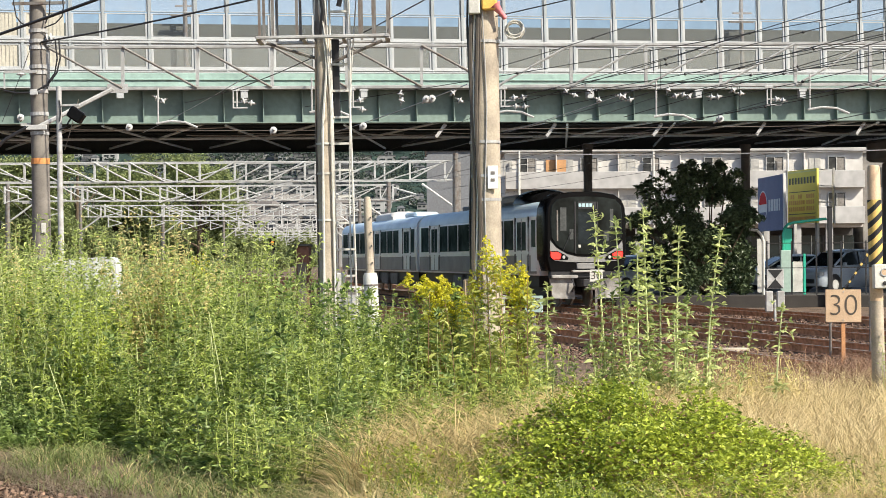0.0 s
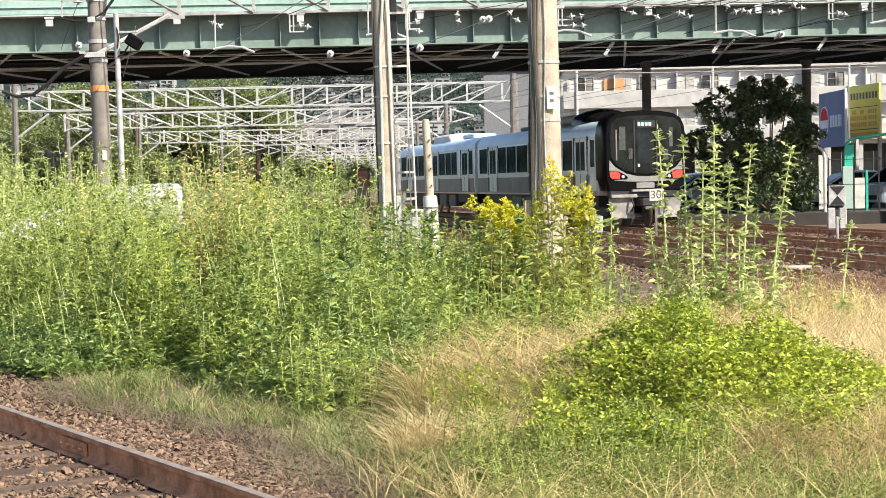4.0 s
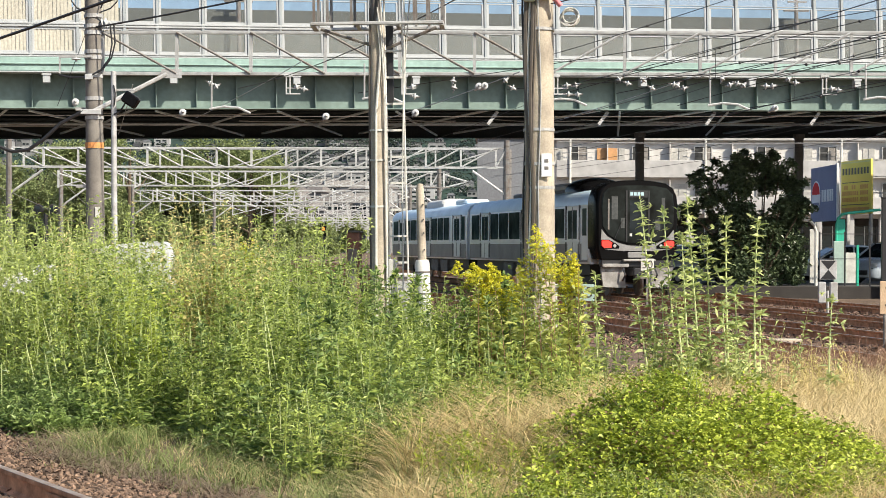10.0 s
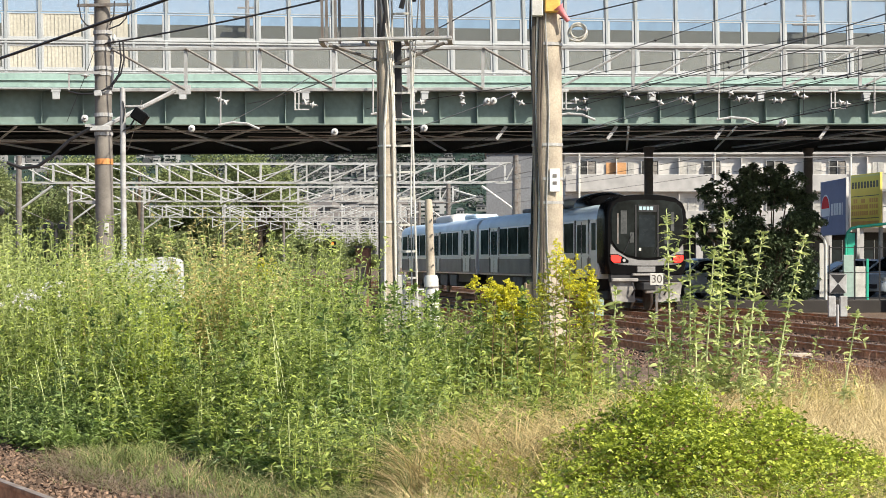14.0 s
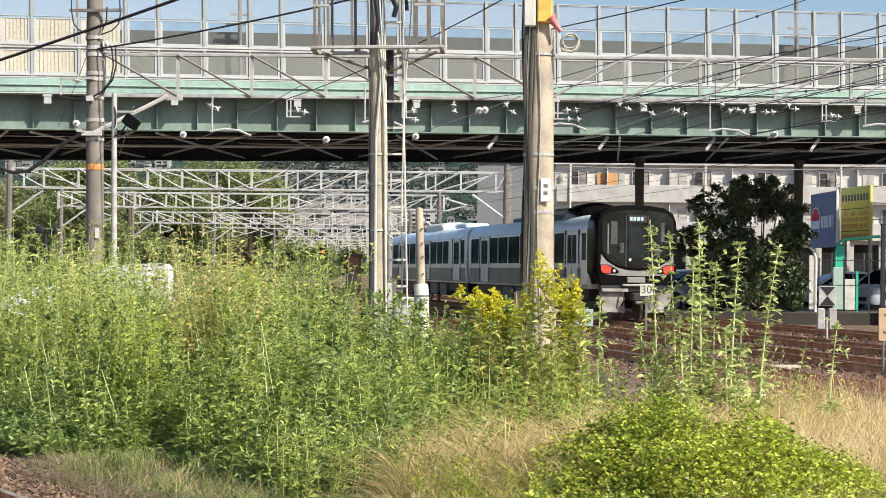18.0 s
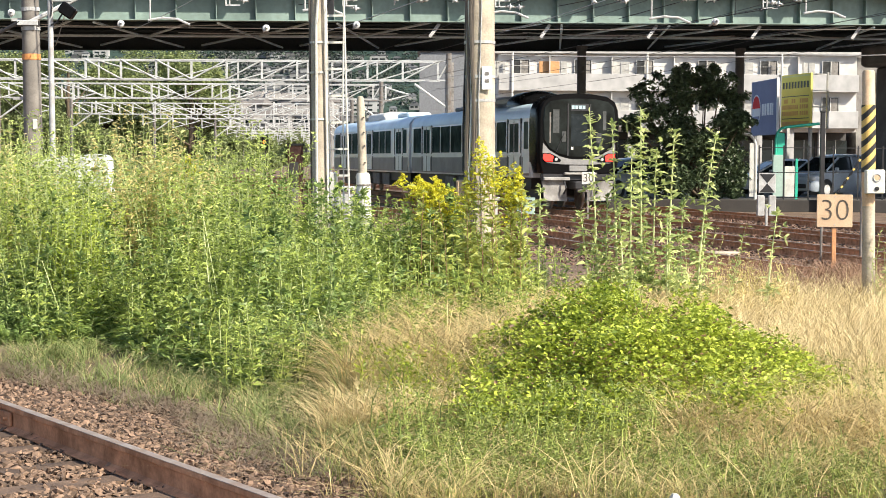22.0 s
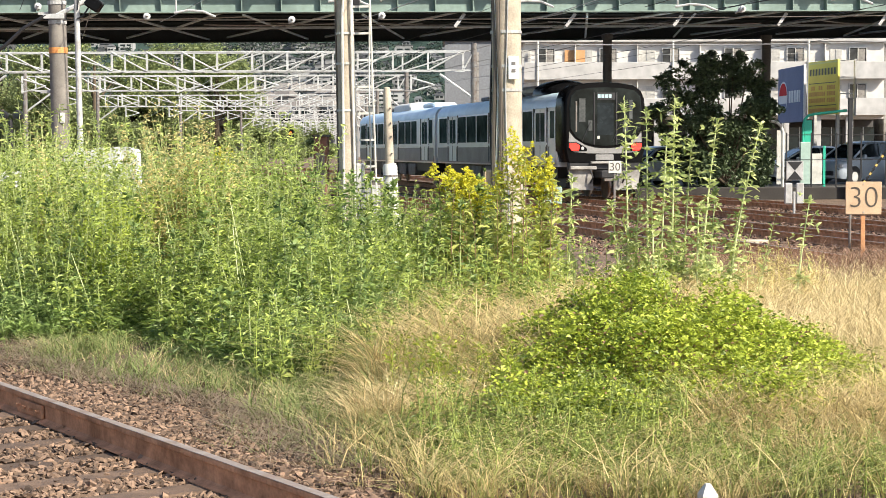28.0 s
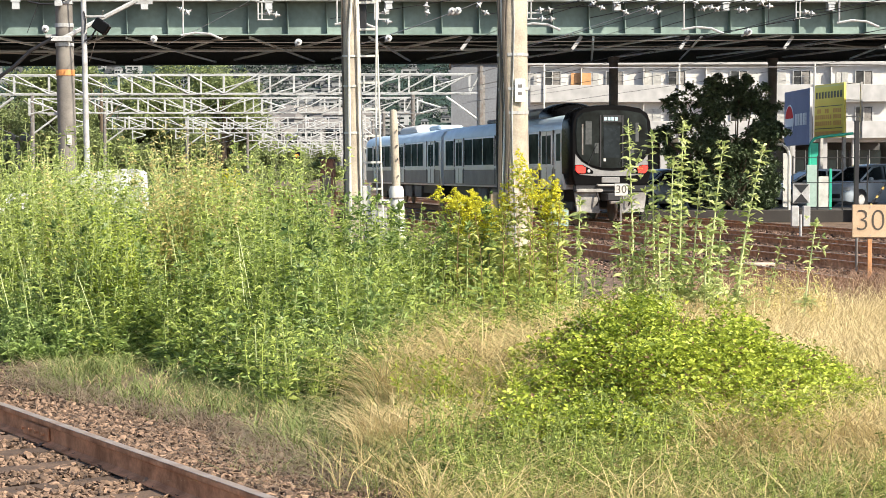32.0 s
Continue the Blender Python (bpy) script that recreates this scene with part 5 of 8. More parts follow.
def wires():
    for s in (11.6, 15.0, 18.2, 22.2):
        for z0, z1, drop, r, lab in ((4.95, 4.95, 0.0, 0.007, "thin dark contact wire over the track"), (5.75, 5.75, 0.28, 0.007, "thin dark messenger wire over the track")):
            wire(sag(on_line(s, 6, z0).translation, on_line(s, 39, z1).translation, drop), r, lab)
            wire(sag(on_line(s, 39, z1).translation, on_line(s, 92, z1).translation, drop * 1.2), r, lab)
    for k in range(6):
        s, d = 15.0 if k % 2 else 11.6, 14 + k * 4
        a = on_line(s, d, 4.95).translation
        wire([a, a + Vector((0, 0, 0.55))], 0.006, "short dropper wire between the overhead wires")
    # feeders from the upper right down to the beam
    for x, z, x2, z2 in ((16, 9.3, 1.0, 5.3), (17, 8.0, 3.0, 5.5), (15, 7.7, -3.4, 5.5), (18, 8.9, 4.5, 5.2), (14, 6.2, 5.0, 4.95), (13, 7.6, 2.2, 5.8), (12.5, 6.9, 3.0, 5.75), (14, 7.0, 5.6, 5.7), (9.5, 8.3, 1.2, 6.4), (13, 6.6, 6.6, 5.6), (12, 5.95, 0.3, 5.6)):
        a, b = Vector((x, 32, z)), Vector((x2, 41, z2))
        w = wire(sag(a, b, 0.12), 0.009, "dark feeder wire sloping down to the beam")
        for q in (0.45 + 0.02 * (x % 3), 0.72):
            c = a.lerp(b, q) - Vector((0, 0, 0.48 * q * (1 - q)))
            part("wire_clamp", Geo().lathe([(0.0, -0.036), (0.025, -0.025), (0.036, 0.0), (0.025, 0.025), (0.0, 0.036)], 8, tuple(c)), M_BLACK, w)
    wire(sag((-12.3, 34, 5.3), (-1.82, 25, 6.9), 0.05), 0.03, "thick twisted black cable", name="thick_cable")
    wire(sag((-9.72, 39.85, 6.98), (2.5, 31, 8.2), 0.2), 0.022, "black wire leaving the pole insulator")
    wire(sag((0.58, 20.95, 4.75), (7.5, 17.5, 6.0), 0.05), 0.008, "thin wire leaving the pole")
    wire(sag((-7.0, 45, 6.0), (0.5, 21, 5.4), 0.25), 0.010, "thin wire leading to the pole")
    for x, z, x2, z2 in ((2, 5.0, 15, 4.75),):
        wire(sag((x, 52, z), (x2, 46, z2), 0.1), 0.016, "pale wire under the overpass", M_GALV)
    wire(sag((-12.5, 39.85, 4.85), (13.7, 39.85, 4.90), 0.05), 0.010, "thin span wire strung below the lattice beam", M_CABLE)
    # pale line fittings and wires lit in front of the shaded underside
    rng = random.Random(8)
    for k in range(2, 7):
        s = -15 + k * 5.0 + rng.uniform(-0.8, 0.8)
        z = rng.uniform(5.0, 5.9)
        wire(sag(on_line(s, 37 + rng.uniform(0, 3), z + rng.uniform(0.0, 0.5)).translation, on_line(s + rng.uniform(-1.5, 1.5), 53, z).translation, 0.05), rng.uniform(0.008, 0.013), "pale bare wire running towards the overpass", M_LATT)
    # added at random for the pale bracing lines of the underside
    for k in range(11):
        x, w = -20 + k * 3.6 + rng.uniform(-1, 1), rng.uniform(3.0, 6.5)
        y = rng.uniform(1.2, 7.0)
        part("bracing_line", Geo().path(sag((x, y, rng.uniform(6.30, 6.47)), (x + w, y + rng.uniform(-0.8, 3.0), rng.uniform(6.30, 6.47)), 0.06), rng.uniform(0.014, 0.024), 5), M_LATT, over, "thin pale bar added for the bracing lines under the deck")
    # wires running on under the far portals
    for s in (-6, -2, 2.5, 7, 11.6, 15.0):
        wire(sag(on_line(s, 80, 5.1).translation, on_line(s + 4, 300, 5.1).translation, 0), 0.018, "overhead wire above the far tracks", M_GALV)


wires()

# ---- signs and lineside things ----


def crossing_pole():
    p = thing("striped_pole", lean_pose((5.43, 20.6, -0.25), (5.375, 20.6, 2.85)), "yellow and black striped crossing pole above a grey base", "pole")
    part("base_shaft", Geo().lathe([(0.0, 0.0), (0.085, 0.0), (0.080, 1.45), (0.0, 1.45)], 14), M_CONC, p, smooth=True)
    part("top_shaft", Geo().lathe([(0.0, 1.4), (0.082, 1.4), (0.080, 3.06), (0.06, 3.09), (0.0, 3.09)], 14), M_CREAM, p, smooth=True)
    part("sleeve", Geo().lathe([(0.0, 1.82), (0.086, 1.82), (0.086, 2.66), (0.0, 2.66)], 20), M_YELLOW, p, "yellow sleeve with black stripes", True)
    for k in range(7):
        g = Geo()
        n = 20
        lo, hi = [], []
        for i in range(n + 1):
            a = 2 * math.pi * i / n
            x, y = 0.088 * math.cos(a), 0.088 * math.sin(a)
            z = 1.72 + k * 0.165 + 0.085 * x / 0.088
            zl, zh = max(1.822, min(2.658, z)), max(1.822, min(2.658, z + 0.078))
            lo.append((x, y, zl))
            hi.append((x, y, zh))
        g.add(lo + hi, [(i, i + 1, n + 2 + i, n + 1 + i) for i in range(n)])
        part("stripe", g, M_BLACK, p, "black diagonal stripe")
    b = part("push_button_box", Geo().box(-0.07, -0.17, 1.555, 0.165, -0.06, 1.855, 0.012), M_WHITE, p, "white button box")
    part("ring", Geo().path([(0.06 + 0.045 * math.cos(q), -0.175, 1.755 + 0.045 * math.sin(q)) for q in np.linspace(0, 2 * math.pi, 19)], 0.007), M_GALV, b)
    part("dial", Geo().lathe([(0.0, -0.176), (0.036, -0.175), (0.036, -0.1705), (0.0, -0.1705)], 16, (0.06, 0, 1.755), "y"), M_CREAM, b)
    part("button", Geo().lathe([(0.0, -0.185), (0.026, -0.182), (0.026, -0.170), (0.0, -0.170)], 14, (0.06, 0, 1.62), "y"), M_BLACK, b)


def barrier_chain():
    """Yellow and black chain hanging between two slim posts beyond the speed board."""
    c = thing("barrier_chain", pose(0, 31, -0.25), "yellow and black plastic chain hanging between slim posts", "chain")
    a, b = Vector((7.99, 0, 2.05)), Vector((7.28, 0, 1.03))
    part("post", Geo().tube((a.x + 0.02, 0.03, 0), (a.x + 0.02, 0.03, a.z + 0.05), 0.025, seg=8), M_GALV_D, c)
    part("post", Geo().tube((b.x - 0.02, 0.03, 0), (b.x - 0.02, 0.03, b.z + 0.05), 0.025, seg=8), M_GALV_D, c)
    n = 26
    for k in range(n):
        q0, q1 = k / n, (k + 1) / n
        drop = [Vector((0, 0, -0.15 * q * (1 - q))) for q in (q0, q1)]
        part("chain_link", Geo().tube(a.lerp(b, q0) + drop[0], a.lerp(b, q1) + drop[1], 0.024 if k % 2 else 0.014, seg=6), M_YELLOW if k % 4 == 1 else M_BLACK, c)


barrier_chain()
crossing_pole()


def speed_sign(m, size, text, board_mt, post_mt, label, tall):
    s = thing("speed_sign", m, label, "sign", "speed boards beside the tracks")
    part("post", Geo().box(-0.035, 0.0, 0.0, 0.035, 0.05, tall - 0.01, 0.006), post_mt, s)
    b = part("board", Geo().box(-size / 2, -0.02, tall, size / 2, 0.0, tall + size * 0.93, 0.008), board_mt, s, "square board with black numerals")
    words("numerals", text, size * 0.86, pose(0, -0.022, tall + size * 0.46) @ FACE, M_NUMERAL, b, thin=0.018 if size > 0.5 else 0.004)
    part("bolt", Geo().tube((0, -0.03, tall + size * 0.86), (0, -0.02, tall + size * 0.86), 0.012, seg=6), M_GALV, b)
    part("bolt", Geo().tube((0, -0.03, tall + size * 0.07), (0, -0.02, tall + size * 0.07), 0.012, seg=6), M_GALV, b)
    return s


speed_sign(pose(6.77, 28, -0.19, 0, 0, -4), 0.60, "30", M_CREAM, M_TAN, "cream speed board reading 30 on an orange wooden post", 0.78)
speed_sign(pose(4.66, 50.5, -0.2, 0, 0, 4), 0.40, "30", M_WHITE, M_GALV_D, "small white board reading 30 beside the train", 1.18)
speed_sign(pose(1.64, 30, -0.2, 0, 0, -6), 0.33, "35", mat("pale_teal_board", (0.40, 0.53, 0.49), 0.6, vary=0.1), M_GALV_D, "pale teal board reading 35 among the weeds", 0.92)


def track_signal():
    s = thing("switch_marker", pose(9.52, 47.5, -0.42), "grey point marker with black and white triangles", "track marker")
    part("stand", Geo().box(-0.27, -0.05, 0.55, -0.06, 0.1, 1.15, 0.02).box(0.06, -0.05, 0.55, 0.27, 0.1, 1.15, 0.02).tube((0, 0, 0), (0, 0, 0.9), 0.04, seg=8), M_GALV, s)
    b = part("plate", Geo().box(-0.245, -0.06, 1.22, 0.245, -0.03, 1.78, 0.01), M_GALV, s)
    for z0, z1 in ((1.24, 1.50), (1.76, 1.50)):
        part("black_triangle", Geo().extrude([(-0.215, z0), (0.215, z0), (0.0, z1)], -0.066, -0.0605), M_BLACK, b)


track_signal()


def stake():
    s = thing("boundary_stake", pose(1.12, 7.6, -0.52, 0, 0, 12), "white pointed boundary stake in the grass", "stake")
    part("shaft", Geo().loft([[(q[0] * 0.74, q[1] * 0.74, q[2]) for q in ring] for ring in [[(-0.055, -0.055, 0), (0.055, -0.055, 0), (0.055, 0.055, 0), (-0.055, 0.055, 0)], [(-0.05, -0.05, 0.62), (0.05, -0.05, 0.62), (0.05, 0.05, 0.62), (-0.05, 0.05, 0.62)], [(-0.015, -0.015, 0.67), (0.015, -0.015, 0.67), (0.015, 0.015, 0.67), (-0.015, 0.015, 0.67)]]]), M_WHITE, s)


stake()


def car(m, mt, label):
    """Compact hatchback: body, cabin, wheels, lamps; front towards -x."""
    c = thing("parked_car", m, label, "car", "cars in the parking lot")
    shell = []
    for x, w, lo, hi in ((-2.06, 0.50, 0.36, 0.60), (-2.02, 0.66, 0.28, 0.70), (-1.86, 0.80, 0.24, 0.82), (-1.5, 0.85, 0.22, 0.91), (-1.05, 0.86, 0.21, 1.0), (0.0, 0.87, 0.20, 1.03), (1.2, 0.87, 0.20, 1.05), (1.75, 0.84, 0.24, 1.06), (1.98, 0.74, 0.30, 0.98), (2.06, 0.60, 0.38, 0.80)):
        half = [(w * 0.90, lo), (w * 0.985, lo + 0.12), (w, lo + 0.28), (w * 0.985, hi - 0.10), (w * 0.91, hi), (w * 0.5, hi + 0.035)]
        shell.append([(x, y, z) for y, z in half] + [(x, -y, z) for y, z in reversed(half)])
    part("body", Geo().loft(shell), mt, c, smooth=True)
    cab = []
    for x, w, hi in ((-1.30, 0.72, 1.01), (-0.9, 0.72, 1.25), (-0.45, 0.68, 1.48), (0.0, 0.66, 1.56), (1.0, 0.66, 1.56), (1.55, 0.64, 1.45), (1.9, 0.66, 1.05)):
        cab.append([(x, 0.79, 0.96), (x, w, hi - 0.06), (x, w * 0.85, hi), (x, -w * 0.85, hi), (x, -w, hi - 0.06), (x, -0.79, 0.96)])
    part("cabin_glass", Geo().loft(cab), M_GLASS_D, c, "dark car windows")
    top = []
    for x, w, hi in ((-0.42, 0.66, 1.49), (0.0, 0.69, 1.565), (1.0, 0.69, 1.565), (1.58, 0.66, 1.45)):
        top.append([(x, w, hi - 0.05), (x, w * 0.86, hi + 0.02), (x, 0, hi + 0.045), (x, -w * 0.86, hi + 0.02), (x, -w, hi - 0.05)])
    part("roof", Geo().loft(top), mt, c, smooth=True)
    for a, b in (((-1.28, -0.80, 1.0), (-0.42, -0.68, 1.47)), ((0.35, -0.82, 1.0), (0.35, -0.69, 1.52)), ((1.2, -0.82, 1.0), (1.15, -0.69, 1.52)), ((1.85, -0.78, 1.0), (1.55, -0.66, 1.43))):
        part("pillar", Geo().tube(a, b, 0.04, seg=6), mt, c)
        part("pillar", Geo().tube((a[0], -a[1], a[2]), (b[0], -b[1], b[2]), 0.04, seg=6), mt, c)
    arch = Geo().lathe([(0.0, -0.02), (0.37, -0.02), (0.38, 0.0), (0.0, 0.0)], 18, axis="y").mesh("wheel_arch")
    for x in (-1.3, 1.3):
        part("wheel_arch", arch, M_BLACK, c, m=pose(x, -0.852, 0.33))
        part("wheel_arch", arch, M_BLACK, c, m=pose(x, 0.872, 0.33))
    tyre = Geo().lathe([(0.0, -0.1), (0.28, -0.1), (0.31, -0.06), (0.31, 0.06), (0.28, 0.1), (0.0, 0.1)], 18, axis="y").mesh("wheel", True)
    rim = Geo().lathe([(0.0, -0.112), (0.17, -0.112), (0.19, -0.10), (0.0, -0.101)], 12, axis="y").mesh("rim")
    for x in (-1.3, 1.3):
        for y in (-0.78, 0.78):
            w = part("wheel", tyre, M_BLACK, c, m=pose(x, y, 0.31))
            part("rim", rim, M_GALV, w, m=pose(0, 0, 0, 0, 0, 0 if y < 0 else 180))
    for y in (-0.62, 0.62):
        part("headlight", Geo().box(-2.03, y - 0.15, 0.62, -1.80, y + 0.15, 0.79, 0.05), M_PORC, c)
    part("grille", Geo().box(-2.085, -0.42, 0.36, -2.0, 0.42, 0.52, 0.02), M_BLACK, c)
    part("mirror", Geo().box(-0.85, -1.0, 0.98, -0.7, -0.84, 1.12, 0.03), mt, c)
    return c


def parking():
    lot = part("parking_lot", Geo().box(7, 63.0, -0.3, 60, 112, 0.22, 0.03), M_ASPH)
    tagged(lot, "grey asphalt parking lot raised above the tracks", "parking lot", kind="structure")
    kerb = part("platform_kerb", Geo().box(6.5, 62.4, -0.3, 60, 62.98, 0.26, 0.03), M_KERB)
    tagged(kerb, "grey concrete edging between tracks and parking lot", "kerb", kind="structure")
    car(pose(16.45, 68.6, 0.22, 0, 0, 36) @ Matrix.Diagonal((1, 1, 1.12, 1)), M_CARB, "blue-grey compact car parked behind the fence")
    car(pose(15.6, 75.0, 0.22, 0, 0, 10), M_CARW, "white car parked beyond the blue-grey one")
    car(pose(22.5, 72.5, 0.22, 0, 0, 28), M_CARW, "white car parked beside the pier")
    car(pose(7.8, 68.0, 0.22, 0, 0, 40), M_CARB, "blue-grey car parked beside the dark shrub")
    f = thing("mesh_fence", pose(0, 63.4, 0.22), "thin black steel fence along the parking lot", "fence")
    for k in range(14):
        x = 12.4 + k * 0.95
        part("post", Geo().box(x - 0.025, -0.025, 0, x + 0.025, 0.025, 2.1), M_BLACK, f)
    for z in (0.1, 1.05, 2.0):
        part("rail", Geo().box(12.4, -0.015, z, 24.8, 0.015, z + 0.03), M_BLACK, f)
    post = thing("fence_post", pose(14.54, 62.2, -0.2), "thick black post at the crossing", "post")
    part("shaft", Geo().box(-0.08, -0.08, 0, 0.08, 0.08, 3.75, 0.01), M_BLACK, post)
    part("cap", Geo().box(-0.095, -0.095, 3.75, 0.095, 0.095, 3.81, 0.01), M_BLACK, post)


parking()


def billboards():
    # far edge to near edge, both boards almost edge-on to the tracks
    turn = math.degrees(math.atan2(-3.8, 0.25))
    k = 1.26  # true size at their distance beyond the overpass
    b = thing("drink_billboard", pose(13.35 * k, 69.8 * k, 1.7 - 1.48 * k, 0, 0, turn) @ Matrix.Scale(k, 4), "dark blue billboard with a round red, white and blue emblem", "billboard")
    part("panel", Geo().box(0, -0.06, 2.56, 3.8, 0.06, 4.80, 0.01), M_SIGNB, b)
    part("edge", Geo().box(3.802, -0.04, 2.54, 3.9, 0.05, 4.84), M_SIGNW, b, "white edge trim")
    e = Geo().lathe([(0.0, -0.075), (0.66, -0.075), (0.66, -0.062), (0.0, -0.062)], 28, axis="y")
    d = part("emblem", e, M_SIGNW, b, "white round emblem", m=pose(0.85, 0, 3.62) @ Matrix.Diagonal((1.0, 1, 0.95, 1)))
    up = [(0.60 * math.cos(a), 0.60 * math.sin(a)) for a in np.linspace(0.10, math.pi - 0.10, 14)]
    part("emblem_top", Geo().extrude(up, -0.082, -0.076), M_SIGNR, d, "red upper part")
    dn = [(0.60 * math.cos(a), 0.60 * math.sin(a)) for a in np.linspace(math.pi + 0.5, 2 * math.pi - 0.5, 14)]
    part("emblem_foot", Geo().extrude(dn, -0.082, -0.076), M_SIGNB, d, "blue lower part")
    for k in range(5):
        x = 1.72 + k * 0.40
        part("lettering_bar", Geo().box(x, -0.072, 3.36, x + (0.12 if k == 4 else 0.28), -0.0605, 3.84), M_SIGNW, b)
    for x in (0.3, 3.4):
        part("leg", Geo().box(x, 0.07, 0, x + 0.12, 0.19, 4.7), M_GALV, b)
    turn = math.degrees(math.atan2(-2.6, 0.62))
    k = 1.26
    y = thing("yellow_billboard", pose(14.34 * k, 68.6 * k, 1.7 - 1.48 * k, 0, 0, turn) @ Matrix.Scale(k, 4), "yellow shop billboard with rows of dark and orange lettering", "billboard")
    part("panel", Geo().box(0, -0.05, 2.85, 2.67, 0.05, 5.03, 0.01), M_SIGNY, y)
    part("top_strip", Geo().box(0.05, -0.056, 4.92, 2.62, -0.0505, 4.98), mat("sign_pale_yellow", (0.78, 0.74, 0.25), 0.5, vary=0.06), y)
    ink = mat("sign_dark_ink", (0.10, 0.10, 0.045), 0.5, vary=0.1)
    mred = mat("sign_orange_ink", (0.70, 0.44, 0.09), 0.5, vary=0.1)
    for k in range(9):
        x = 0.15 + k * 0.275
        part("lettering_bar", Geo().box(x, -0.062, 4.46, x + 0.15, -0.0505, 4.72), ink, y)
    part("rule", Geo().box(0.1, -0.06, 4.12, 2.55, -0.0505, 4.15), ink, y)
    part("rule", Geo().box(0.1, -0.06, 3.22, 2.55, -0.0505, 3.25), ink, y)
    for r, z in enumerate((3.86, 3.62, 3.36)):
        for x0, x1 in ((0.3, 0.6), (1.0, 1.3), (1.75, 2.5)) if r == 0 else ((0.12, 1.55), (1.75, 2.5)):
            x = x0
            while x < x1 - 0.1:
                part("lettering_bar", Geo().box(x, -0.062, z, x + 0.13, -0.0505, z + 0.17), mred, y)
                x += 0.19
    part("foot_strip", Geo().box(0.1, -0.06, 2.95, 2.55, -0.0505, 3.12), mred, y)
    for x in (0.25, 2.3):
        part("leg", Geo().box(x, 0.06, 0, x + 0.12, 0.18, 4.9), M_GALV, y)
    # open steel frame behind the near edge
    for z in (2.95, 3.65, 4.3, 4.95):
        part("rear_strut", Geo().box(2.55, 0.06, z, 2.62, 0.75, z + 0.05), M_GALV, y)
    part("rear_post", Geo().box(2.55, 0.70, 2.8, 2.63, 0.78, 5.05), M_GALV, y)
    # green rounded gate frames
    g = thing("green_gate_frame", pose(13.36, 65.0, 0.22), "teal green tubular gate frame at the lot entrance", "gate")
    pts = [(0, 0, 0), (0, 0, 2.35), (0.06, 0, 2.62), (0.2, 0, 2.78), (0.42, 0, 2.84), (1.7, 0, 2.98)]
    part("frame", Geo().path(pts, 0.055, 8), M_TEAL, g)
    part("panel", Geo().box(0.05, -0.02, 0.1, 0.34, 0.02, 2.6, 0.01), M_TEAL, g)
    part("lower_panel", Geo().box(0.36, -0.02, 0.1, 0.75, 0.02, 1.3, 0.01), M_BOX, g)
    part("stile", Geo().box(0.78, -0.03, 0.0, 0.88, 0.03, 1.6, 0.01), M_TEAL, g)
    part("cabinet", Geo().box(-0.14, -0.2, 0.1, 0.28, -0.05, 1.75, 0.02), mat("grey_green_box", (0.33, 0.45, 0.40), 0.5, vary=0.1), g)
    w = thing("white_gate_frame", pose(11.95, 64.6, 0.22), "white tubular gate frame with a curved top", "gate")
    pts = [(0.55, 0, 0), (0.55, 0, 2.1), (0.48, 0, 2.35), (0.32, 0, 2.52), (0.0, 0, 2.58)]
    part("frame", Geo().path(pts, 0.06, 8), M_WHITE, w)
    part("panel", Geo().box(0.30, -0.02, 0.1, 0.52, 0.02, 2.2, 0.01), M_BOX, w)


billboards()


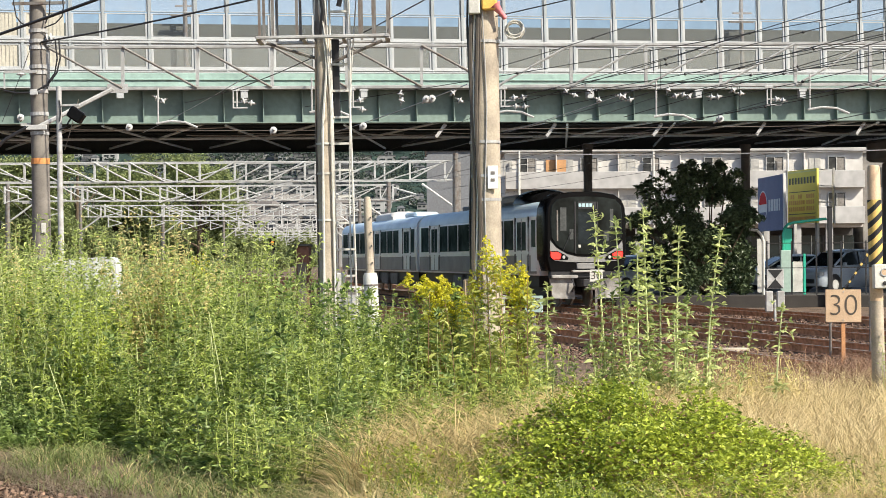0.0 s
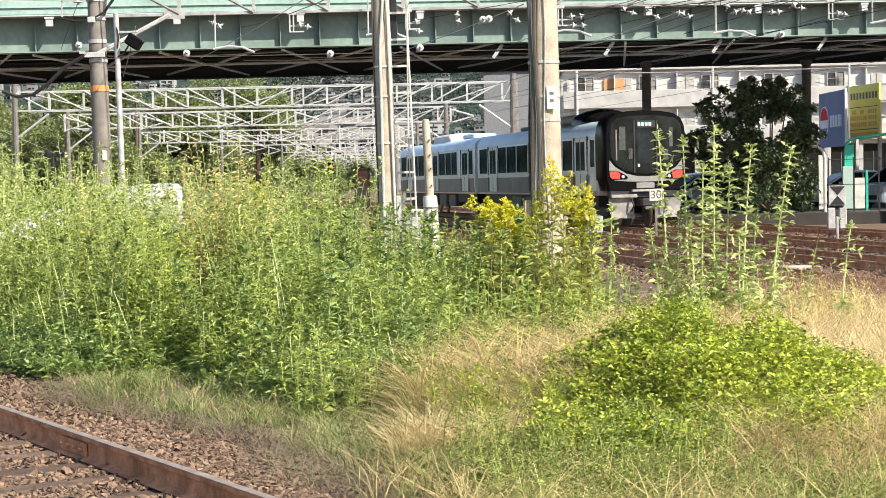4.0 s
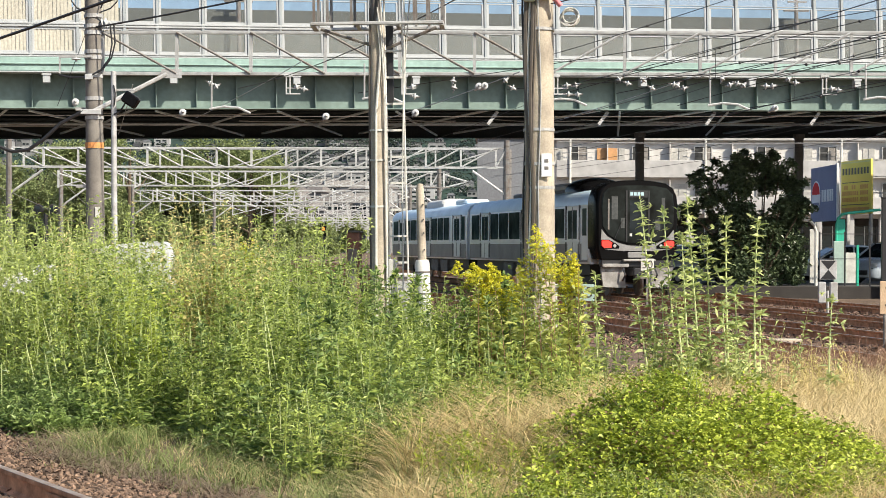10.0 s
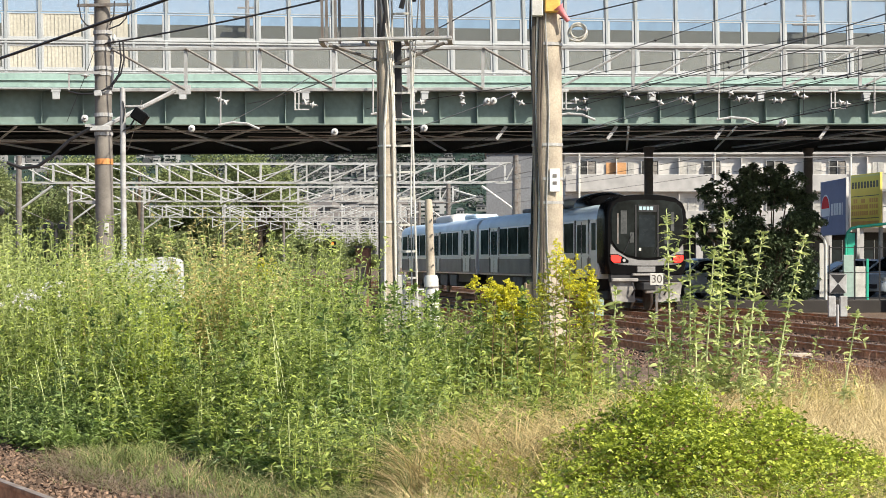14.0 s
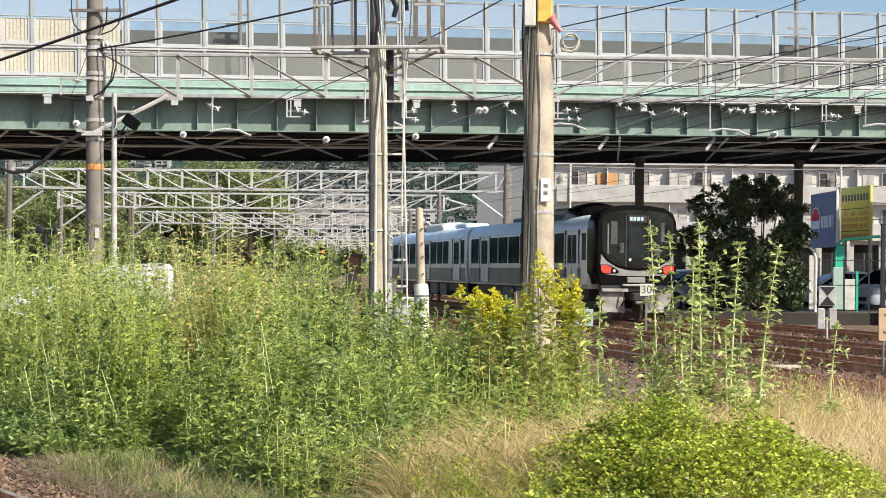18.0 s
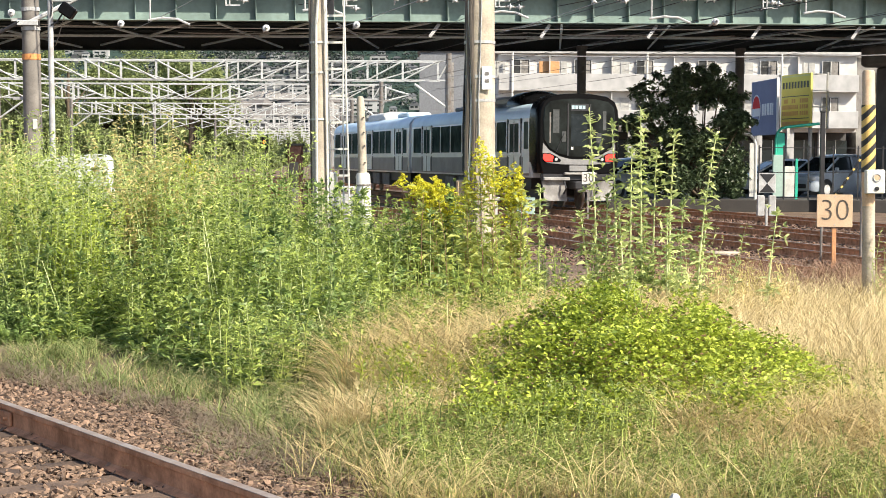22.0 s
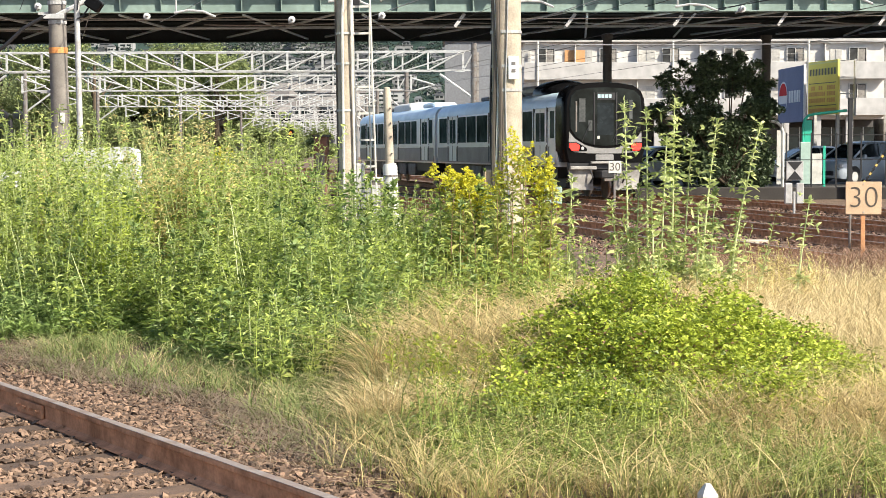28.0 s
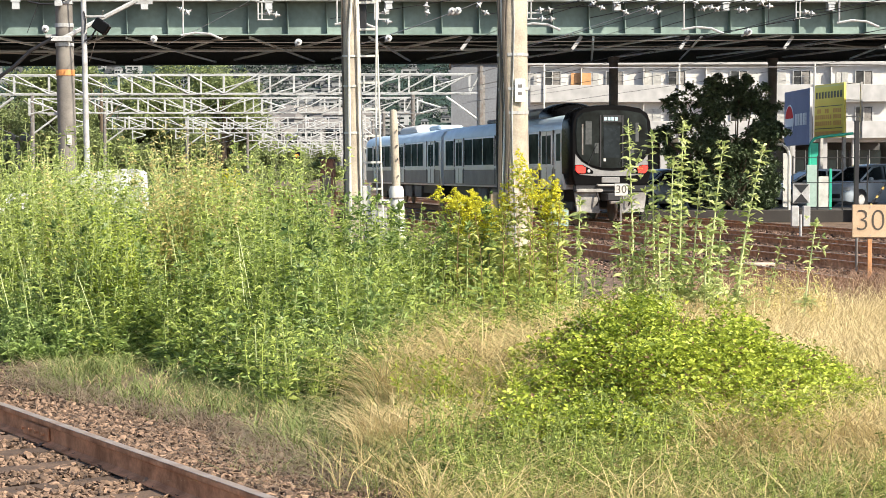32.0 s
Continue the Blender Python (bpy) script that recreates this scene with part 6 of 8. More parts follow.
def apartment():
    a = thing("apartment_building", pose(0, 122, 0), "white three storey apartment block with long balconies", "building")
    x0, x1, dep = 4.6, 31.1, 12.0
    part("wall", Geo().box(x0, 0.55, 3.9, x1, dep, 9.55), M_APT, a, "off-white rendered wall")
    part("roof", Geo().box(x0 - 0.3, 0.1, 9.55, x1 + 0.3, dep + 0.3, 9.80, 0.04), M_APTP, a, "flat white roof slab")
    part("ground_floor_wall", Geo().box(x0, 3.5, -0.2, x1, dep, 4.1), M_DIM, a, "ground floor wall coloured dark for the shade behind the columns")
    for k in range(11):
        x = x0 + 0.2 + k * 2.35
        part("column", Geo().box(x, 0.2, -0.2, x + 0.5, 0.65, 4.1), M_APTP, a)
        part("ground_window", Geo().box(x + 0.6, 1.0, 0.9, x + 2.25, 1.08, 3.3, 0.01), M_GLASS_D, a)
        part("window_post", Geo().box(x + 1.4, 0.96, 0.9, x + 1.45, 0.995, 3.3), M_BOX, a)
    for row, z in enumerate((4.26, 6.92)):
        part("balcony_slab", Geo().box(x0, 0.031, z - 0.12, x1, 0.55, z), M_APT, a)
        part("parapet", Geo().box(x0, -0.1, z - 0.1, x1, 0.03, z + 1.17, 0.02), M_APTP, a, "solid white balcony parapet")
        for k in range(6):
            # per flat: a half-curtained door window and a small light one, with a screen between the flats
            x = x1 - 1.95 - k * 4.58
            w = part("window", Geo().box(-0.59, 0.47, 0.1, 0.59, 0.545, 2.18, 0.01), M_GLASS_A, a, "dark balcony window", m=pose(x, 0, z))
            part("curtain", Geo().box(0.02, 0.455, 0.1, 0.53, 0.468, 2.12), M_CURT, w, "drawn beige curtain")
            part("sash", Geo().box(-0.03, 0.42, 0.1, 0.03, 0.452, 2.18), M_BOX, w)
            part("frame", Geo().box(-0.66, 0.42, 0.05, -0.59, 0.54, 2.25).box(0.59, 0.42, 0.05, 0.66, 0.54, 2.25).box(-0.59, 0.42, 2.18, 0.59, 0.54, 2.25), M_GALV, w)
            wide = 0.43 if k % 2 == 0 else 0.6
            w = part("window", Geo().box(-wide, 0.49, 0.95, wide, 0.545, 2.1, 0.01), M_PALEWIN, a, "pale frosted window", m=pose(x - 1.6 if k % 2 == 0 else x - 1.75, 0, z))
            part("sash", Geo().box(-0.025, 0.45, 0.95, 0.025, 0.485, 2.1), M_GALV, w)
            part("sill", Geo().box(-wide - 0.05, 0.42, 0.88, wide + 0.05, 0.54, 0.95), M_APTP, w)
            part("screen", Geo().box(-2.5, 0.05, 0.0, -2.43, 0.54, 2.5), M_APT, a, m=pose(x, 0, z))
            if k % 2:
                part("laundry_pole", Geo().tube((-1.2, 0.3, 1.75), (1.3, 0.3, 1.75), 0.02, seg=6), M_GALV, a, m=pose(x, 0, z))
    part("orange_shutter", Geo().box(7.6, 0.42, 8.1, 9.1, 0.46, 9.0, 0.01), mat("orange_shutter", (0.50, 0.27, 0.12), 0.7, vary=0.15), a, "orange-brown shutter on the upper floor")
    for k in range(3):
        x = x0 + 1.0 + k * 9.9
        part("downpipe", Geo().tube((x, -0.16, 3.9), (x, -0.16, 9.6), 0.09, seg=8), M_WHITE, a)
    t = thing("grey_building", pose(0, 150, 0), "pale grey concrete tower behind the trains", "building")
    part("wall", Geo().box(-1.5, 0, -0.2, 3.0, 8, 11.5), M_TOWER, t)
    part("stair_window", Geo().box(0.9, -0.05, 6.0, 1.6, -0.002, 10.5), M_CURT, t)
    part("roof", Geo().box(-1.7, -0.2, 11.5, 3.2, 8.2, 11.8), M_APTP, t)


apartment()


def neighbour_block():
    """Plain dark grey block beside the apartments, seen past the pier."""
    t = thing("office_block", pose(0, 126, 0), "plain dark grey concrete block beside the apartments", "building")
    part("wall", Geo().box(32.0, 0, -0.2, 62.0, 10, 9.6), M_CONC_D, t)
    part("roof", Geo().box(31.8, -0.2, 9.6, 62.2, 10.2, 9.9), M_CONC_D, t)
    for k in range(9):
        for z in (1.2, 4.2, 7.0):
            w = part("window", Geo().box(-0.7, -0.03, 0, 0.7, -0.003, 1.5, 0.01), M_GLASS_A, t, m=pose(33.8 + k * 3.2, 0, z))
            part("sash", Geo().box(-0.03, -0.05, 0, 0.03, -0.032, 1.5), M_GALV_D, w)


neighbour_block()

# ---- distance ----


def far_hill():
    g = Geo()
    n = 70
    rows = ((900, 0.0), (1050, 0.35), (1250, 0.75), (1500, 1.0))
    v = []
    for y, k in rows:
        for i in range(n):
            x = -900 + i * 1800 / (n - 1)
            h = 135 + 30 * noise.noise((x * 0.004, 0.2, 0.0)) + 14 * noise.noise((x * 0.02, y * 0.01, 1.0))
            v.append((x, y, -2 + h * k * (1.0 if x < 150 else max(0.45, 1 - (x - 150) / 500))))
    g.add(v, [(r * n + i, r * n + i + 1, (r + 1) * n + i + 1, (r + 1) * n + i) for r in range(3) for i in range(n - 1)])
    ob = part("hill", g, mat("hill_forest", (0.040, 0.062, 0.054), 1.0, vary=0.4, scale=0.02, fine=0.15, stain=(0.022, 0.036, 0.033), bump=0, spec=0.0), smooth=True)
    tagged(ob, "distant blue-green wooded hillside", "hill", kind="structure")


far_hill()


def hill_town():
    """Houses and low blocks climbing the far hillside in terraces, each with a roof and window bands."""
    rng = random.Random(31)
    walls, roofs, glass = Geo(), Geo(), Geo()
    for k in range(620):
        y = rng.uniform(902, 1180)
        x = rng.uniform(-0.31, 0.0) * y
        if rng.random() < 0.45:
            x = rng.uniform(-0.125, -0.055) * y
        h = 135 + 30 * noise.noise((x * 0.004, 0.2, 0.0)) + 14 * noise.noise((x * 0.02, y * 0.01, 1.0))
        z = -2 + h * np.interp(y, [900, 1050, 1250, 1500], [0.0, 0.35, 0.75, 1.0])
        big = rng.random() < 0.12
        w, d, t = (rng.uniform(5, 9), 4, rng.uniform(6, 10)) if big else (rng.uniform(1.6, 4.0), rng.uniform(2, 4), rng.uniform(2.2, 4.6))
        walls.box(x - w, y - d, z - 8, x + w, y + d, z + t)
        if big:
            roofs.box(x - w - 0.3, y - d - 0.3, z + t, x + w + 0.3, y + d, z + t + 0.5)
        else:
            roofs.loft([[(x - w - 0.4, y - d - 0.4, z + t), (x + w + 0.4, y - d - 0.4, z + t), (x + w + 0.4, y + d, z + t), (x - w - 0.4, y + d, z + t)], [(x - w * 0.6, y - 0.2, z + t + 1.6), (x + w * 0.6, y - 0.2, z + t + 1.6), (x + w * 0.6, y + 0.2, z + t + 1.6), (x - w * 0.6, y + 0.2, z + t + 1.6)]])
        q = z + 0.6
        while q < z + t - 1.2:
            glass.box(x - w * 0.75, y - d - 0.1, q, x - w * 0.1, y - d - 0.02, q + 1.1).box(x + w * 0.15, y - d - 0.1, q, x + w * 0.7, y - d - 0.02, q + 1.1)
            q += 2.6
    t = thing("hill_town", pose(0, 0, 0), "pale houses and low blocks crowded on the far hillside", "houses", kind="stuff")
    part("walls", walls, mat("town_walls", (0.24, 0.245, 0.245), 0.9, vary=0.1, scale=0.05, fine=0.3, island=0.55, bump=0, spec=0.1), t)
    part("roofs", roofs, mat("town_roofs", (0.085, 0.09, 0.095), 0.9, vary=0.2, scale=0.05, fine=0.3, island=0.5, bump=0, spec=0.1), t)
    part("glazing", glass, M_GLASS_D, t)
    # clumps of trees between the houses
    n = 26000
    c = np.stack([RNG.uniform(-0.31, 0.0, 420), RNG.uniform(900, 1200, 420)], axis=1)
    pick = RNG.integers(0, 420, n)
    y = c[pick, 1] + RNG.normal(0, 4, n)
    x = c[pick, 0] * c[pick, 1] + RNG.normal(0, 5, n)
    g = np.interp(y, [900, 1050, 1250], [0.0, 0.35, 0.75]) * 135
    pz = g + np.abs(RNG.normal(0, 3.2, n))
    ln = RNG.uniform(1.2, 2.4, n)
    v, f = leaf_arrays(np.stack([x, y, pz], axis=1), ways(n, -0.5, 1.0), ln, ln * 0.7)
    ob = new("hill_woods", tri_mesh("hill_woods", v, f, L_HILL))
    tagged(ob, "dark green trees between the hillside houses", "trees", kind="stuff")


hill_town()


def far_houses():
    src = []
    for k in range(46):
        y = random.uniform(430, 580)
        x = random.uniform(-0.135, -0.062) * y
        w, d, h = random.uniform(3.5, 6), random.uniform(5, 8), random.uniform(3, 5.5)
        if k < 8:
            o = thing("far_house", pose(x, y, 2 + (y - 350) * 0.07, 0, 0, random.uniform(-20, 20)), "distant pale house on the slope with a grey roof", "house", "houses on the far slope")
            wall = mat("house_wall", random.choice([(0.17, 0.165, 0.16), (0.13, 0.122, 0.115), (0.22, 0.22, 0.218)]), 0.9, vary=0.1, scale=0.2, fine=3, bump=0)
            part("wall", Geo().box(-w / 2, -d / 2, -22, w / 2, d / 2, h), wall, o)
            part("roof", Geo().loft([[(-w / 2 - 0.5, -d / 2 - 0.5, h), (w / 2 + 0.5, -d / 2 - 0.5, h), (w / 2 + 0.5, d / 2 + 0.5, h), (-w / 2 - 0.5, d / 2 + 0.5, h)], [(-w / 3, -0.3, h + 2.4), (w / 3, -0.3, h + 2.4), (w / 3, 0.3, h + 2.4), (-w / 3, 0.3, h + 2.4)]]), M_GALV_D if k % 2 else M_CONC_D, o)
            for i in range(3):
                for z in (h - 2.2, h - 5.0):
                    part("window", Geo().box(-w / 2 + 0.9 + i * w / 3.2, -d / 2 - 0.06, z, -w / 2 + 2.3 + i * w / 3.2, -d / 2 - 0.005, z + 1.2), M_GLASS_D, o)
            src.append(o)
        else:
            copy_thing(random.choice(src), pose(x, y, 1 + (y - 350) * 0.07 + random.uniform(-2, 3), 0, 0, random.uniform(-30, 30)))


far_houses()


def crown_leaves(n, blobs, size, spread_shell=0.75, gaps=()):
    """Leaves over several uneven clumps: blobs are (x, y, z, radius)."""
    pts = []
    for bx, by, bz, br in blobs:
        k = int(n * br * br / sum(b[3] ** 2 for b in blobs))
        d = unit(RNG.normal(0, 1, (k, 3)))
        r = br * RNG.uniform(spread_shell, 1.08, k) * (0.82 + 0.30 * np.sin(d[:, 0] * 5 + bx * 3) * np.cos(d[:, 2] * 4 + by))
        pts.append(np.array([bx, by, bz]) + d * r[:, None] * np.array([1, 1, 0.85]))
    p = np.concatenate(pts)
    for gx, gz, gr in gaps:  # see-through places, (x, z, radius)
        away = np.hypot(p[:, 0] - gx, p[:, 2] - gz) + 0.12 * np.sin(p[:, 0] * 13) * np.cos(p[:, 2] * 11)
        p = p[(away > gr) | (RNG.random(len(p)) < 0.06)]
    k = len(p)
    ln = RNG.uniform(0.7, 1.3, k) * size
    return leaf_arrays(p, ways(k, -0.7, 0.7), ln, ln * 0.6)


def tree(m, height, width, leaf, n, size, label, category="tree", seedling=0, name="tree"):
    rng = random.Random(seedling)
    t = thing(name, m, label, category)
    tr = Geo().lathe([(0.0, 0.0), (0.055 * height * 0.6, 0.0), (0.03 * height * 0.6, height * 0.45), (0.008 * height, height * 0.85), (0.0, height * 0.86)], 9)
    blobs = []
    for k in range(12):
        a, z = rng.uniform(0, 6.28), rng.uniform(0.12, 0.88) * height
        rr = width / 2 * (1.0 - 0.55 * abs(z / height - 0.5)) * rng.uniform(0.35, 0.75)
        x, y = rr * math.cos(a), rr * math.sin(a)
        blobs.append((x, y, z, width * rng.uniform(0.15, 0.24)))
        tr.tube((0, 0, z * 0.6), (x, y, z), 0.018 * height * 0.5, 0.006 * height * 0.5, 6)
    part("trunk", tr, M_TRUNK, t, smooth=True)
    v, f = crown_leaves(n, blobs, size, 0.35)
    part("crown", tri_mesh("crown", v, f, leaf), leaf, t)
    return t


def dark_shrub():
    t = thing("dark_shrub", pose(10.15, 64.6, 0.2), "dense dark evergreen shrub standing in the shade of the overpass", "tree")
    rng = random.Random(4)
    blobs, tr = [], Geo()
    for x, z, r in ((-2.05, 4.0, 0.45), (-1.6, 4.3, 0.5), (-1.0, 4.5, 0.5), (-0.3, 4.7, 0.5), (0.4, 4.75, 0.45), (0.9, 4.4, 0.55), (1.35, 3.9, 0.5), (1.5, 3.3, 0.4), (-1.9, 3.3, 0.4), (-1.3, 3.5, 0.55), (-0.5, 3.9, 0.6), (0.35, 4.0, 0.55), (-0.7, 3.0, 0.6), (0.9, 3.1, 0.6), (1.5, 2.6, 0.55), (-1.2, 2.5, 0.5), (-0.3, 2.3, 0.75), (0.6, 2.3, 0.7), (1.3, 1.8, 0.65), (-0.8, 1.5, 0.75), (0.2, 1.3, 0.9), (1.1, 1.0, 0.75), (1.5, 0.7, 0.5), (-0.6, 0.7, 0.7), (0.5, 0.5, 0.9), (-2.3, 2.3, 0.3), (1.55, 0.3, 0.4), (-2.7, 3.0, 0.3), (-2.4, 2.8, 0.3), (-1.5, 1.7, 0.5), (-1.2, 0.8, 0.7), (-1.7, 2.8, 0.4), (1.5, 1.3, 0.6), (0.9, 1.7, 0.7), (-0.4, 1.9, 0.7), (1.7, 3.0, 0.4)):
        y = rng.uniform(-0.5, 0.5)
        blobs.append((x, y, z, r * 1.2))
        tr.tube((0.2, 0, 0.1), (x, y, z), 0.06, 0.015, 6)
        for k in range(3):
            q = rng.uniform(0, 6.28)
            blobs.append((x + r * 1.1 * math.cos(q), y + rng.uniform(-0.3, 0.3), z + r * 1.1 * abs(math.sin(q)), 0.2))
    part("trunk", tr, M_TRUNK, t)
    v, f = crown_leaves(48000, blobs, 0.15, 0.25, ((0.1, 3.72, 0.2), (0.5, 3.3, 0.34), (0.85, 2.8, 0.14), (-0.1, 3.2, 0.12), (0.9, 3.7, 0.13), (-1.45, 3.05, 0.2), (-2.0, 2.75, 0.3), (-1.6, 4.35, 0.32), (-2.0, 3.9, 0.25), (-1.2, 4.75, 0.2), (-1.15, 3.85, 0.14), (1.2, 4.45, 0.12)))
    part("crown", tri_mesh("crown", v, f, L_SHRUB), L_SHRUB, t)


dark_shrub()
k = 0
near_trees = ((-42, 118, 8.5, 10), (-36, 108, 7.0, 9), (-48, 128, 10, 10), (-31, 150, 7, 9), (-38, 140, 8, 10), (-26, 165, 7.5, 9), (-33, 98, 5.5, 7), (-29, 88, 4.2, 6), (-19.5, 150, 4.0, 6), (-23, 130, 5.5, 7), (-26, 118, 5, 7), (-38, 125, 8, 9), (-33, 135, 8, 9), (-50, 110, 8, 9), (-44, 98, 6, 8), (-37, 86, 5, 6), (-28, 190, 14.5, 14), (-36, 180, 14.5, 14))
wood = random.Random(77)
far_trees = [(-44 - 8 * k, 165 + wood.uniform(-15, 25), wood.uniform(12, 14), 13) for k in range(4)]
far_trees += [(-36 - 9 * k, 255 + wood.uniform(-12, 20), wood.uniform(17, 19), 17.5) for k in range(5)]
far_trees += [(-0.095 * d + wood.uniform(-5, 5), d, wood.uniform(6, 10), wood.uniform(9, 14)) for d in (300, 330, 365, 390, 420)]
for x, y, h, w in near_trees + tuple(far_trees):
    if y < 225 and x / y > -0.31:  # clear of the tracks
        far = (232 + 60 * wood.random()) / y
        x, y, h, w = x * far, y * far, 1.9 + (h - 1.9) * far, w * far
    tree(pose(x, y, -0.2), h, w, L_FAR, 11000, 0.33 if y < 200 else 0.5, "leafy green tree beyond the tracks", "tree", 20 + k)
    k += 1


def hedge_far():
    """Low scrub along the far tracks."""
    n = 16000
    y = RNG.uniform(70, 200, n)
    x = -0.16 * y - 3 + RNG.uniform(-0.10, 0.055, n) * y
    p = np.stack([x, y, RNG.uniform(-0.2, 1.5, n) * (0.6 + 0.5 * np.sin(x * 0.7 + y * 0.2))], axis=1)
    ln = RNG.uniform(0.25, 0.5, n)
    v, t = leaf_arrays(p, ways(n, 0.0, 1.2), ln, ln * 0.5)
    ob = new("scrub", tri_mesh("scrub", v, t, L_FAR))
    tagged(ob, "low green scrub along the far tracks", "scrub", kind="stuff")


hedge_far()


def lineside_left():
    b = thing("covered_stack", pose(-7.6, 35.6, -0.2, 0, 0, 4), "white sheeted stack of materials behind the weeds", "covered stack")
    prof = [(-0.92, 0.0), (0.62, 0.0), (0.64, 1.0), (0.60, 1.90), (0.50, 1.97), (0.25, 1.99), (0.1, 1.96), (-0.15, 1.97), (-0.35, 1.93), (-0.6, 1.92), (-0.82, 1.84), (-0.90, 1.70), (-0.86, 0.9)]
    part("sheet", Geo().extrude(prof, -0.5, 0.5), mat("white_sheet", (0.52, 0.54, 0.54), 0.7, vary=0.4, scale=3, fine=9, bump=1.0, stain=(0.36, 0.37, 0.36)), b)
    part("rope", Geo().path([(-0.87, -0.52, 1.2), (0.61, -0.52, 1.25)], 0.012), M_GALV_D, b)
    part("rope", Geo().path([(-0.1, -0.53, 0.1), (-0.1, -0.53, 1.98)], 0.012), M_GALV_D, b)
    c = thing("brick_hut", pose(-5.1, 62, -0.2), "small rust-brown trackside hut", "hut")
    part("wall", Geo().box(-0.4, -0.5, 0, 0.08, 0.7, 2.4, 0.02), mat("rusty_hut_wall", (0.20, 0.105, 0.075), 0.9, vary=0.25, scale=3), c)
    part("roof", Geo().box(-0.46, -0.6, 2.4, 0.14, 0.8, 2.48, 0.02), M_WALLC, c)
    part("door", Geo().box(-0.33, -0.52, 0.1, 0.0, -0.505, 1.8), M_GALV_D, c)
    m = thing("signal_post", pose(-7.23, 70, -0.2), "slim dark signal post with a small lit amber lamp", "signal")
    part("post", Geo().tube((0, 0, 0), (0, 0, 2.6), 0.06, seg=8), M_GALV_D, m)
    h = part("head", Geo().box(-0.13, -0.1, 2.3, 0.13, 0.1, 2.9, 0.03), M_BLACK, m)
    part("lens", Geo().lathe([(0.0, -0.13), (0.07, -0.125), (0.07, -0.10), (0.0, -0.10)], 12, (0, 0, 2.62), "y"), glow_mat("amber_lens", (1.0, 0.24, 0.03), 1.6), h, "lit amber lens")


def dwarf_signals():
    for x, y, z in ((-12.02, 44, 2.75), (-14.37, 46, 3.2)):
        m = thing("dwarf_signal", pose(x, y, -0.2), "dark unlit track signal on a short post", "signal", "small track signals")
        part("post", Geo().tube((0, 0, 0), (0, 0, z), 0.06, seg=8), M_BLACK, m)
        for dx in (-0.2, 0.2):
            h = part("head", Geo().lathe([(0.0, -0.08), (0.12, -0.08), (0.14, -0.02), (0.12, 0.12), (0.0, 0.14)], 14, (dx, 0, z + 0.1), "y"), M_BLACK, m)
            part("lens", Geo().lathe([(0.0, -0.10), (0.08, -0.095), (0.08, -0.081), (0.0, -0.081)], 10, (dx, 0, z + 0.1), "y"), M_GLASS_D, h)


def foot_box():
    b = thing("cable_box", pose(0.62, 22.0, -0.2, 0, 0, 8), "pale grey cable box standing behind the goldenrod", "cable box")
    part("body", Geo().box(-0.19, -0.12, 0, 0.19, 0.15, 1.36, 0.015), M_BOX, b)
    part("lid", Geo().box(-0.22, -0.15, 1.36, 0.22, 0.18, 1.41, 0.012), M_BOX, b)
    part("latch", Geo().box(0.10, -0.135, 0.75, 0.13, -0.121, 0.87), M_GALV_D, b)


def right_edge():
    d = thing("diamond_marker", pose(7.04, 24, -0.2, 0, 0, -6), "white diamond marker board on a grey post", "track marker")
    part("post", Geo().box(-0.03, 0.01, 0, 0.03, 0.05, 0.66, 0.005), M_GALV, d)
    b = part("board", Geo().extrude([(-0.30, 0.46), (0.0, 0.46 - 0.30), (0.30, 0.46), (0.0, 0.46 + 0.30)], -0.02, 0.005), M_WHITE, d, "white diamond board")
    part("mark_bar", Geo().box(-0.10, -0.026, 0.46 - 0.10, -0.04, -0.0205, 0.46 + 0.12), M_BLACK, b)
    part("mark_bar", Geo().box(0.03, -0.026, 0.46 - 0.10, 0.09, -0.0205, 0.46 + 0.12), M_BLACK, b)
    c = thing("cable_trough", pose(5.75, 32.9, -0.2, 0, 0, 10), "pale concrete cable trough lid beside the track", "cable trough")
    part("lid", Geo().box(-0.30, -0.16, 0.02, 0.30, 0.16, 0.10, 0.012), M_CONC, c)
    part("trough", Geo().box(-0.27, -0.13, -0.05, 0.27, 0.13, 0.018, 0.01), M_CONC_D, c)


lineside_left()
dwarf_signals()
foot_box()
right_edge()


def lamp_masts():
    for x, h in ((17.7, 7.0), (-7.3, 7.0), (30.5, 7.0)):
        m = thing("road_lamp", BRIDGE @ pose(x, FAR_Y - 0.6, 7.98), "slim grey road lamp mast standing on the overpass", "lamp post", "road lamps")
        part("mast", Geo().lathe([(0.0, 0.0), (0.11, 0.0), (0.08, h), (0.0, h)], 10), M_GALV_D, m)
        part("bracket", Geo().box(-0.6, -0.06, h - 3.0, 0.6, 0.06, h - 2.92).box(-0.4, -0.06, h - 2.6, 0.5, 0.06, h - 2.53), M_GALV_D, m)
        part("lamp_head", Geo().box(-0.15, -1.2, h, 0.15, 0.1, h + 0.12, 0.03), M_GALV_D, m)


lamp_masts()

# ---- plants ----


def ground_z(x, y):
    return -0.2 + 0.12 * np.exp(-(((x - 1.4) / 1.6) ** 2 + ((y - 14.0) / 2.2) ** 2))


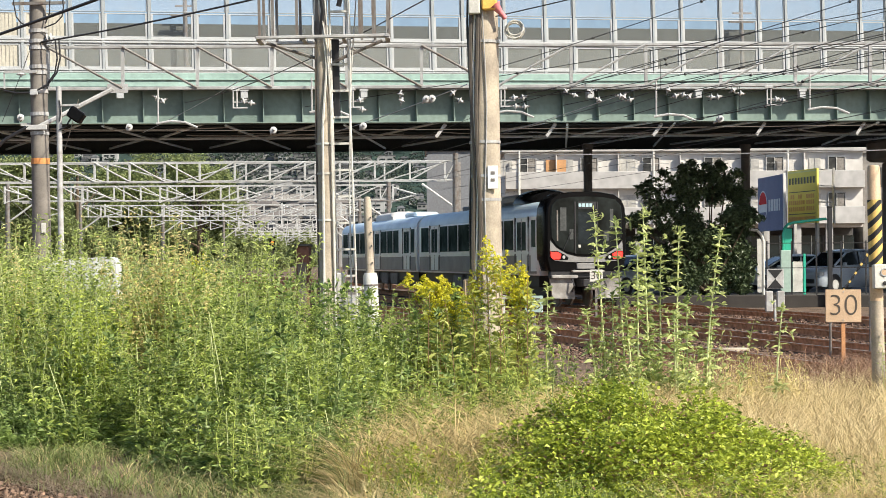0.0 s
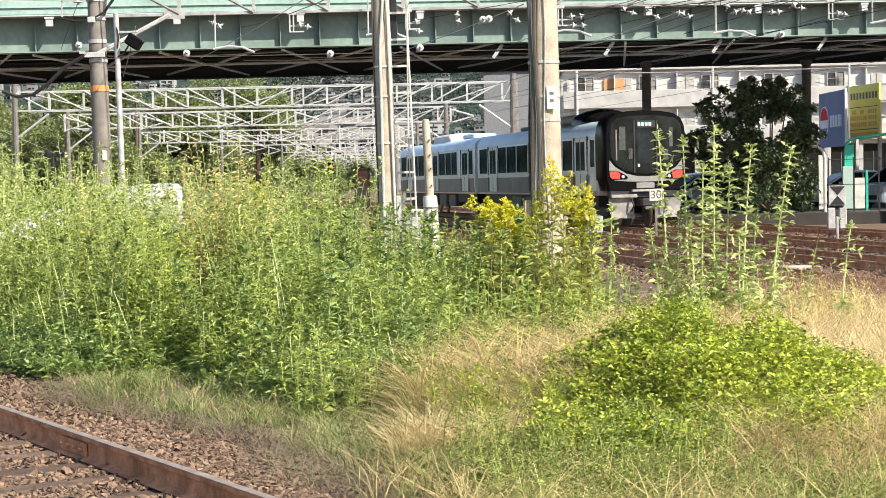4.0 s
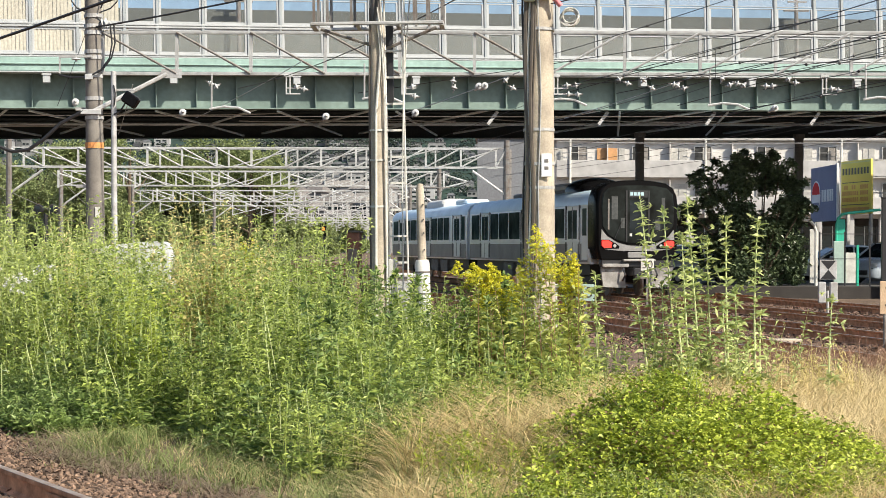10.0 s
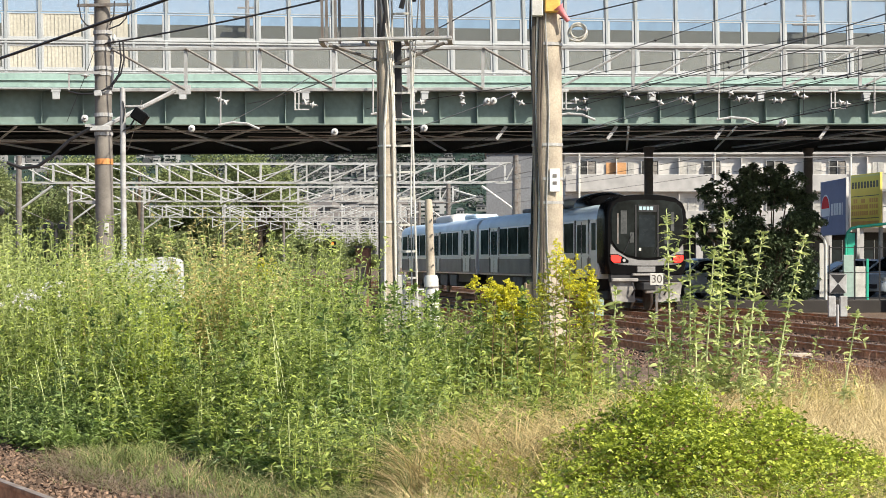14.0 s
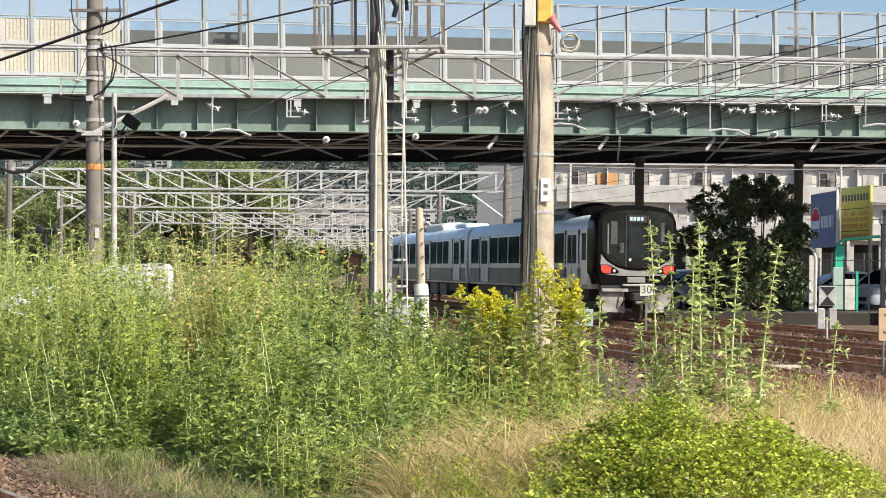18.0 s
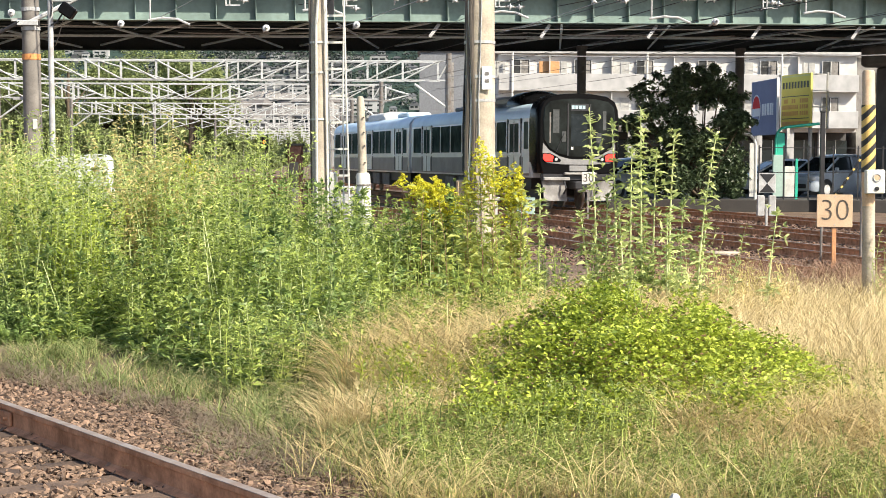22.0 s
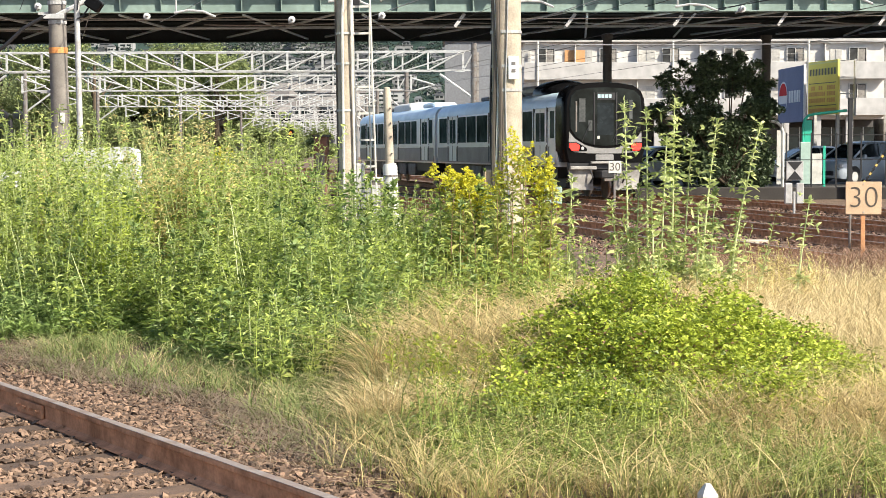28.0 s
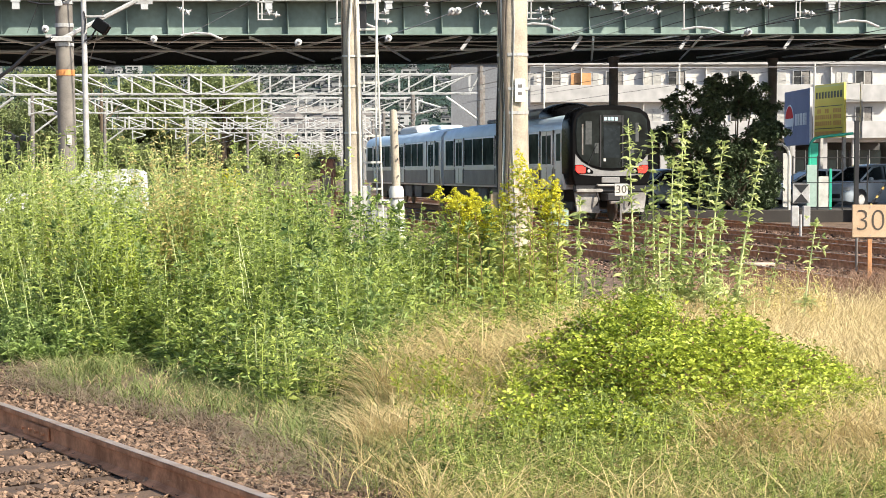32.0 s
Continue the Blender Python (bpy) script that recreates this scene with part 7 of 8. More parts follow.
def weed_plants(x, y, h, leaves=30, size=0.085, top_bias=0.0, lean=0.15):
    """Upright weeds: stalks with lance leaves all the way up; returns stalk and leaf arrays."""
    n = len(x)
    base = np.stack([x, y, ground_z(x, y)], axis=1)
    top = base + np.stack([RNG.normal(0, lean, n), RNG.normal(0, lean, n), np.ones(n)], axis=1) * h[:, None]
    bend = RNG.normal(0, 0.16, (n, 3)) * np.array([1, 1, 0])
    st = stalk_arrays(base, top, np.full(n, 0.006), np.full(n, 0.0022), bend)
    m = leaves
    f = np.clip(RNG.uniform(0.10 + top_bias, 1.02, (n, m)), 0, 1).reshape(-1)
    bend_at = (f * (1 - f))[:, None] * np.repeat(bend, m, axis=0)
    p = np.repeat(base, m, axis=0) + np.repeat(top - base, m, axis=0) * f[:, None] + bend_at
    w = ways(n * m, 0.0, 1.05)
    ln = (size * RNG.uniform(0.6, 1.45, n * m)) * (1.15 - 0.5 * f)
    # side shoots widen the lower half of the plant
    p = p + w * (RNG.uniform(0.0, 0.17, n * m) * RNG.random(n * m) * (1.2 - f))[:, None]
    lv = leaf_arrays(p, w, ln, ln * 0.34)
    return st, lv


def weed_patch(cx, cy, rx, ry, n, hmin, hmax, leaf=L_WEED, label="tall green weeds growing thick beside the track", leaves=30, size=0.085, keep=None, stalk=L_STALK):
    """One swaying stand of weeds about (cx, cy)."""
    a = RNG.uniform(0, 2 * math.pi, n)
    r = np.sqrt(RNG.random(n))
    x, y = cx + rx * r * np.cos(a), cy + ry * r * np.sin(a)
    if keep is not None:
        k = keep(x, y)
        x, y = x[k], y[k]
    h = RNG.uniform(hmin, hmax, len(x)) * (1.07 - 0.3 * RNG.random(len(x)) ** 2)
    if keep is not None:  # lower towards the open edge
        h = h * np.clip(0.30 + 0.70 * (y - edge_y(x)) / 2.5, 0.30, 1.0)
    st, lv = weed_plants(x - 0, y - 0, h, leaves, size)
    off = np.array([cx, cy, -0.2])
    t = thing("weed_patch", pose(cx, cy, -0.2), label, "weeds", "stands of weeds", "stuff")
    part("stalks", tri_mesh("stalks", st[0] - off, st[1], stalk), stalk, t)
    part("leaves", tri_mesh("leaves", lv[0] - off, lv[1], leaf), leaf, t)
    return t


def edge_y(x):
    """Front edge of the green stand."""
    return np.interp(x, [-9.0, -5.5, -4.5, -3.3, -2.1, -1.4, -1.0, -0.6, 0.0, 0.4, 1.0], [22.0, 17.5, 16.0, 16.3, 14.2, 12.9, 13.4, 14.9, 16.6, 17.5, 18.5])


def behind_edge(x, y):
    """Beyond the verge."""
    return y > edge_y(x) + RNG.normal(0, 0.12, len(x))


swaying = []
for cx, cy, rx, ry, n, h0, h1 in (
        (-5.4, 20.2, 1.3, 1.8, 170, 1.65, 2.1), (-4.3, 18.8, 1.1, 1.7, 140, 1.1, 1.55), (-3.3, 17.6, 1.0, 1.7, 160, 1.25, 2.0),
        (-2.5, 16.4, 0.9, 1.6, 170, 1.1, 1.85), (-1.8, 15.2, 0.8, 1.5, 170, 0.7, 1.4), (-3.9, 21.5, 1.6, 1.8, 250, 1.2, 1.62),
        (-2.9, 19.6, 0.9, 1.6, 150, 1.55, 2.1), (-1.2, 17.3, 0.9, 1.6, 170, 0.8, 1.32), (-1.9, 19.2, 0.5, 0.8, 70, 1.45, 1.85), (-6.4, 23.0, 1.8, 2.2, 240, 1.6, 2.2),
        (-0.8, 19.3, 1.2, 1.5, 130, 1.0, 1.5), (0.3, 19.0, 0.9, 1.2, 170, 0.95, 1.42), (-7.6, 25.5, 2.2, 2.5, 230, 1.6, 2.2)):
    swaying.append((weed_patch(cx, cy, rx, ry, n, h0, h1, keep=behind_edge, leaves=62 if cy < 18 else 52, size=0.088), 0.12))
# low leafy skirt at the foot of the stand
for cx, cy, rx, ry, n in ((-4.9, 17.4, 0.9, 0.9, 150), (-4.4, 16.6, 0.7, 0.5, 130), (-3.4, 16.7, 0.8, 0.5, 150), (-3.9, 17.2, 1.3, 0.8, 160), (-2.5, 15.4, 0.8, 0.9, 170), (-1.6, 13.9, 0.6, 0.8, 150), (-1.0, 14.4, 0.6, 0.9, 150), (-0.5, 15.9, 0.6, 0.8, 110), (-5.4, 18.2, 0.9, 0.7, 150)):
    swaying.append((weed_patch(cx, cy, rx, ry, n, 0.4, 1.0, keep=behind_edge, leaf=L_LEAFY, leaves=46, size=0.09, label="lower leafy weeds at the edge of the verge"), 0.08))
# bright yellow-green patches and faded plumes within the stand
swaying.append((weed_patch(-3.82, 17.6, 0.35, 0.3, 70, 1.25, 1.62, L_WEEDY, "yellow-green weeds among the darker ones", 40, 0.08), 0.15))
swaying.append((weed_patch(-5.0, 19.6, 0.3, 0.4, 26, 1.4, 1.75, L_WEEDY, "yellow-green weeds among the darker ones", 40, 0.08), 0.15))
swaying.append((weed_patch(-3.1, 18.4, 0.34, 0.3, 60, 1.7, 2.35, L_PLUME, "tall weeds with faded yellow seed plumes", 80, 0.075, stalk=L_STALK), 0.25))
swaying.append((weed_patch(-4.75, 19.6, 0.25, 0.3, 20, 1.8, 2.25, L_PLUME, "tall weeds with faded yellow seed plumes", 60, 0.06, stalk=L_STALK), 0.25))


# upright yellow-green spires along the top of the stand
for cx, cy, rx, ry, n, h0, h1 in ((-5.6, 20.6, 1.2, 1.2, 60, 2.0, 2.45), (-4.2, 20.6, 1.0, 1.2, 36, 1.2, 1.55), (-2.6, 19.8, 0.9, 1.0, 44, 1.8, 2.3), (-1.3, 19.4, 0.7, 0.8, 7, 1.3, 1.75), (-6.9, 22.4, 1.2, 1.4, 50, 1.9, 2.4), (-3.4, 19.2, 0.9, 0.9, 30, 1.7, 2.15)):
    swaying.append((weed_patch(cx, cy, rx, ry, n, h0, h1, L_SPIRE, "slender weed spires rising from the stand", 60, 0.10, stalk=L_STALK), 0.2))


def white_blossoms():
    """Small white flower heads on the weeds."""
    p = []
    for cx, cy, cz, n in ((-5.25, 18.3, 1.30, 9), (-5.55, 18.4, 1.22, 9), (-4.95, 18.2, 1.40, 7)):
        for k in range(n):
            c = np.array([cx, cy, cz]) + RNG.normal(0, 1, 3) * np.array([0.11, 0.11, 0.06])
            p.append(c + RNG.normal(0, 0.012, (9, 3)))
    p = np.concatenate(p)
    ln = RNG.uniform(0.02, 0.035, len(p))
    v, t = leaf_arrays(p, ways(len(p), 0.0, 1.3), ln, ln * 0.9, 0.1)
    m = leaf_mat("white_petal", (0.62, 0.62, 0.55), (0.85, 0.85, 0.80), 0.3)
    ob = new("white_blossom", tri_mesh("white_blossom", v, t, m))
    tagged(ob, "small white flower heads on the tall weeds", "flowers", kind="stuff")


white_blossoms()


def pale_stalks():
    """Bare pale stalks standing through the green."""
    n = 26
    x = RNG.uniform(-5.4, 0.6, n)
    y = edge_y(x) + RNG.uniform(0.1, 2.2, n)
    h = RNG.uniform(0.55, 1.0, n) * (0.75 + 0.4 * (y - edge_y(x)))
    base = np.stack([x, y, np.full(n, -0.2)], axis=1)
    top = base + np.stack([RNG.normal(-0.08, 0.14, n), RNG.normal(-0.05, 0.1, n), np.ones(n)], axis=1) * h[:, None]
    v, t = stalk_arrays(base, top, np.full(n, 0.0075), np.full(n, 0.0035))
    ob = new("bare_stalks", tri_mesh("bare_stalks", v, t, L_PALE))
    tagged(ob, "pale bare weed stalks standing among the leaves", "weeds", kind="stuff")


pale_stalks()


def goldenrod(cx, cy, r, n, h0, h1, deep=0.48):
    """Goldenrod: leafy stalks ending in arching yellow plumes."""
    a, q = RNG.uniform(0, 6.28, n), np.sqrt(RNG.random(n))
    x, y, h = cx + r * q * np.cos(a), cy + r * 0.7 * q * np.sin(a), RNG.uniform(h0, h1, n)
    st, lv = weed_plants(x, y, h * 0.93, 64, 0.12, lean=0.05)
    off = np.array([cx, cy, -0.2])
    t = thing("goldenrod", pose(cx, cy, -0.2), "goldenrod clump with bright yellow flower plumes", "flowering weed", "goldenrod clumps")
    tagged(part("stem_mass", tri_mesh("stem_mass", st[0] - off, st[1], L_RED), L_RED, t, "reddish-brown stems"), kind="stuff")
    part("leaves", tri_mesh("leaves", lv[0] - off, lv[1], L_GOLDLEAF), L_GOLDLEAF, t)
    ps, ws = [], []
    for i in range(n):
        tip = np.array([x[i], y[i], -0.2 + h[i]])
        for k in range(13):
            az, z0 = RNG.uniform(0, 6.28), -deep * (k / 15) ** 1.1
            ln = 0.03 + 0.20 * -z0 / deep * RNG.uniform(0.6, 1.1)
            m = 12 + int(150 * ln)
            s = np.linspace(0.05, 1, m)
            p = tip + np.stack([np.cos(az) * ln * s, np.sin(az) * ln * s, z0 + ln * (0.75 * s - 0.62 * s * s) + RNG.normal(0, 0.004, m)], axis=1)
            ps.append(p + RNG.normal(0, 0.0045, p.shape))
    p = np.concatenate(ps)
    ln = RNG.uniform(0.014, 0.027, len(p))
    v, f = leaf_arrays(p, ways(len(p), -0.2, 1.3), ln, ln * 0.8, 0.1)
    tagged(part("flower_plume", tri_mesh("flower_plume", v - off, f, L_GOLD), L_GOLD, t, "yellow flower plumes"), kind="stuff")
    return t


for cx, cy, r, n, h0, h1, deep in ((-0.14, 18.1, 0.24, 11, 1.52, 1.74, 0.22), (0.10, 17.9, 0.20, 4, 1.4, 1.64, 0.24), (0.42, 17.9, 0.10, 4, 1.55, 1.80, 0.42), (0.60, 17.8, 0.14, 8, 1.8, 2.14, 0.48), (0.82, 18.0, 0.15, 9, 1.5, 1.86, 0.45), (0.30, 18.6, 0.25, 5, 1.3, 1.6, 0.3), (-3.0, 20.0, 0.2, 3, 1.9, 2.0, 0.4)):
    swaying.append((goldenrod(cx, cy, r, n, h0, h1, deep), 0.3))


def tall_weed(x, y, h, dx, dy, bushy=1.0, r=0.014, leaf=L_TALL, label="tall single weed with pale green leaf whorls", group="tall weeds before the train"):
    """One tall weed: thick stalk, whorls of lance leaves, a tuft on top."""
    t = thing("tall_weed", pose(x, y, -0.2), label, "weed", group)
    n = 9
    pts = [(dx * (k / n) ** 1.5, dy * (k / n) ** 1.5, h * k / n) for k in range(n + 1)]
    g = Geo()
    g.path(pts, [r * (1 - 0.6 * k / n) for k in range(n + 1)], 6)
    part("stalk", g, L_PALE if r > 0.012 else L_STALK, t, "pale green stalk", True)
    P, W, S = [], [], []
    f = 0.24
    bare = RNG.uniform(0.48, 0.60)  # a stretch of the stalk with few leaves
    while f < 0.985:
        c = np.array([dx * f ** 1.5, dy * f ** 1.5, h * f])
        thin = abs(f - bare) < 0.07
        k = int((6 + 4 * RNG.random()) * bushy * (0.3 if thin else 1.0))
        a0 = RNG.uniform(0, 6.28)
        s = (0.145 - 0.045 * f) * RNG.uniform(0.75, 1.25) * (1.0 if r > 0.012 else 0.78)
        for i in range(k):
            a, e = a0 + i * 2.4, RNG.uniform(-0.1, 0.75)
            P.append(c + RNG.normal(0, 0.008, 3))
            W.append((math.cos(a) * math.cos(e), math.sin(a) * math.cos(e), math.sin(e)))
            S.append(s * RNG.uniform(0.65, 1.2))
        # side shoots with leaf tufts
        if RNG.random() < 0.6 and not thin:
            a = RNG.uniform(0, 6.28)
            q = c + np.array([math.cos(a), math.sin(a), 0.9]) * RNG.uniform(0.05, 0.16)
            for i in range(6):
                P.append(q)
                W.append(unit(RNG.normal(0, 1, (1, 3)) + np.array([[math.cos(a), math.sin(a), 0.8]]))[0])
                S.append(s * 0.75)
        f += RNG.uniform(0.03, 0.055) * 1.9 / h
    for i in range(14):
        P.append(np.array([dx, dy, h * RNG.uniform(0.95, 1.0)]))
        W.append(unit(np.array([[RNG.normal(0, 0.7), RNG.normal(0, 0.7), 0.9]]))[0])
        S.append(RNG.uniform(0.06, 0.12))
    S = np.array(S)
    v, tr = lance_arrays(np.array(P), np.array(W), S, S * 0.34, 0.25)
    part("leaves", tri_mesh("leaves", v, tr, leaf), leaf, t)
    return t


for x, y, h, dx, dy, bushy, give in (
        (1.80, 18.0, 2.42, -0.08, 0.0, 1.0, 0.35), (2.02, 18.1, 2.32, -0.04, 0.05, 0.9, 0.45), (2.27, 18.0, 2.46, 0.02, 0.0, 1.3, 0.5), (2.12, 17.8, 2.0, 0.06, 0.0, 1.0, 0.5),
        (2.40, 18.1, 2.0, 0.10, 0.0, 1.0, 0.6), (2.55, 17.9, 2.22, 0.16, 0.0, 1.0, 0.7), (2.86, 18.0, 2.2, 0.32, 0.0, 1.0, 0.95), (1.15, 18.2, 1.6, 0.05, 0.0, 0.9, 0.4), (0.98, 18.0, 1.5, 0.0, 0.0, 1.2, 0.3), (0.88, 18.3, 1.35, -0.04, 0.0, 1.2, 0.3),
        (3.66, 18.2, 1.35, 0.14, 0.0, 0.8, 0.5), (2.3, 18.3, 1.6, 0.03, 0.0, 1.2, 0.5), (2.05, 17.7, 1.4, -0.05, 0.0, 1.2, 0.4), (1.7, 17.8, 1.35, -0.12, 0, 1.1, 0.3), (2.72, 18.3, 1.45, 0.06, 0, 1.1, 0.6), (2.5, 17.7, 1.3, 0.02, 0, 1.2, 0.5),
        (5.58, 20.0, 1.35, 0.06, 0, 0.7, 0.3), (1.9, 18.3, 1.5, 0.04, 0, 1.1, 0.4), (2.9, 18.1, 1.2, 0.10, 0, 1.0, 0.5)):
    swaying.append((tall_weed(x, y, h, dx, dy, bushy), give))

# leafy stems round the feet of the mast and the post
for k in range(26):
    x, y = RNG.uniform(-2.0, 0.25), RNG.uniform(17.4, 19.8)
    swaying.append((tall_weed(x, y, RNG.uniform(1.2, 1.72), RNG.uniform(-0.12, 0.12), RNG.uniform(-0.1, 0.1), 1.1, 0.010, L_LEAFY, "leafy weed stem growing before the mast", "leafy stems before the mast"), 0.3))

# taller leafy stems standing out of the green stand
for k in range(44):
    x = -4.6 + 5.2 * RNG.random()
    e = float(edge_y(x))
    y = e + RNG.uniform(0.1, 2.2)
    h = float(np.interp(y - e, [0, 2.2], [0.7, 1.7])) * RNG.uniform(0.85, 1.1) * (1.0 if x < -1.9 else 0.78)
    swaying.append((tall_weed(x, y, h, RNG.uniform(-0.2, 0.2), RNG.uniform(-0.15, 0.1), 0.8, 0.010, L_LEAFY, "leafy weed stem standing among the others", "leafy stems in the weed stand"), 0.3))


def bush():
    """Low rounded bush of small light leaves."""
    t = thing("low_bush", pose(1.42, 12.9, -0.2), "low spreading bush of small yellow-green leaves", "bush")
    ps = []
    for k in range(330):
        # steep towards the verge, a long low shoulder on the other side
        x = -1.3 + 3.05 * ((k * 0.7549) % 1.0)
        crest = float(np.interp(x, [-1.4, -1.1, -0.7, -0.25, 0.1, 0.8, 1.3, 1.75], [0.10, 0.30, 0.60, 0.86, 0.78, 0.58, 0.40, 0.12]))
        q = -1 + 2 * ((k * 0.5698) % 1.0)
        y = -0.15 + q * (1.55 if q < 0 else 1.1) * (1.0 if x < 0.6 else 0.75)
        top = crest * math.sqrt(max(0.02, 1 - q * q)) * RNG.uniform(0.76, 1.1) * (1.0 + 0.40 * noise.noise((x * 2.3, y * 2.1, 4.0)))
        if k > 265:  # low apron in front
            x, y, top = RNG.uniform(-1.2, 0.9), RNG.uniform(-2.5, -1.1), RNG.uniform(0.14, 0.34)
        r = RNG.uniform(0.10, 0.23)
        m = int(1150 * r)
        d = unit(RNG.normal(0, 1, (m, 3)) + np.array([0, 0, 0.4]))
        ps.append(np.array([x, y, max(0.08, top - r * 0.4)]) + d * r * RNG.uniform(0.5, 1.15, (m, 1)))
    p = np.concatenate(ps)
    n = len(p)
    ln = RNG.uniform(0.027, 0.056, n)
    v, f = leaf_arrays(p, ways(n, -0.3, 0.9), ln, ln * 0.62, 0.15)
    part("leaves", tri_mesh("leaves", v, f, L_BUSH), L_BUSH, t)
    q = p[RNG.random(n) < 0.025] + np.array([0, -0.02, 0.03])
    ln = RNG.uniform(0.025, 0.05, len(q))
    v, f = leaf_arrays(q, ways(len(q), -0.3, 0.9), ln, ln * 0.6, 0.15)
    tagged(part("withered_leaves", tri_mesh("withered_leaves", v, f, L_RED), L_RED, t, "scattered reddish-brown leaves"), kind="stuff")
    k = 260
    a, r = RNG.uniform(0, 6.28, k), RNG.uniform(0.1, 1.0, k)
    b = np.stack([0.25 * np.cos(a) * r, 0.25 * np.sin(a) * r, np.zeros(k)], axis=1)
    e = np.stack([1.35 * r * np.cos(a), 1.1 * r * np.sin(a), 0.8 * np.sqrt(1 - 0.9 * r ** 2)], axis=1)
    v, f = stalk_arrays(b, e, np.full(k, 0.006), np.full(k, 0.002), np.tile([0, 0, 0.25], (k, 1)))
    part("twig_mass", tri_mesh("twig_mass", v, f, L_RED), L_RED, t)
    k = 60
    b = np.stack([RNG.uniform(-0.6, 0.3, k), RNG.uniform(-0.3, 0.5, k), RNG.uniform(0.5, 0.75, k)], axis=1)
    e = b + np.stack([RNG.normal(0, 0.1, k), RNG.normal(0, 0.1, k), RNG.uniform(0.12, 0.38, k)], axis=1)
    v, f = stalk_arrays(b, e, np.full(k, 0.005), np.full(k, 0.002))
    part("dead_wood", tri_mesh("dead_wood", v, f, L_STALK), L_STALK, t)
    return t


swaying.append((bush(), 0.05))


def grass(name, n, place, h0, h1, leaf, label, lean=0.5, width=0.007, drift=(0.0, 0.0), tuft=12):
    """Tufts of blades that spread outwards, uneven in height."""
    x, y = place(n // tuft)
    k = len(x)
    big = RNG.uniform(0.65, 1.15, k)
    a = RNG.uniform(0, 6.28, k)
    tx, ty = 0.5 * lean * np.cos(a), 0.5 * lean * np.sin(a)
    x, y, big, tx, ty = (np.repeat(q, tuft) for q in (x, y, big, tx, ty))
    n = len(x)
    jx, jy = RNG.normal(0, 0.035, n), RNG.normal(0, 0.035, n)
    h = RNG.uniform(h0, h1, n) * big
    base = np.stack([x + jx, y + jy, ground_z(x, y)], axis=1)
    ln = np.stack([tx + RNG.normal(drift[0], lean, n) + jx * 4, ty + RNG.normal(drift[1], lean, n) + jy * 4, np.zeros(n)], axis=1)
    v, t = blade_arrays(base, ln, h, np.full(n, width) * RNG.uniform(0.6, 1.5, n))
    ob = new(name, tri_mesh(name, v, t, leaf))
    return tagged(ob, label, "grass", kind="stuff")


def verge_edge(y):
    """Front edge of the grass along the near track, as x at depth y."""
    return np.interp(y, [8.0, 9.2, 10.4, 12.0, 13.2, 14.7, 16.0, 18.0], [0.1, -0.5, -0.95, -1.55, -2.6, -3.75, -4.0, -4.3])


def field(x0, x1, y0, y1, test=None):
    def place(n):
        x, y = RNG.uniform(x0, x1, n * 2), RNG.uniform(y0, y1, n * 2)
        # tufts
        k = 0.5 + 0.5 * np.sin(x * 5.3 + 2 * np.sin(y * 2.1)) * np.cos(y * 4.7 + x)
        ok = (x > verge_edge(y) + RNG.normal(0, 0.10, len(x))) & (RNG.random(len(x)) < 0.35 + 0.65 * k)
        if test is not None:
            ok &= test(x, y)
        return x[ok][:n], y[ok][:n]
    return place


grass("dry_grass_flank", 17000, field(-0.75, 1.8, 12.0, 18.5, lambda x, y: y > 12.2 - 0.5 * x), 0.3, 0.72, L_OLIVE, "tall dry straw-coloured grass round the bush", 0.95, 0.008, drift=(-0.06, -0.06))
grass("dry_grass_flank", 7000, field(-0.75, 0.6, 11.0, 13.2), 0.2, 0.42, L_DRY, "dry straw-coloured grass before the bush", 0.8, 0.007, drift=(-0.05, -0.1))
grass("dry_grass_field", 32000, field(1.8, 6.8, 13.0, 21.5), 0.28, 0.72, L_DRY, "sunlit dry straw-coloured grass", 0.42, 0.005)
grass("mixed_grass_front", 19000, field(-0.6, 4.8, 8.6, 14.0), 0.13, 0.32, L_GRASS, "green and yellow grass in the foreground", 0.95, 0.0075, drift=(0.1, -0.1))
grass("dry_grass_front", 9000, field(1.9, 4.8, 9.4, 12.8), 0.2, 0.42, L_OLIVE, "feathery dry grass beside the bush", 0.9, 0.0055, drift=(0.1, -0.15))
grass("feathery_grass", 4200, field(1.5, 4.0, 10.2, 11.8), 0.3, 0.55, L_OLIVE, "tall feathery olive grass before the bush", 0.85, 0.006, drift=(0.1, -0.1))
grass("dry_grass_front", 13000, field(-0.8, 4.8, 8.6, 14.0), 0.15, 0.40, L_OLIVE, "dry stems among the foreground grass", 0.95, 0.0055, drift=(0.2, -0.1))
grass("verge_grass", 18000, field(-4.8, 0.2, 10.0, 18.2, lambda x, y: y < np.interp(x, [-4.6, -4.2, -1.9, -0.4, 0.3], [18.2, 17.6, 14.2, 15.0, 15.0])), 0.08, 0.27, L_VERGE, "short olive verge grass", 1.0, 0.0065)
grass("verge_dry", 7000, field(-4.8, 0.4, 9.4, 18.2, lambda x, y: y < np.interp(x, [-4.6, -4.2, -1.9, -0.4, 0.3], [18.0, 17.4, 14.0, 14.5, 14.5])), 0.08, 0.28, L_DRY, "dry grass along the stony verge", 1.0, 0.004)
def strays(n):
    """Loose tufts out on the stones."""
    y = RNG.uniform(9.6, 17.5, n)
    return verge_edge(y) - np.abs(RNG.normal(0, 0.30, n)) + 0.1, y


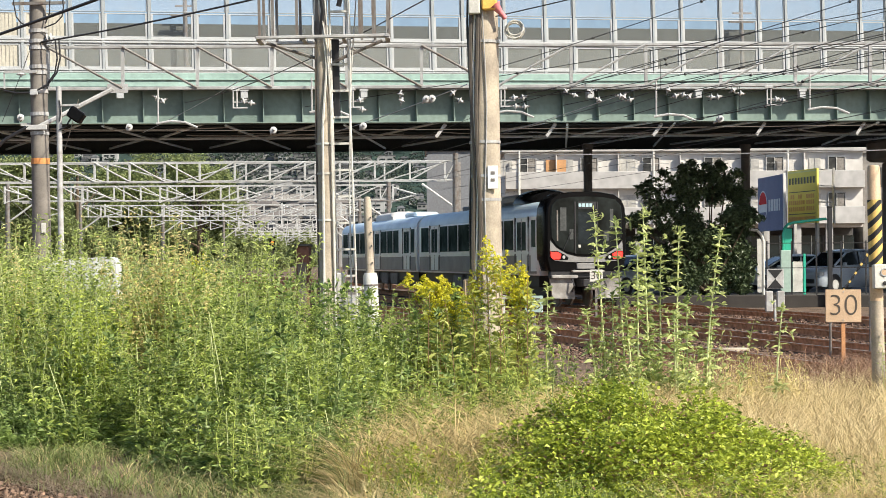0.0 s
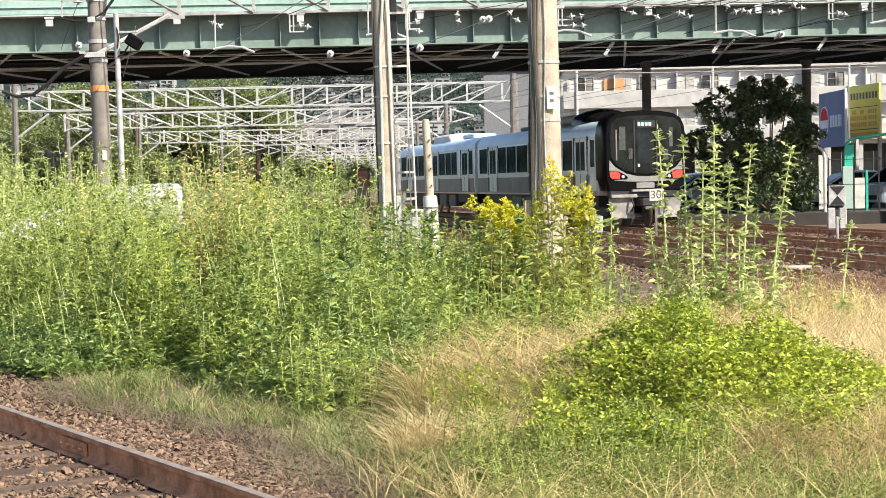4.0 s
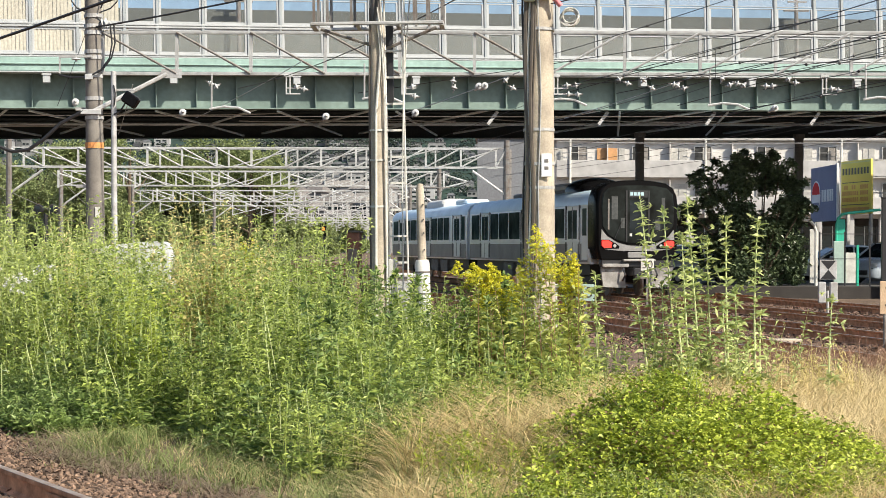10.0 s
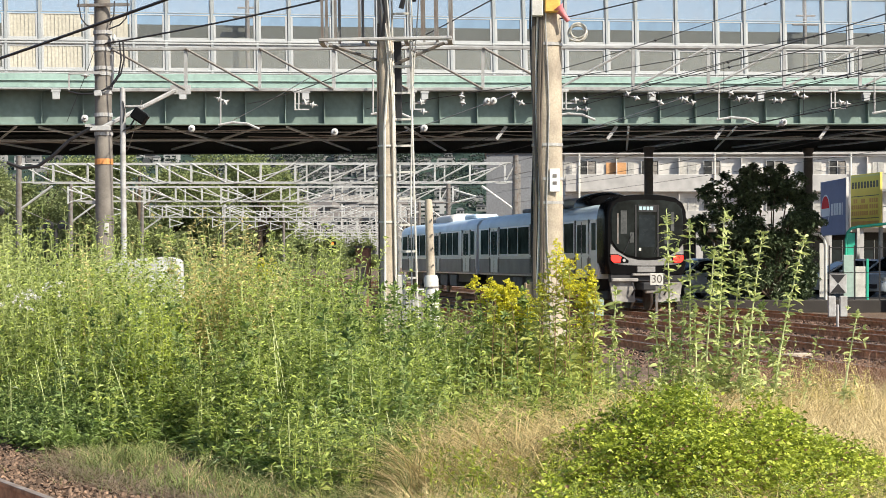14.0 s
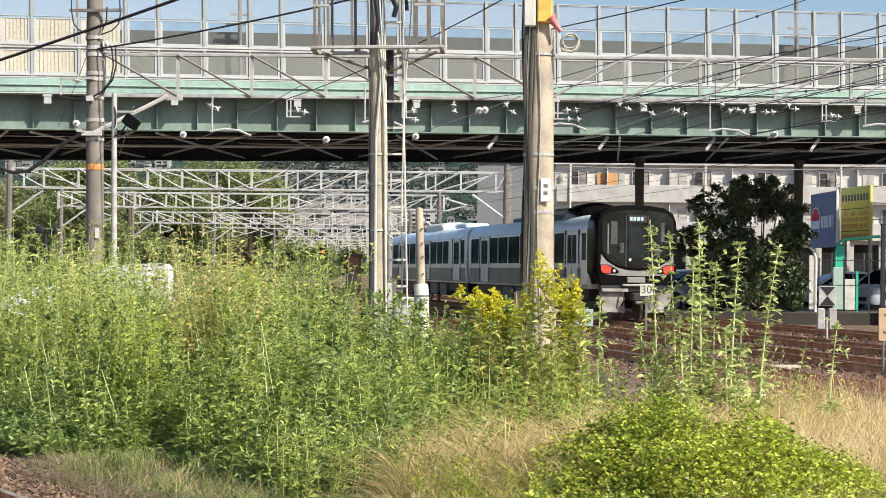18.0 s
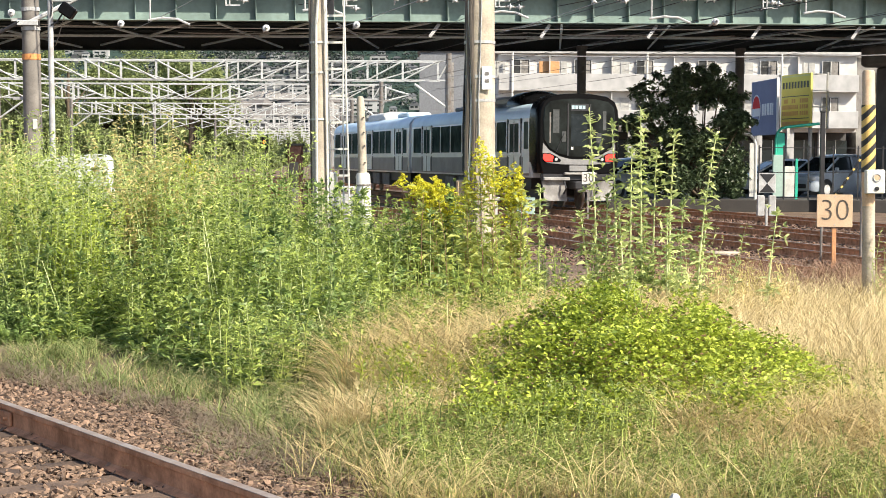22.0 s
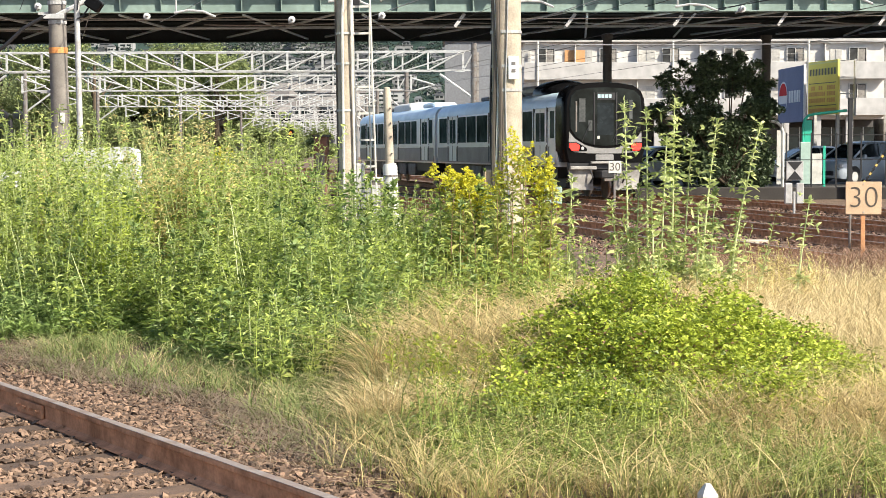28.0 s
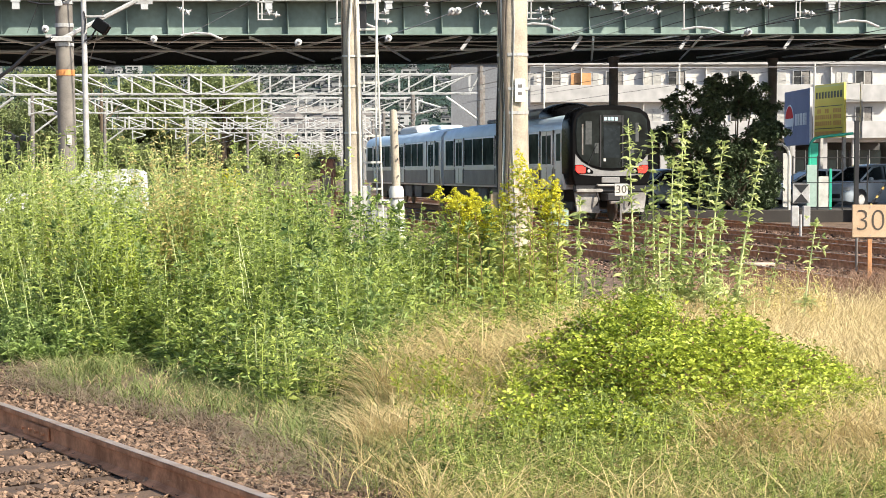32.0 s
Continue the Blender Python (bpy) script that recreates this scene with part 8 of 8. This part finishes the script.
grass("stray_tufts", 1500, strays, 0.06, 0.20, L_VERGE, "small stray grass tufts on the stones", 1.1, 0.004, tuft=10)
grass("green_grass_flank", 5000, field(-0.75, 1.3, 11.4, 16.5), 0.25, 0.6, L_VERGE, "green blades mixed through the straw", 0.8, 0.007)
grass("dead_grass", 9000, strays, 0.03, 0.14, L_DEAD, "flattened grey-brown dead grass along the stones", 1.8, 0.006, tuft=14)
grass("dry_grass_foot", 6000, field(0.9, 3.4, 16.4, 18.6), 0.35, 0.75, L_OLIVE, "straw-coloured grass at the feet of the tall weeds", 0.6, 0.007)
grass("dry_grass_bank", 6000, field(0.3, 3.6, 18.4, 21.0), 0.22, 0.5, L_OLIVE, "straw-coloured grass along the edge of the tracks", 0.6, 0.007)
grass("red_dry_weeds", 13000, field(2.6, 8.8, 20.8, 26.0), 0.3, 0.68, L_RED, "reddish-brown dry weeds beside the tracks", 0.5, 0.007)


def foot_weeds():
    out = []
    for cx, cy, rx, ry, n, h0, h1, leaf, lab, lv, sz in (
            (0.5, 10.4, 0.9, 0.9, 210, 0.22, 0.5, L_FOOT, "small green weeds in the foreground grass", 26, 0.045),
            (1.4, 9.6, 1.1, 0.6, 150, 0.12, 0.3, L_FOOT, "small green weeds in the foreground grass", 26, 0.035),
            (2.6, 10.2, 1.4, 0.9, 40, 0.2, 0.38, L_FOOT, "small green weeds in the foreground grass", 26, 0.045),
            (1.5, 11.2, 1.1, 0.6, 100, 0.2, 0.42, L_FOOT, "small green weeds in the foreground grass", 26, 0.055),
            (3.2, 12.0, 1.0, 1.0, 60, 0.25, 0.5, L_GRASS, "small yellowing weeds in the foreground grass", 24, 0.05),
            (2.2, 9.3, 1.3, 0.5, 130, 0.10, 0.27, L_FOOT, "low green weeds in the foreground grass", 26, 0.036),
            (0.35, 9.6, 0.6, 0.6, 110, 0.12, 0.34, L_FOOT, "low green weeds in the foreground grass", 26, 0.042),
            (2.3, 18.0, 0.85, 0.5, 50, 0.6, 1.2, L_TALL, "leafy weeds at the foot of the tall ones", 30, 0.105),
            (1.2, 18.4, 0.6, 0.5, 40, 0.5, 0.95, L_TALL, "leafy weeds at the foot of the tall ones", 26, 0.09),
            ):
        out.append(weed_patch(cx, cy, rx, ry, n, h0, h1, leaf, lab, lv, sz, stalk=leaf))
    for cx, cy, rx, ry, n, h0, h1, leaf, lab, lv, sz in (
            (0.45, 19.6, 0.55, 0.4, 60, 0.9, 1.35, L_WEED, "green weeds at the foot of the pole", 50, 0.08),
            (-1.6, 22.0, 0.7, 0.6, 45, 0.9, 1.45, L_WEED, "green weeds at the foot of the pole", 50, 0.08),
            (3.55, 18.6, 0.55, 0.4, 60, 0.45, 0.9, L_PLUME, "small yellowing weeds beside the tracks", 24, 0.06),
            (5.65, 20.4, 0.16, 0.16, 14, 0.7, 1.15, L_TALL, "leafy weed growing against the striped pole", 30, 0.07),
            (0.0, 15.4, 0.9, 1.0, 45, 0.4, 0.95, L_WEED, "green weeds scattered through the dry grass", 30, 0.09),
            (0.6, 16.4, 0.9, 0.8, 50, 0.5, 1.0, L_WEED, "green weeds scattered through the dry grass", 30, 0.09),
            (-0.6, 13.6, 0.7, 0.9, 34, 0.3, 0.65, L_WEED, "green weeds scattered through the dry grass", 28, 0.08),
            (-0.2, 12.2, 0.5, 0.8, 55, 0.22, 0.5, L_BUSH, "small green weeds at the edge of the verge", 26, 0.06),
            (-1.4, 13.2, 0.35, 0.4, 30, 0.4, 0.75, L_WEED, "bright leafy weeds at the verge", 26, 0.08)):
        out.append(weed_patch(cx, cy, rx, ry, n, h0, h1, leaf, lab, lv, sz, stalk=leaf))
    return out


for o in foot_weeds():
    swaying.append((o, 0.1))

# ---- movement ----


# seconds and lean of the slackest stem, in degrees to the right
GUSTS = ((0, -4.5), (1, -3.6), (2, -4.5), (3, -0.5), (5.5, -2.0), (7, -4.5), (8, -12.0), (9, -13.5), (10, -9.6), (11, -8.4), (11.5, -4.5), (12, -10.2), (12.5, -13.6), (13, -10.5), (13.5, -2.5), (14, 3.0), (14.5, 1.5),
         (16.5, -0.5), (17, 0.5), (17.5, -1.4), (18, -3.5), (19, -0.5), (20, -1.0), (21, -2.8), (22, -3.5), (23, -2.0), (24, -2.0), (25, -0.5), (27.5, 0.5), (29, 1.0), (30, 2.5), (31.5, 1.0), (32, 0.5))


def motions():
    """Plants lean with the gusts about their roots and tremble a little; the slack ones lean most."""
    rng = random.Random(11)
    when, lean = [g[0] for g in GUSTS], [g[1] for g in GUSTS]
    for ob, give in swaying:
        home = ob.matrix_basis.copy()
        ph, ph2, sp = rng.uniform(0, 6.28), rng.uniform(0, 6.28), rng.uniform(0.85, 1.2)
        rows = []
        for k in range(65):
            t = 0.5 * k
            g = float(np.interp(t, when, lean))
            a = give * (g + 0.9 * math.sin(2.2 * sp * t + ph) + 0.4 * math.sin(4.3 * sp * t + ph2))
            b = give * (0.15 * g + 0.7 * math.sin(1.5 * sp * t + ph2))
            rows.append((t, home @ pose(0, 0, 0, b, a, 0)))
        walk(ob, rows)


motions()
